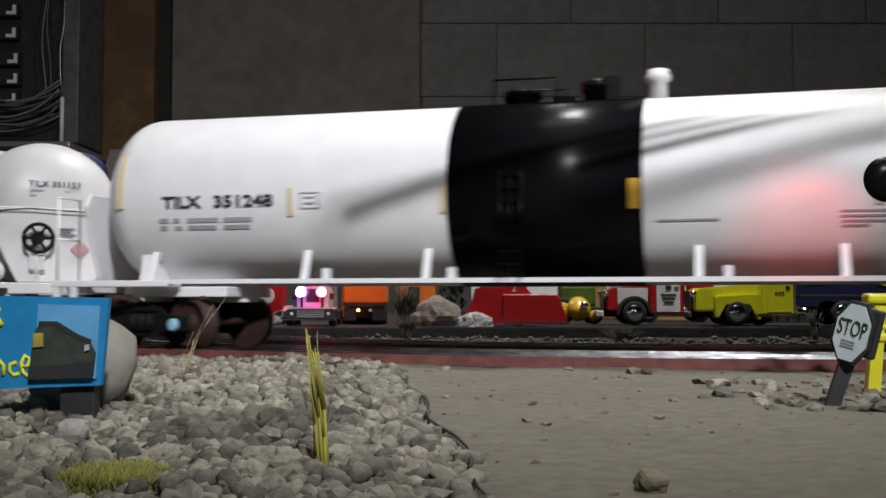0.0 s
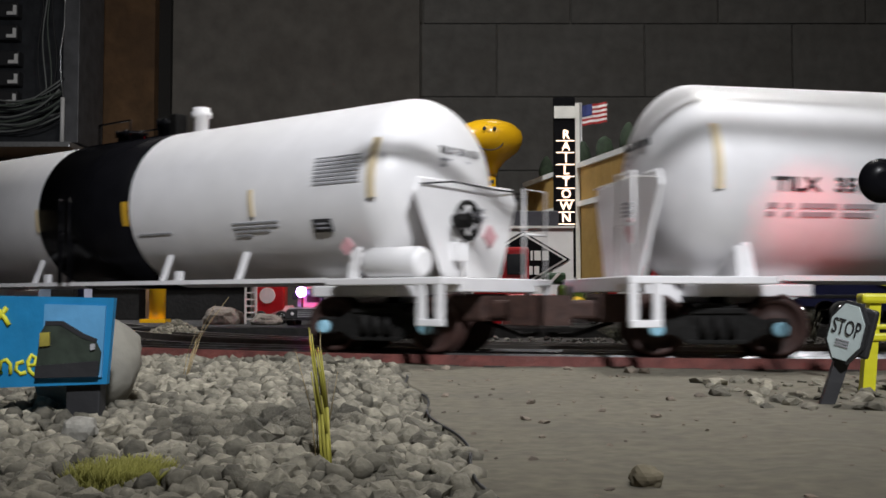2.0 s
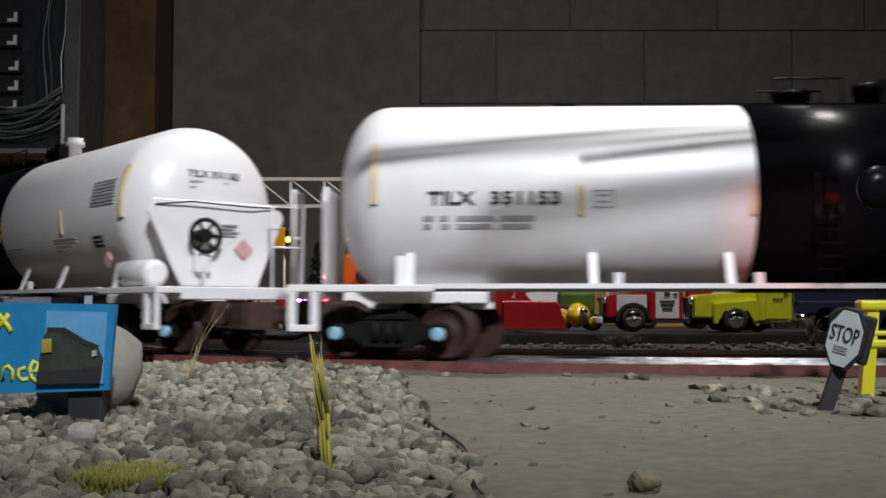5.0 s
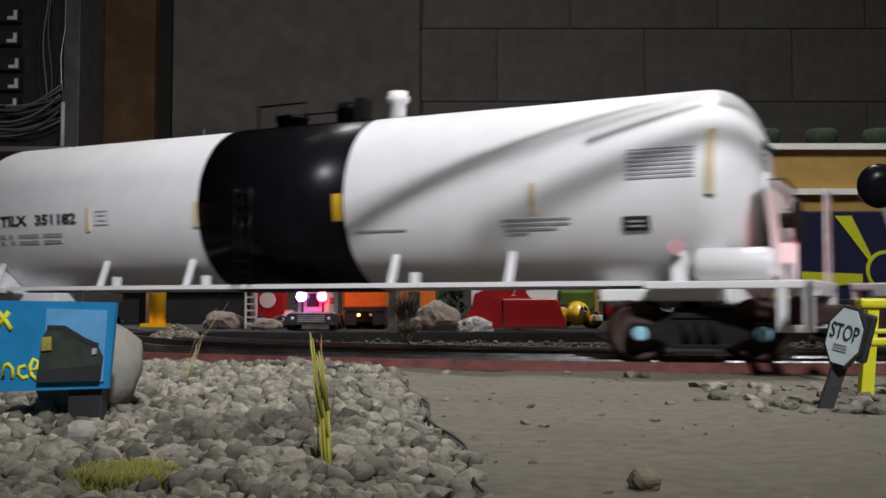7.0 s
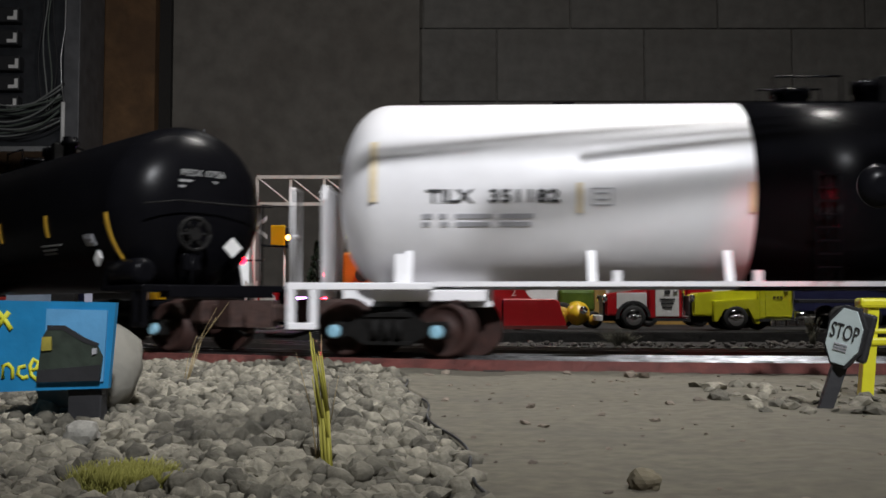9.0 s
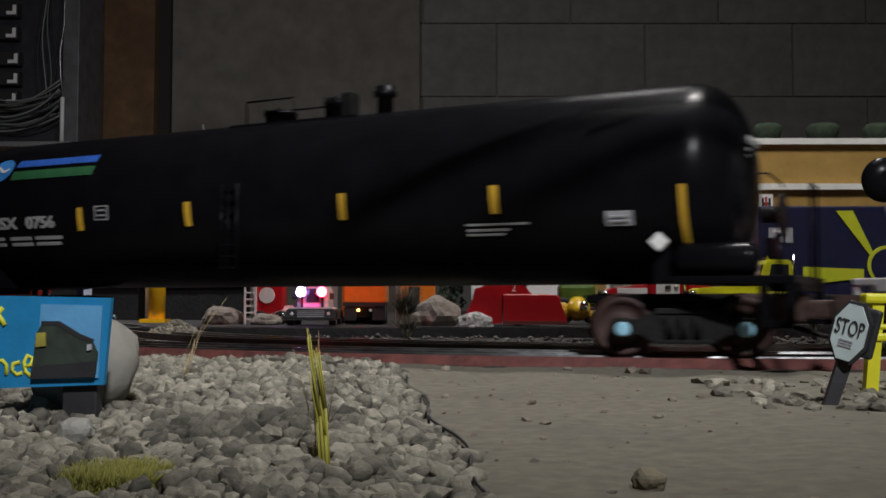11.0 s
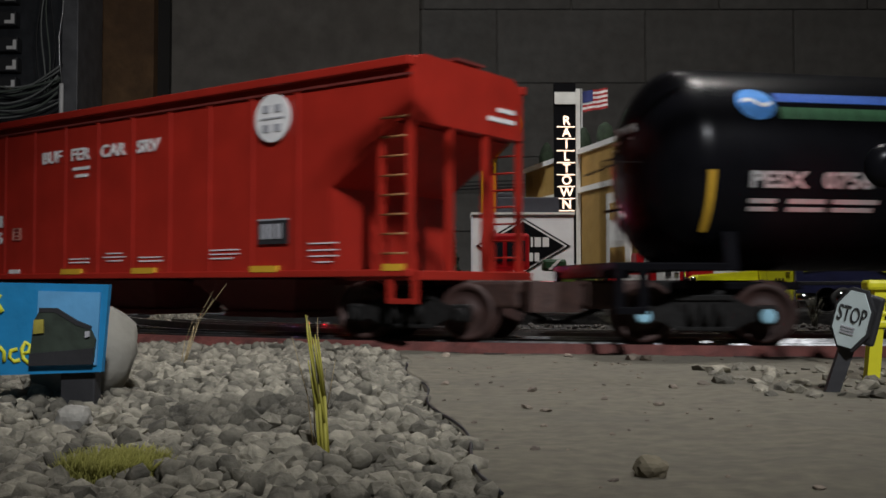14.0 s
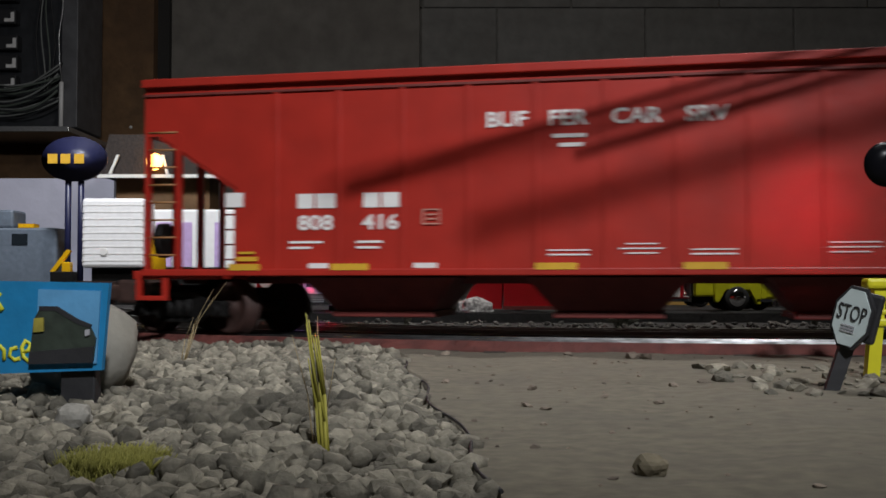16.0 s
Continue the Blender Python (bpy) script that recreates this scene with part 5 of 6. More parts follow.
# orange tipper, seen from behind
od = thing("tipper_truck", pose(-0.0585, 0.78, TZ), "orange toy tipper truck seen from behind", "toy truck")
part("tipper_box", box(B(), -0.0155, 0.0155, 0, 0.05, 0.016, 0.034, 0.0008), ORANGE, od)
part("tail_frame", box(B(), -0.0162, 0.0162, -0.0012, 0.0008, 0.0135, 0.0162), INK, od)
part("chassis", box(B(), -0.008, 0.008, 0.001, 0.06, 0.005, 0.013), TRUCK, od)
for s in (-1, 1):
    for y in (0.012, 0.034):
        w = part("wheel", turned(B(), [(-0.004, 0.006), (-0.004, 0.0085), (0.004, 0.0085), (0.004, 0.006)], "x", 20), TYRE, od)
        w.location = (s * 0.011, y, 0.0085)
    part("tail_lamp", turned(B(), [(-0.002, 0.0011), (0.0, 0.0011)], "y", 10, (s * 0.0045, 0.0, 0.0105)), AMBERGLOW if s < 0 else PALE, od)
    part("mud_flap", box(B(), *sorted((s * 0.006, s * 0.0152)), -0.0006, 0.0006, 0.003, 0.0125), INK, od)
lp = thing("lamp_post", pose(-0.0337, 0.77, TZ), "thin grey lamp post", "lamp post")
part("post", rod(B(), (0, 0, 0), (0, 0, 0.06), 0.0009), GALV, lp)

# police car with a flashing bar
POLICERED = mat("magenta_red_beacon_glow", (1.0, 0.008, 0.022), 0.4, vary=0, bump=0, glow=220)
pc = thing("police_truck", pose(-0.0930, 0.735, TZ), "dark toy police truck facing outward with glowing red and blue lamps", "toy truck")
PALEGREY = mat("pale_grey_cab_paint", (0.55, 0.55, 0.57), 0.35, vary=0.06, coat=0.3)
part("body", prism(B(), [(-0.0175, 0.0045), (0.0175, 0.0045), (0.0175, 0.0105), (0.0155, 0.0118), (-0.0155, 0.0118), (-0.0175, 0.0105)], 0.0, 0.052), INK, pc)
bonnet = part("bonnet", prism(B(), [(-0.0160, 0.0119), (0.0160, 0.0119), (0.0150, 0.0128), (-0.0150, 0.0128)], 0.0006, 0.024), PALEGREY, pc, "pale bonnet edge")
cab = part("cab", prism(B(), [(-0.0112, 0.0129), (0.0112, 0.0129), (0.0108, 0.0245), (0.0092, 0.0280), (-0.0092, 0.0280), (-0.0108, 0.0245)], 0.012, 0.046), PALEGREY, pc, "pale grey cab")
part("windscreen", prism(B(), [(-0.0045, 0.0165), (0.0045, 0.0165), (0.0040, 0.0262), (-0.0040, 0.0262)], 0.0112, 0.0121), GLASS, cab)
for k in range(4):
    part("grille_bar", box(B(), -0.0095, 0.0095, -0.0008, 0.0002, 0.0062 + 0.0013 * k, 0.0068 + 0.0013 * k), GREY_INK, pc)
part("bumper", box(B(), -0.0192, 0.0182, -0.0030, -0.0004, 0.0038, 0.0054, 0.0005), CHROME, pc)
for px, glow, say in ((-0.0074, BLUEGLOW, "glowing blue-white lamp"), (0.0072, POLICERED, "glowing red lamp")):
    lampbox = part("lamp_pod", box(B(), px - 0.0030, px + 0.0030, 0.0040, 0.0118, 0.0205, 0.0270, 0.0008), PALEGREY, pc)
    part("beacon", turned(B(), [(0.0036, 0.0036), (0.0030, 0.0035), (0.0018, 0.0026), (0.0010, 0.0010)], "y", 18, (px, 0.0, 0.0239)), glow, lampbox, say)
    part("pod_stay", rod(B(), (px, 0.010, 0.0128), (px, 0.010, 0.0206), 0.0008), INK, pc)
part("lamp_mast", rod(B(), (0.0084, 0.014, 0.0279), (0.0084, 0.014, 0.0390), 0.0006), INK, pc)
part("mast_lamp", turned(B(), [(0.0150, 0.0015), (0.0136, 0.0016), (0.0124, 0.0009)], "y", 14, (0.0084, 0.0, 0.0396)), POLICERED, pc, "glowing red lamp on a mast")
for sx in (-1, 1):
    part("running_lamp", turned(B(), [(-0.0036, 0.0006), (-0.0031, 0.0012), (-0.0028, 0.0012)], "y", 10, (sx * 0.0128, 0, 0.0085)), PALE, pc)
    part("mirror", box(B(), *sorted((sx * 0.0118, sx * 0.0150)), 0.013, 0.0142, 0.0185, 0.0230, 0.0005), INK, pc)
    for y in (0.008, 0.042):
        w = part("wheel", turned(B(), [(-0.0025, 0.004), (-0.0025, 0.0055), (0.0025, 0.0055), (0.0025, 0.004)], "x", 18), TYRE, pc)
        w.location = (sx * 0.0150, y, 0.0055)
rd = thing("red_van", pose(-0.1322, 0.80, TZ), "small red toy van with a pink-lit nose beside a white ladder", "toy van")
part("body", box(B(), -0.010, 0.012, -0.009, 0.009, 0.005, 0.030, 0.002), FIRE, rd)
# pale nose; the beacons' pink light is put into its colour
part("nose", turned(B(), [(-0.011, 0.001), (-0.010, 0.005), (0.006, 0.006), (0.008, 0.002)], "x", 16, (0.012, -0.004, 0.008)), mat("pink_lit_pale", (0.6, 0.25, 0.28), 0.4), rd)
part("round_panel", turned(B(), [(-0.0098, 0.0058), (-0.0088, 0.0062)], "y", 24, (-0.001, 0, 0.0215)), TRIMWHITE, rd, "white round panel")
for px in (-0.006, 0.010):
    wheel(rd, px, -0.0085, 0.005, 0.004)
    wheel(rd, px, 0.0085, 0.005, 0.004)
ld = thing("ladder", pose(-0.1455, 0.79, TZ), "white model ladder standing upright", "ladder")
bm = B()
for x in (-0.004, 0.004):
    box(bm, x - 0.0007, x + 0.0007, -0.001, 0.001, 0, 0.036)
for i in range(7):
    box(bm, -0.004, 0.004, -0.0006, 0.0006, 0.003 + 0.005 * i, 0.0042 + 0.005 * i)
part("rails", bm, PALE, ld)


# ---- rocks, trees ----
def rock(name, x, y, z, r, material, label, seed, flat=0.8, category="rock"):
    bm = B()
    bmesh.ops.create_icosphere(bm, subdivisions=3, radius=r)
    for v in bm.verts:
        n = v.co.normalized()
        v.co *= 1 + 0.22 * noise.noise(n * 1.6 + Vector((seed, 0, 0))) + 0.10 * noise.noise(n * 4 + Vector((seed, 3, 0)))
        v.co.z *= flat
    for f in bm.faces:
        f.smooth = False
    ob = part(name, bm, material)
    ob.location = (x, y, z)
    return tagged(ob, label, category)


ROCK = mat("brown_grey_rock", (0.2, 0.17, 0.145), 0.9, vary=0.3, scale=160, bump=0.6)
SPECK = mat("speckled_pale_rock", (0.36, 0.35, 0.34), 0.9, vary=0.75, scale=420, bump=0.6)
rock("boulder", -0.0036, 0.75, TZ + 0.007, 0.0165, ROCK, "rounded brown-grey boulder on the street", 1)
rock("boulder", -0.0177, 0.745, TZ + 0.004, 0.007, ROCK, "small brown-grey boulder on the street", 7)
rock("boulder", 0.0222, 0.735, TZ + 0.001, 0.0145, SPECK, "speckled pale flat rock on the street", 3, 0.62)
rock("boulder", -0.1680, 0.80, TZ + 0.004, 0.016, ROCK, "low brown rock beside the street", 9, 0.6)
rock("boulder", -0.1322, 0.78, TZ + 0.002, 0.012, ROCK, "low brown rock beside the street", 12, 0.5)


def cone_tree(x, y, z, h, seed):
    t = thing("pine_tree", pose(x, y, z), "small dark green model pine tree", "tree", "pine trees in the town")
    part("trunk", rod(B(), (0, 0, 0), (0, 0, h * 0.9), h * 0.03, h * 0.008), TIE, t)
    random.seed(seed)
    bm = B()
    for i in range(420):
        f = random.random() ** 0.8
        zz = h * (0.12 + 0.88 * f)
        rr = h * 0.24 * (1.03 - f) * (0.35 + 0.65 * random.random())
        a = random.random() * 6.283
        c = Vector((rr * math.cos(a), rr * math.sin(a), zz))
        s = h * 0.035
        q = Euler((random.random() * 3, random.random() * 3, a)).to_matrix()
        vs = [bm.verts.new(c + q @ Vector(p)) for p in ((-s, -s * 0.4, 0), (s, -s * 0.4, 0), (0, s, 0.3 * s))]
        bm.faces.new(vs)
    part("crown", bm, GREENTREE, t)


cone_tree(-0.1149, 0.95, TZ, 0.075, 1)
cone_tree(-0.0211, 1.0, TZ, 0.058, 2)
cone_tree(0.0077, 1.02, TZ, 0.07, 3)

# ---- signals ----
gn = thing("signal_bridge", pose(0, 0.9, TZ), "white lattice signal bridge with lit red lamps", "signal bridge")
zt, zb = 0.1314 - TZ, 0.1079 - TZ
x0, x1 = -0.1613, -0.0447
for z in (zt, zb):
    part("chord", box(B(), x0, x1, -0.0015, 0.0015, z - 0.0014, z + 0.0014), TRIMWHITE, gn)
for i in range(5):
    x = x0 + (x1 - x0) * i / 4
    part("strut", box(B(), x - 0.0012, x + 0.0012, -0.001, 0.001, zb, zt), TRIMWHITE, gn)
for i in range(4):
    xa, xb = x0 + (x1 - x0) * i / 4, x0 + (x1 - x0) * (i + 1) / 4
    part("brace", rod(B(), (xa, 0, zt), (xb, 0, zb), 0.0007, n=6), TRIMWHITE, gn)
for x in (x0, -0.0943):
    part("leg", box(B(), x - 0.003, x + 0.003, 0.002, 0.006, 0, zb), mat("grey_leg_paint", (0.3, 0.3, 0.3), 0.5), gn)
for x, z in ((-0.0486, 0.1143 - TZ), (-0.0661, 0.1162 - TZ)):
    hd = part("signal_head", box(B(), x - 0.0065, x + 0.0065, -0.006, -0.0016, z - 0.0085, z + 0.0085, 0.001), INK, gn)
    part("lens", turned(B(), [(-0.0078, 0.002), (-0.0072, 0.0038), (-0.006, 0.0042)], "y", 16, (x, 0, z)), REDGLOW, hd, "lit red lens")
LIMEGLOW = mat("yellow_green_signal_glow", (0.62, 0.9, 0.08), 0.4, vary=0, bump=0, glow=14)
sg = thing("signal_post", pose(-0.0771, 0.86, TZ), "black signal head with a lit yellow-green lens on a mast", "signal")
part("mast", rod(B(), (0, 0.003, 0), (0, 0.003, 0.0970 - TZ), 0.0012), GALV, sg)
part("head", box(B(), -0.0045, 0.0045, -0.003, 0.003, 0.0680 - TZ, 0.0905 - TZ, 0.001), INK, sg)
part("lens", turned(B(), [(-0.0045, 0.0012), (-0.004, 0.003), (-0.003, 0.0033)], "y", 14, (0, 0, 0.0779 - TZ)), LIMEGLOW, sg, "lit yellow-green lens")
arch = thing("handrail_arch", pose(0, 0.88, TZ), "white curved tubular rail", "handrail")
bm = B()
bend(bm, [(-0.0366, 0, 0), (-0.0366, 0, 0.0749 - TZ), (-0.0390, 0, 0.0811 - TZ), (-0.0447, 0, 0.0840 - TZ), (-0.0750, 0, 0.0848 - TZ)], 0.0011)
part("tube", bm, TRIMWHITE, arch)
ob2 = thing("orange_machine", pose(-0.0653, 0.84, TZ), "orange boxy toy machine", "toy machine")
part("body", box(B(), -0.016, 0.016, 0, 0.03, 0.004, 0.060, 0.002), ORANGE, ob2)
part("base", box(B(), -0.018, 0.018, -0.002, 0.032, 0, 0.0045), INK, ob2)
part("disc", turned(B(), [(-0.002, 0.0055), (0.0, 0.0055)], "y", 20, (0.0, 0, 0.042)), INK, ob2)
ob3 = thing("orange_shed", pose(-0.0251, 0.95, TZ), "small orange shed with a dark door", "shed")
part("body", box(B(), -0.018, 0.018, 0, 0.03, 0, 0.045, 0.001), ORANGE, ob3)
part("roof", prism(B(), [(-0.02, 0.045), (0.02, 0.045), (0.0, 0.056)], -0.002, 0.032), TIE, ob3)
part("door", box(B(), -0.006, 0.004, -0.001, 0.0004, 0.002, 0.03), INK, ob3)
cb = thing("crossbuck", pose(-0.1510, 0.83, TZ), "white crossbuck sign and yellow signal on a mast", "crossing sign")
part("mast", rod(B(), (0, 0, 0), (0, 0, 0.0899 - TZ), 0.0013), PALE, cb)
zc = 0.0822 - TZ
for s in (-1, 1):
    part("blade", prism(B(), [(-0.011, -s * 0.0075 + zc - 0.0018), (-0.011, -s * 0.0075 + zc + 0.0018), (0.011, s * 0.0075 + zc + 0.0018), (0.011, s * 0.0075 + zc - 0.0018)], -0.003 - 0.0008 * s, -0.002 - 0.0008 * s), PALE, cb)
part("lamp", turned(B(), [(-0.004, 0.002), (-0.003, 0.0032), (-0.001, 0.0034)], "y", 14, (-0.009, 0, 0.0561 - TZ)), REDGLOW, cb)
part("lamp_arm", rod(B(), (-0.009, 0, 0.0561 - TZ), (0.009, 0, 0.0561 - TZ), 0.0008), INK, cb)
ys = thing("traffic_signal", pose(-0.1336, 0.85, TZ), "yellow traffic signal head with an amber lamp", "traffic signal")
part("post", rod(B(), (0.004, 0, 0), (0.004, 0, 0.0708 - TZ), 0.001), PALE, ys)
part("head", box(B(), -0.007, 0.005, -0.004, 0.004, 0.0676 - TZ, 0.0855 - TZ, 0.001), SIGNYELLOW, ys)
part("visor", box(B(), 0.0052, 0.010, -0.004, 0.004, 0.0676 - TZ, 0.0837 - TZ, 0.0006), INK, ys)
part("lens", turned(B(), [(-0.005, 0.001), (-0.0045, 0.002), (-0.004, 0.0022)], "y", 12, (0.0075, 0, 0.0754 - TZ)), AMBERGLOW, ys)

# ---- things at the back, left of the town ----
BZ = -0.004
st = thing("oval_station_sign", pose(-0.4591, 1.3, BZ), "dark blue oval sign with yellow bars on twin posts", "sign")
zc = 0.1776 - BZ
part("oval", turned(B(), [(-0.004, 0.001), (-0.003, 0.85), (0.003, 0.85), (0.004, 0.001)], "y", 36), NAVY, st)
st.children[0].scale = (0.0477, 1, 0.0330)
st.children[0].location = (0, 0, zc)
for x in (-0.009, 0.007):
    part("post", rod(B(), (x, 0.004, 0), (x, 0.004, zc), 0.004), NAVY, st)
for a, b in ((-0.032, -0.02), (-0.016, -0.004), (0.001, 0.013)):
    part("letter_bar", box(B(), a, b, -0.0052, -0.0042, zc - 0.006, zc + 0.006), YELLOW, st)
bx = thing("boxcar", pose(0, 1.3, BZ), "brightly lit white ribbed boxcar", "boxcar")
x0, x1, z0, z1 = -0.4499, -0.3713, 0.0422 - BZ, 0.1288 - BZ
LITWHITE = mat("bright_white_siding", (0.82, 0.82, 0.82), 0.5, vary=0.04)
part("body", box(B(), x0, x1, 0, 0.05, z0, z1, 0.004), LITWHITE, bx)
for i in range(9):
    z = z0 + (z1 - z0) * (i + 1) / 10
    part("rib", box(B(), x0 + 0.001, x1 - 0.001, -0.0004, 0.0003, z - 0.0005, z + 0.0005), PALE, bx)
part("underframe", box(B(), x0 + 0.01, x1 - 0.01, 0.01, 0.04, 0, z0), TRUCK, bx)
part("round_plate", turned(B(), [(-0.0016, 0.0045), (0.0002, 0.0050)], "y", 20, (x0 + 0.028, 0, z0 + 0.020)), PALE, bx)
bx2 = thing("boxcar", pose(0, 1.34, BZ), "white boxcar with pale lavender side panels", "boxcar")
x0, x1 = -0.3777, -0.2489
part("body", box(B(), x0, x1, 0, 0.05, z0, 0.1175 - BZ, 0.002), LITWHITE, bx2)
PINKP = mat("pale_lavender_paint", (0.55, 0.40, 0.68), 0.5)
for px, w in ((0.010, 0.020), (0.036, 0.020), (0.085, 0.008)):
    part("panel", box(B(), x0 + px, x0 + px + w, -0.001, 0.0003, z0 + 0.002, 0.1010 - BZ), PINKP, bx2)
part("underframe", box(B(), x0 + 0.006, x1 - 0.006, 0.01, 0.04, 0, z0), TRUCK, bx2)
hy = thing("yellow_drum", pose(-0.3142, 1.15, BZ), "yellow upright drum on a base", "drum")
part("body", turned(B(), [(0, 0.009), (0.0746 - BZ - 0.012, 0.0095), (0.0746 - BZ - 0.004, 0.006), (0.0746 - BZ, 0.003)], "z", 20), SIGNYELLOW, hy)
part("base", box(B(), -0.016, 0.012, -0.012, 0.012, 0.0, 0.004), SIGNYELLOW, hy)
gm = thing("grey_locomotive", pose(0, 1.35, BZ), "grey-blue model locomotive parked at the back", "locomotive")
SLATE = mat("slate_blue_grey", (0.13, 0.16, 0.2), 0.5, vary=0.15)
x1 = -0.4986
part("body", box(B(), -0.6590, x1, 0, 0.05, 0.006, 0.0948 - BZ, 0.003), SLATE, gm)
part("cab", box(B(), -0.6590, -0.5569, 0.003, 0.047, 0.0948 - BZ, 0.1182 - BZ, 0.003), SLATE, gm)
part("number_box", box(B(), -0.5496, -0.5292, 0.001, 0.02, 0.0948 - BZ, 0.1000 - BZ), SIGNYELLOW, gm)
part("window", box(B(), -0.5569, -0.5365, -0.0008, 0.0004, 0.0722 - BZ, 0.0868 - BZ), GLASS, gm)
part("frame", box(B(), -0.6590, x1 - 0.002, 0.006, 0.044, 0, 0.006), TRUCK, gm)
yc = thing("yellow_crane", pose(-0.4380, 1.2, BZ), "small yellow toy crane", "toy crane")
part("base", box(B(), -0.010, 0.016, -0.008, 0.008, 0, 0.0361 - BZ, 0.001), TRUCK, yc)
part("jib", prism(B(), [(-0.012, 0.0361 - BZ), (-0.006, 0.0361 - BZ), (0.012, 0.0600 - BZ), (0.007, 0.0613 - BZ)], -0.003, 0.003), SIGNYELLOW, yc)
part("house", box(B(), 0.002, 0.012, -0.005, 0.005, 0.0341 - BZ, 0.0471 - BZ, 0.001), SIGNYELLOW, yc)
dp = thing("depot", pose(0, 1.5, BZ), "small depot with an orange lamp under its dark roof", "building")
x0, x1 = -0.4690, -0.3353
part("wall", box(B(), x0, x1, 0, 0.06, 0, 0.1779 - BZ), PLY, dp)
part("roof", prism(B(), [(x0 - 0.02, 0.1755 - BZ), (x1 + 0.02, 0.1755 - BZ), (x1 - 0.01, 0.2344 - BZ), (x0 - 0.005, 0.2344 - BZ)], -0.02, 0.08), TIE, dp)
for a, b in ((-0.4730, -0.4617), (-0.3920, -0.3985)):
    part("gable_trim", prism(B(), [(a, 0.1779 - BZ), (a + 0.004, 0.1779 - BZ), (b + 0.004, 0.2049 - BZ), (b, 0.2049 - BZ)], -0.026, -0.022), TRIMWHITE, dp)
part("eave_trim", box(B(), x0 - 0.02, x1 + 0.02, -0.026, -0.022, 0.1722 - BZ, 0.1771 - BZ), TRIMWHITE, dp)
part("lamp", turned(B(), [(-0.036, 0.003), (-0.034, 0.011), (-0.030, 0.012), (-0.0265, 0.005)], "y", 18, (-0.4066, 0, 0.1943 - BZ)), AMBERGLOW, dp, "lit orange lamp")
pl = thing("signal_pole", pose(-0.3228, 1.4, BZ), "thin dark pole with a crossarm", "pole")
part("pole", rod(B(), (0, 0, 0), (0, 0, 0.2570 - BZ), 0.0018), INK, pl)
part("crossarm", box(B(), -0.016, 0.002, -0.001, 0.001, 0.2095 - BZ, 0.2141 - BZ), INK, pl)

# grey rubble beside the inner track
gd = thing("rubble_heap", pose(-0.1689, 0.66, -0.004), "low heap of pale grey rubble", "rubble", "", "stuff")
random.seed(8)
bm = B()
for i in range(140):
    a, r = random.random() * 6.283, random.random() ** 0.6
    c = Vector((0.020 * r * math.cos(a), 0.012 * r * math.sin(a), 0.010 * (1 - r) + 0.002))
    m = Matrix.LocRotScale(c, Euler((random.random() * 6, random.random() * 6, 0)), (1, 1, 0.8))
    bmesh.ops.create_icosphere(bm, subdivisions=1, radius=0.0016 + 0.001 * random.random(), matrix=m)
part("stones", bm, STONE, gd)

# wires strung along the wall behind the tower
for k in range(3):
    wr = thing("wall_wire", pose(0, 2.4, 0), "thin dark wire strung along the block wall", "wire", "wires along the wall")
    bm = B()
    z = [0.2980, 0.2877, 0.2803][k]
    bend(bm, [(-0.1381, 0.362, z - 0.01), (0.0969, 0.362, z), (0.3172, 0.362, z + 0.006), (0.5229, 0.362, z + 0.012)], 0.0016, 6)
    part("wire", bm, WIRE, wr)
    for x in (-0.1381, 0.5229):
        part("hook", box(B(), x - 0.003, x + 0.003, 0.36, 0.402, z - 0.014, z + 0.015), WIRE, wr)

# ---- the near side: signs, signal, grass ----
sn = thing("blue_sign", pose(-0.0628, 0.1850, -0.0004, 0, 0, -6), "blue painted sign with a locomotive picture and yellow writing", "sign")
SIGNBLUE = mat("sky_blue_sign_paint", (0.012, 0.19, 0.40), 0.5, vary=0.1, scale=200)
bd = part("board", prism(B(), [(-0.045, 0.0046), (0.0030, 0.0066), (0.0042, 0.0219), (-0.045, 0.0228)], -0.0006, 0.0006), SIGNBLUE, sn)
part("post", box(B(), -0.0052, 0.0012, 0.0007, 0.0035, -0.004, 0.014, 0.0003), INK, sn)
pic = part("picture_sky", prism(B(), [(-0.0092, 0.0075), (0.0022, 0.0078), (0.0028, 0.0205), (-0.0086, 0.0208)], -0.001, -0.0005), mat("pale_sky_print", (0.10, 0.30, 0.52), 0.5, vary=0.2, scale=120), sn)
part("picture_engine", prism(B(), [(-0.0100, 0.0080), (0.0018, 0.0084), (0.0022, 0.0122), (0.0012, 0.0142), (-0.0016, 0.0150), (-0.0052, 0.0172), (-0.0082, 0.0172), (-0.0092, 0.0155)], -0.0014, -0.0009), mat("dark_green_engine_print", (0.025, 0.035, 0.025), 0.6, vary=0.4, scale=300), sn)
part("picture_roof", prism(B(), [(-0.0082, 0.0170), (-0.0052, 0.0170), (-0.0014, 0.0148), (0.0012, 0.0140), (0.0014, 0.0146), (-0.0012, 0.0156), (-0.0050, 0.0178), (-0.0082, 0.0178)], -0.0015, -0.0009), INK, sn)
part("picture_ground", prism(B(), [(-0.0100, 0.0076), (0.0018, 0.0080), (0.0019, 0.0108), (-0.0098, 0.0098)], -0.0017, -0.0013), INK, sn)
part("picture_nose", prism(B(), [(-0.0091, 0.0132), (-0.0072, 0.0134), (-0.0073, 0.0158), (-0.0090, 0.0157)], -0.0018, -0.0013), mat("dull_yellow_print", (0.35, 0.3, 0.05), 0.6, vary=0.3, scale=400), sn)
part("picture_window", prism(B(), [(0.0004, 0.0126), (0.0012, 0.0128), (0.0012, 0.0138), (0.0004, 0.0137)], -0.0018, -0.0013), GREY_INK, sn)
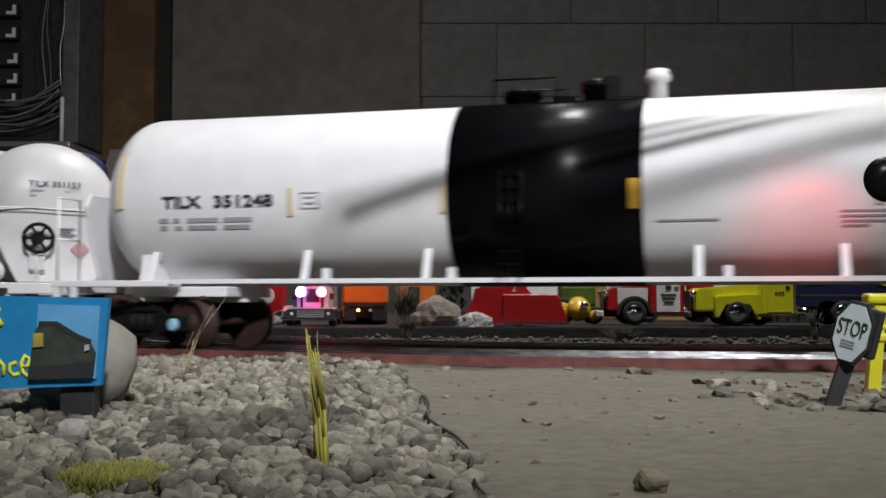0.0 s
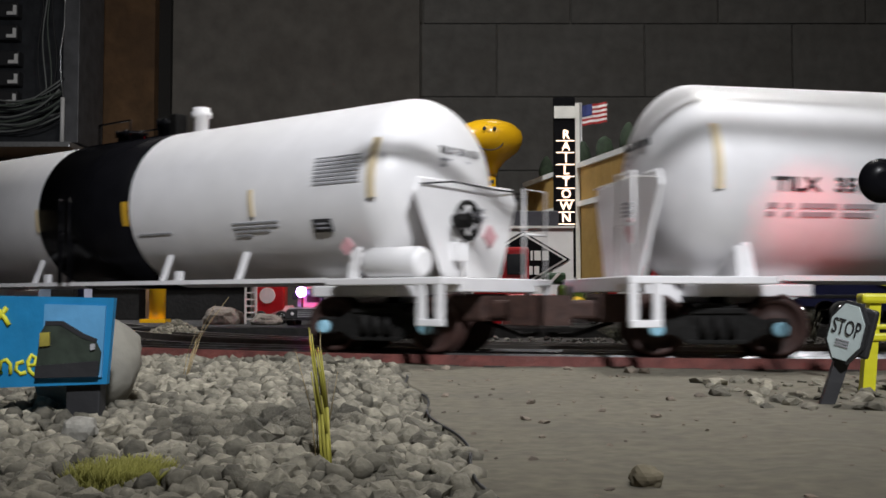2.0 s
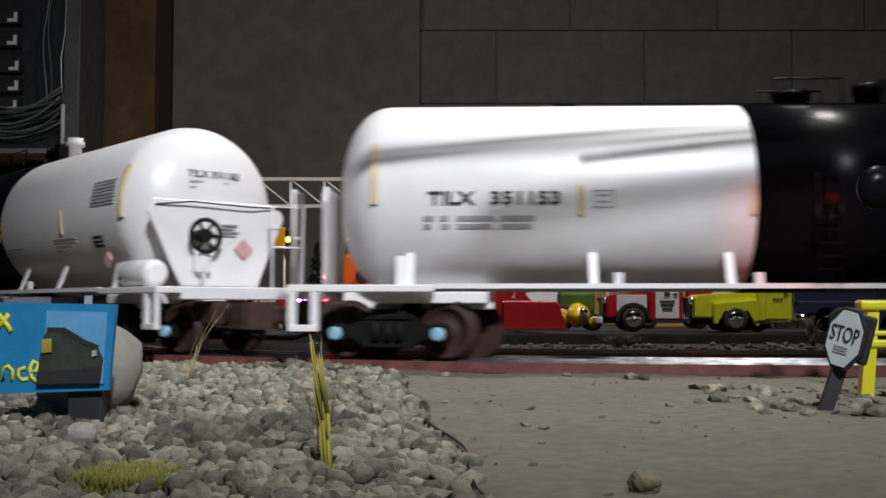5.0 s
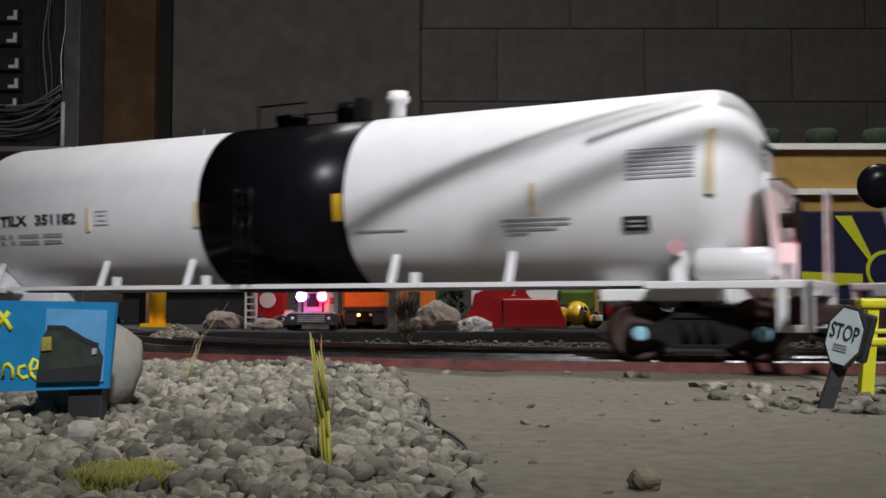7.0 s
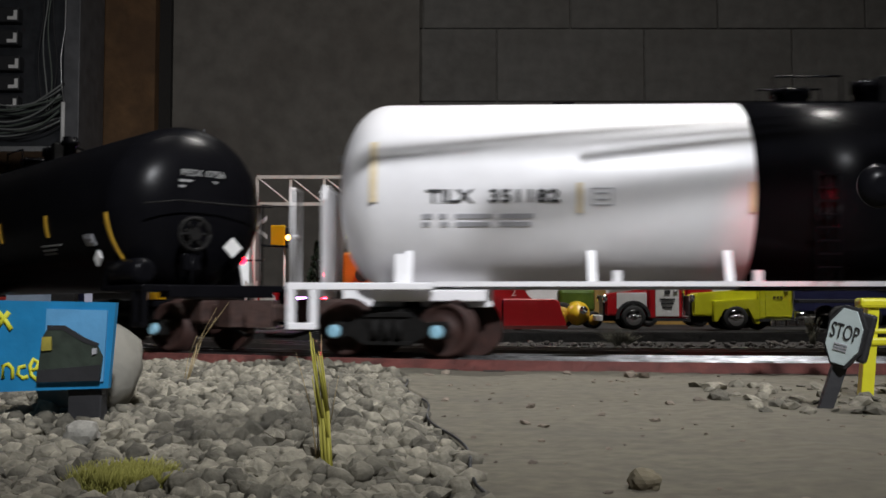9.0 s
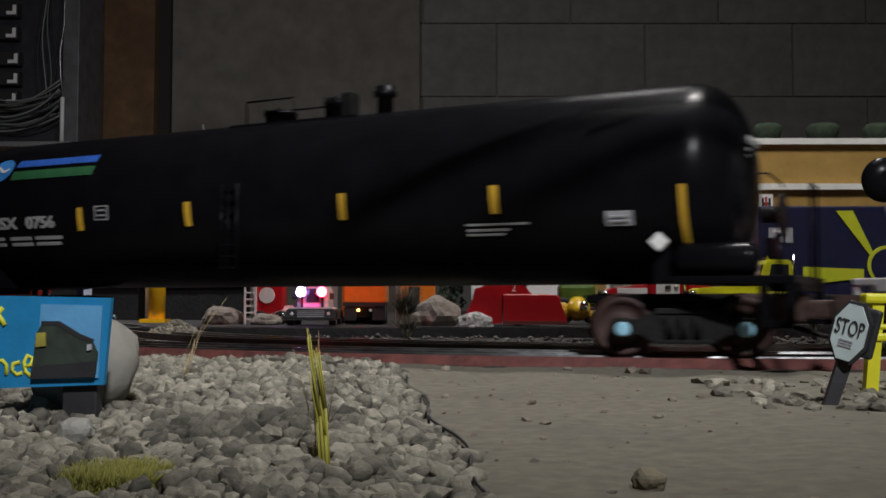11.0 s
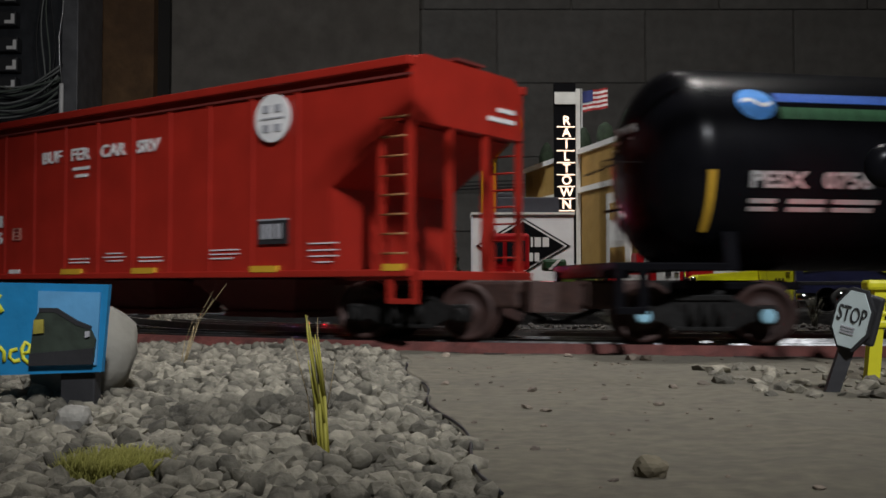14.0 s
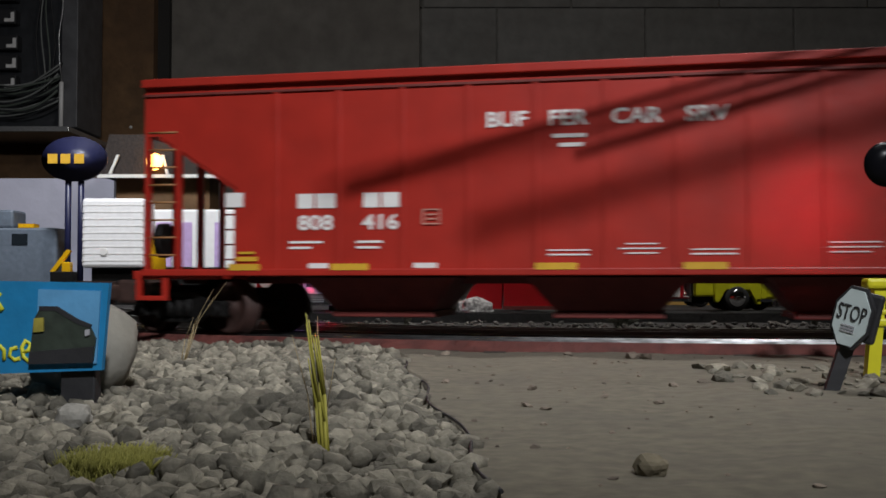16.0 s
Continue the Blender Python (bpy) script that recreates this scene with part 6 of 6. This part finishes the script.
YPAINT = mat("yellow_brush_lettering", (0.62, 0.6, 0.03), 0.6, vary=0.1)
for pts in ([(-0.0168, 0.0082), (-0.0168, 0.0105), (-0.0158, 0.0108), (-0.0150, 0.0100), (-0.0150, 0.0082)], [(-0.0125, 0.0105), (-0.0137, 0.0102), (-0.0140, 0.0090), (-0.0130, 0.0083), (-0.0120, 0.0086)],
            [(-0.0116, 0.0096), (-0.0104, 0.0100), (-0.0102, 0.0112), (-0.0110, 0.0117), (-0.0117, 0.0105), (-0.0114, 0.0088), (-0.0103, 0.0080)]):
    part("brush_letter", bend(B(), [(x, -0.0006, z) for x, z in pts], 0.0004, 6), YPAINT, sn)
bm = B()
bend(bm, [(-0.0182, -0.0006, 0.0205), (-0.0162, -0.0006, 0.0182), (-0.0154, -0.0006, 0.0170)], 0.0005, 6)
bend(bm, [(-0.0182, -0.0006, 0.0172), (-0.0159, -0.0006, 0.0202)], 0.0005, 6)
part("brush_stroke", bm, YPAINT, sn)
rock("round_stone", -0.0715, 0.2080, 0.0082, 0.0108, mat("smooth_grey_stone", (0.2, 0.19, 0.16), 0.8, vary=0.12, scale=200, bump=0.2), "smooth rounded grey stone behind the blue sign", 21, 0.95, "stone")
for p in bpy.data.objects["round_stone"].data.polygons:
    p.use_smooth = True

ss = thing("stop_sign", pose(0.0778, 0.2110, 0), "white and black octagonal stop sign on a leaning black post", "stop sign")
part("post", prism(B(), [(-0.0013, -0.001), (0.0016, -0.001), (0.0062, 0.0115), (0.0030, 0.0115)], 0.0, 0.0014), INK, ss)
face = new("sign_head")
face.parent = ss
face.matrix_local = pose(0.0037, -0.0022, 0.0146, 0, 15, -42)
oct8 = [(math.cos(math.pi / 8 + math.pi / 4 * i), math.sin(math.pi / 8 + math.pi / 4 * i)) for i in range(8)]
part("backing", prism(B(), [(a * 0.0042, b * 0.0068) for a, b in oct8], -0.0001, 0.0012), INK, face, "black octagonal backing")
part("face", prism(B(), [(a * 0.0036, b * 0.0061) for a, b in oct8], -0.0006, 0.0), mat("pale_sign_face", (0.5, 0.58, 0.57), 0.5, vary=0.06), face, "pale octagonal face")
part("bracket", box(B(), 0.0012, 0.0047, 0.0012, 0.0028, -0.0045, 0.0056, 0.0006), INK, face, "black bracket behind the face")
letters("STOP", 0.0046, INK, face, Matrix.Translation((0, -0.0006, 0.0008)) @ FRONT, stretch=0.53)
bm = B()
for k in range(3):
    box(bm, -0.0015, 0.0012, -0.0008, -0.0006, -0.0030 + 0.0006 * k, -0.0027 + 0.0006 * k)
part("small_print", bm, GREY_INK, face)

yp = thing("yellow_stand", pose(0.0965, 0.2360, 0), "bright yellow plastic stand with a cap and cross pieces", "stand")
YPLASTIC = mat("bright_yellow_plastic", (0.62, 0.58, 0.02), 0.4, vary=0.08)
part("post", prism(B(), [(-0.0018, -0.001), (0.0011, -0.001), (0.0030, 0.0205), (0.0004, 0.0205)], -0.0012, 0.0012), YPLASTIC, yp)
part("cap", box(B(), -0.0016, 0.010, -0.0022, 0.0022, 0.0203, 0.0226, 0.0007), YPLASTIC, yp)
part("cross_piece", box(B(), 0.0002, 0.010, -0.0018, 0.0018, 0.0118, 0.0136, 0.0005), YPLASTIC, yp)
part("cross_piece", box(B(), 0.0010, 0.010, -0.0015, 0.0015, 0.0145, 0.0156, 0.0004), YPLASTIC, yp)
part("foot", box(B(), 0.0070, 0.0092, -0.0012, 0.0012, -0.001, 0.0205, 0.0004), YPLASTIC, yp)

HOTRED = mat("bright_red_signal_glow", (1.0, 0.02, 0.05), 0.4, vary=0, bump=0, glow=3000)
cs = thing("crossing_signal", pose(0.1115, 0.247, 0), "black crossing signal with round targets and a red lamp", "crossing signal")
part("mast", rod(B(), (0, 0, -0.001), (0, 0, 0.066), 0.0012), INK, cs)
part("base", box(B(), -0.003, 0.003, -0.003, 0.003, -0.001, 0.004, 0.0005), INK, cs)
part("arm", rod(B(), (-0.006, 0, 0.0497), (0.009, 0, 0.0497), 0.0008), INK, cs)
for x in (-0.0062, 0.009):
    tg = part("target", turned(B(), [(-0.0018, 0.002), (-0.0012, 0.0036), (0.0, 0.0054), (0.0007, 0.0054), (0.0008, 0.003)], "y", 30, (x, 0.0, 0.0497)), BLACK, cs)
    part("lens", turned(B(), [(0.0009, 0.0010), (0.0014, 0.0008), (0.0017, 0.0003)], "y", 16, (x - 0.0008, 0.0, 0.0504)), HOTRED if x < 0 else mat("dark_red_lens", (0.2, 0.01, 0.02), 0.2), tg, "red lens")
    # unseen tube added behind each target, to narrow the red spot on the cars
    hd = B()
    rr = [[hd.verts.new((x + r * math.cos(2 * math.pi * i / 20), yy, 0.0497 + r * math.sin(2 * math.pi * i / 20))) for i in range(20)] for yy, r in ((0.0006, 0.0019), (0.0085, 0.0019), (0.0085, 0.0021), (0.0006, 0.0021))]
    for a, b in ((0, 1), (1, 2), (2, 3)):
        for i in range(20):
            hd.faces.new((rr[a][i], rr[a][(i + 1) % 20], rr[b][(i + 1) % 20], rr[b][i]))
    part("hood", hd, INK, tg, "black tube added behind the target to narrow the red beam")

# unseen rods added beside the crossing to throw long shadows on the cars
ol = thing("overhead_line", pose(0, 0, 0), "dark unseen rods added to throw streak shadows on the cars", "overhead line")
part("mast", rod(B(), (0.30, 0.262, -0.001), (0.30, 0.262, 0.245), 0.002), INK, ol)
for ya, yb, z in ((0.262, 0.280, 0.1434), (0.262, 0.244, 0.1600), (0.262, 0.155, 0.2085), (0.262, 0.123, 0.2380)):
    part("bracket", rod(B(), (0.30, ya, z), (0.30, yb, z), 0.0018), INK, ol)
for dz in (0.0, -0.0045):
    part("wire", rod(B(), (-0.012, 0.2776, 0.1134 + dz), (0.30, 0.2780, 0.1434 + dz), 0.0008, n=8), INK, ol)
part("wire", rod(B(), (0.055, 0.2780, 0.1080), (0.30, 0.2450, 0.1600), 0.0010, n=8), INK, ol)
part("arm", rod(B(), (0.045, 0.1890, 0.1580), (0.30, 0.1560, 0.2085), 0.0024, n=10), INK, ol)
part("arm", rod(B(), (0.000, 0.2080, 0.1630), (0.30, 0.1240, 0.2380), 0.0014, n=10), INK, ol)


def tuft(name, x, y, z, n, height, spread, seed, material, label, lean=(0, 0), r=0.00018, foot=0.0006):
    g = thing(name, pose(x, y, z), label, "grass", "", "stuff")
    random.seed(seed)
    bm = B()
    for i in range(n):
        a, k = random.random() * 6.283, random.random()
        h = height * (0.55 + 0.45 * random.random())
        dx, dy = spread * k * math.cos(a) + lean[0] * h, spread * k * math.sin(a) + lean[1] * h
        q, f = random.random() * 6.283, foot * (random.random() ** 0.6 if foot > 0.001 else 1.0)
        b0 = Vector((f * math.cos(q), f * math.sin(q), -0.001))
        mid = b0 + Vector((dx * 0.35, dy * 0.35, h * 0.55))
        top = b0 + Vector((dx, dy, h))
        rod(bm, b0, mid, r, r * 0.8, 5)
        rod(bm, mid, top, r * 0.8, r * 0.3, 5)
    part("blades", bm, material, g)


STRAW = mat("dry_straw", (0.30, 0.23, 0.12), 0.8, vary=0.2)
GRASS2 = mat("olive_static_grass", (0.25, 0.24, 0.05), 0.85, vary=0.35)
GRASS = mat("yellow_static_grass", (0.36, 0.33, 0.05), 0.7, vary=0.2)
tuft("grass_tuft", -0.0142, 0.1270, 0.0000, 16, 0.0188, 0.0006, 3, GRASS, "tall thin tuft of yellow grass in the ballast", (-0.10, 0.0), 0.00022)
tuft("grass_tuft", -0.0150, 0.1285, 0.0000, 9, 0.0200, 0.0030, 13, STRAW, "few dry stalks rising from a grass tuft", (-0.05, 0.0), 0.0001)
tuft("grass_tuft", -0.0360, 0.1150, 0.0010, 1900, 0.0034, 0.0018, 5, GRASS2, "low spreading tuft of yellow-green grass in the ballast", (0.1, 0), 0.00009, 0.0056)
tuft("dry_stalks", -0.0705, 0.2830, 0.0000, 5, 0.0240, 0.0035, 9, STRAW, "dry straw stalks beside the track", (0.42, 0.0), 0.00013)
rock("pale_stone", -0.0556, 0.1585, 0.0012, 0.0027, mat("pale_stone", (0.26, 0.25, 0.22), 0.9, vary=0.2, scale=500, bump=0.4), "pale grey stone before the blue sign's post", 41, 0.85, "stone")
rock("tan_block", 0.0231, 0.1180, 0.0008, 0.0019, mat("tan_stone", (0.17, 0.145, 0.095), 0.9, vary=0.2, scale=400), "tan angular stone on the dirt road", 30, 0.8, "stone")


# thin dark line that stands in for the shadow along the ragged edge of the road
wr = thing("loose_wire", pose(0, 0, 0), "thin black line standing in for the dirt road edge's shadow", "wire")
pts = []
for i in range(46):
    wy = 0.104 + 0.19 * i / 45
    pts.append((edge_x(wy) + 0.0006 + 0.0003 * noise.noise((wy * 90, 3, 0)), wy, 0.0008 + 0.0002 * noise.noise((wy * 90, 8, 0))))
part("strand", bend(B(), pts, 0.00024, 6), INK, wr)


# ---- ballast and grit ----
def stone_mesh(seed, r=1.0):
    rng = random.Random(seed)
    bm = B()
    bmesh.ops.create_icosphere(bm, subdivisions=1, radius=r)
    sx, sy, sz = 0.85 + 0.5 * rng.random(), 0.75 + 0.35 * rng.random(), 0.6 + 0.3 * rng.random()
    for v in bm.verts:
        n = v.co.normalized()
        v.co *= 1 + 0.42 * noise.noise(n * 1.4 + Vector((seed * 3.1, 0, 0)))
        v.co.x, v.co.y, v.co.z = v.co.x * sx, v.co.y * sy, v.co.z * sz
    for i in range(4 if seed % 2 else 2):
        # chop flat facets
        d = Vector((rng.uniform(-1, 1), rng.uniform(-1, 1), rng.uniform(-1, 1))).normalized()
        for v in bm.verts:
            over = v.co.dot(d) - 0.7
            if over > 0:
                v.co -= d * over
    for f in bm.faces:
        f.smooth = seed % 3 != 0
    me = bpy.data.meshes.new("stone")
    bm.to_mesh(me)
    bm.free()
    me.materials.append(STONE)
    return me


STONES = [stone_mesh(i) for i in range(14)]
ballast = thing("ballast", pose(0, 0, 0), "loose pale grey crushed stone ballast", "ballast", "", "structure")
rng = random.Random(11)


def heap(x, y):
    """The bed's height: a little mound that falls towards the road and the track."""
    far = on_line(x - 0.153, 0.0225)[1] if x > -0.12 else 0.36
    return -0.0006 - 0.0012 * min(1, max(0, (-0.035 - x) / 0.02)) + 0.0012 * noise.noise((x * 30, y * 30, 9)) + 0.0012 * min(1, max(0, (edge_x(y) - x) / 0.02)) - 0.0012 * max(0, 1 - (far - y) / 0.02)


spots = []
y = 0.088
while y < 0.40:
    pitch = 0.0024 + 0.004 * max(0, y - 0.1)
    x = edge_x(y) - 0.0006
    xl = -0.42 * y - 0.03
    while x > xl:
        px, py = x + rng.uniform(-1, 1) * pitch * 0.45, y + rng.uniform(-1, 1) * pitch * 0.5
        far = min(on_line(s / 100 - 0.153, 0.024)[1] for s in (px * 100,)) if px > -0.13 else 0.42
        # keep clear of the curving track
        k = int(np.argmin((LINE_X - px) ** 2 + (LINE_Y - py) ** 2))
        gap = math.hypot(LINE_X[k] - px, LINE_Y[k] - py)
        if gap > 0.0258 and px < edge_x(py) + 0.0004:
            r = pitch * rng.choice((0.40, 0.5, 0.58, 0.7, 0.85))
            spots.append((px, py, heap(px, py) + rng.uniform(-0.75, 0.6) * r, r))
        x -= pitch * 0.8
    y += pitch * 0.62
near = sorted(range(len(spots)), key=lambda i: (spots[i][0] + 0.03) ** 2 + (spots[i][1] - 0.17) ** 2)[:290]
chosen = set(near)
pv, pf, ps = [], [], []
for i, (x, y, z, r) in enumerate(spots):
    me = STONES[rng.randrange(14)]
    m = Matrix.LocRotScale((x, y, z), Euler((rng.uniform(-0.5, 0.5), rng.uniform(-0.5, 0.5), rng.uniform(0, 6.28))), (r, r, r))
    if i in chosen:
        o = new("stone", me)
        o.parent = ballast
        o.matrix_world = m
    else:
        base = len(pv)
        pv += [tuple(m @ v.co) for v in me.vertices]
        pf += [tuple(base + k for k in p.vertices) for p in me.polygons]
        ps += [p.use_smooth for p in me.polygons]
me = bpy.data.meshes.new("loose_stones")
me.from_pydata(pv, [], pf)
for p, flat in zip(me.polygons, ps):
    p.use_smooth = flat
me.materials.append(STONE)
o = tagged(new("loose_stones", me), "loose pale grey crushed stone", "ballast", "", "stuff")
bed = grid("ballast_bed", -0.22, 0.012, 0.05, 0.44, 60, 70, lambda x, y: -0.0022 - (0.0014 if x > edge_x(y) - 0.001 else 0) - 0.0028 * (min(math.hypot(*(on_line(k / 50)[i] - (x, y)[i] for i in (0, 1))) for k in range(-30, 10)) < 0.03), DIRT, "grey bed under the ballast", "ballast bed")

grit = thing("grit", pose(0, 0, 0), "scattered brown and grey grit on the dirt road", "grit", "", "stuff")
rng = random.Random(5)
places = [(0.0010, 0.322, 0.0019), (-0.0040, 0.306, 0.0016), (0.018, 0.213, 0.0015), (0.0145, 0.180, 0.0013), (0.0172, 0.176, 0.0012), (0.0555, 0.306, 0.0030), (0.0590, 0.304, 0.0022), (0.0565, 0.228, 0.0018), (0.0480, 0.218, 0.0014), (0.037, 0.312, 0.0014), (0.0390, 0.19, 0.0013), (0.012, 0.275, 0.001), (0.03, 0.196, 0.0009), (0.0005, 0.228, 0.0012)]
places += [(rng.uniform(0.0, 0.13), rng.uniform(0.11, 0.315), rng.choice((0.0003, 0.0004, 0.0005, 0.0007))) for i in range(150)]
gravel = [(rng.uniform(0.062, 0.118), rng.uniform(0.200, 0.268), rng.choice((0.0010, 0.0016, 0.0022, 0.0030))) for i in range(95)]


def scatter(spots):
    """Vertices and faces of stones lying on the dirt road."""
    gv, gf = [], []
    for x, y, r in spots:
        if x < edge_x(y) + 0.001:
            continue
        m = Matrix.LocRotScale((x, y, dirt_height(x, y) + r * 0.15), Euler((rng.uniform(-0.4, 0.4), rng.uniform(-0.4, 0.4), rng.uniform(0, 6.28))), (r, r, r * 0.62))
        src = STONES[rng.randrange(14)]
        base = len(gv)
        gv += [tuple(m @ v.co) for v in src.vertices]
        gf += [tuple(base + q for q in p.vertices) for p in src.polygons]
    return gv, gf


for name, spots_, material, parent in (("grit_pieces", places, CHIP, grit), ("gravel_pieces", gravel, STONE, thing("gravel", pose(0, 0, 0), "pale grey gravel round the foot of the stop sign", "gravel", "", "stuff"))):
    gv, gf = scatter(spots_)
    me = bpy.data.meshes.new(name)
    me.from_pydata(gv, [], gf)
    me.materials.append(material)
    new(name, me).parent = parent

# ---- rubble and weeds between the tracks and the town ----
rng = random.Random(21)
gv, gf = [], []
for k in range(1500):
    s = rng.uniform(-0.55, 0.34)
    x, y, a = on_line(s, rng.uniform(-0.30, -0.036))
    if y > 0.70:
        continue
    r = rng.choice((0.0008, 0.0012, 0.0016, 0.0024))
    m = Matrix.LocRotScale((x, y, table_height(x, y) + 0.2 * r + (0.0015 if rng.random() < 0.3 else 0)), Euler((rng.uniform(-0.4, 0.4), rng.uniform(-0.4, 0.4), rng.uniform(0, 6.28))), (r, r, r * 0.8))
    src = STONES[rng.randrange(14)]
    base = len(gv)
    gv += [tuple(m @ v.co) for v in src.vertices]
    gf += [tuple(base + q for q in p.vertices) for p in src.polygons]
me = bpy.data.meshes.new("dark_rubble")
me.from_pydata(gv, [], gf)
me.materials.append(mat("dark_rubble_stone", (0.07, 0.064, 0.056), 0.95, vary=0.35, scale=400, bump=0.5, per_piece=0.6))
tagged(new("dark_rubble", me), "dark loose rubble between the tracks and the town", "rubble", "", "stuff")
WEED = mat("dark_dry_weed", (0.05, 0.047, 0.03), 0.9, vary=0.4, scale=300)
tuft("weeds", 0.1024, 0.60, -0.005, 160, 0.013, 0.016, 31, WEED, "dark tangled dry weeds beside the inner track", (0, 0), 0.00025)
tuft("weeds", 0.2196, 0.62, -0.005, 60, 0.022, 0.006, 33, WEED, "tall dark dry weeds beside the inner track", (0, 0), 0.00025)
tuft("weeds", -0.0268, 0.745, TZ, 260, 0.030, 0.014, 37, WEED, "dark scrub behind the boulders", (0, 0), 0.0003)
tuft("weeds", -0.0235, 0.68, -0.005, 160, 0.018, 0.012, 35, WEED, "dark tangled dry weeds beside the boulders", (0, 0), 0.00025)

# ---- concrete blocks of the wall ----
rng = random.Random(2)
zj = 0.7672
xj = 0.5458
bm = box(B(), 0.002, 0.398, 0, 0.0085, 0.002, 0.198, 0.002)
block = part("block", bm, BLOCK, wall)
first = True
for r in range(-6, 4):
    for c in range(-4, 4):
        x, z = xj + 0.4 * c + (0.2 if r % 2 == 0 else 0.0), zj + 0.2 * r
        if not first:
            o = new("block", block.data)
            o.parent = wall
        else:
            o, first = block, False
        o.location = (x, 2.798 + rng.uniform(-0.001, 0.001), z)


motions()
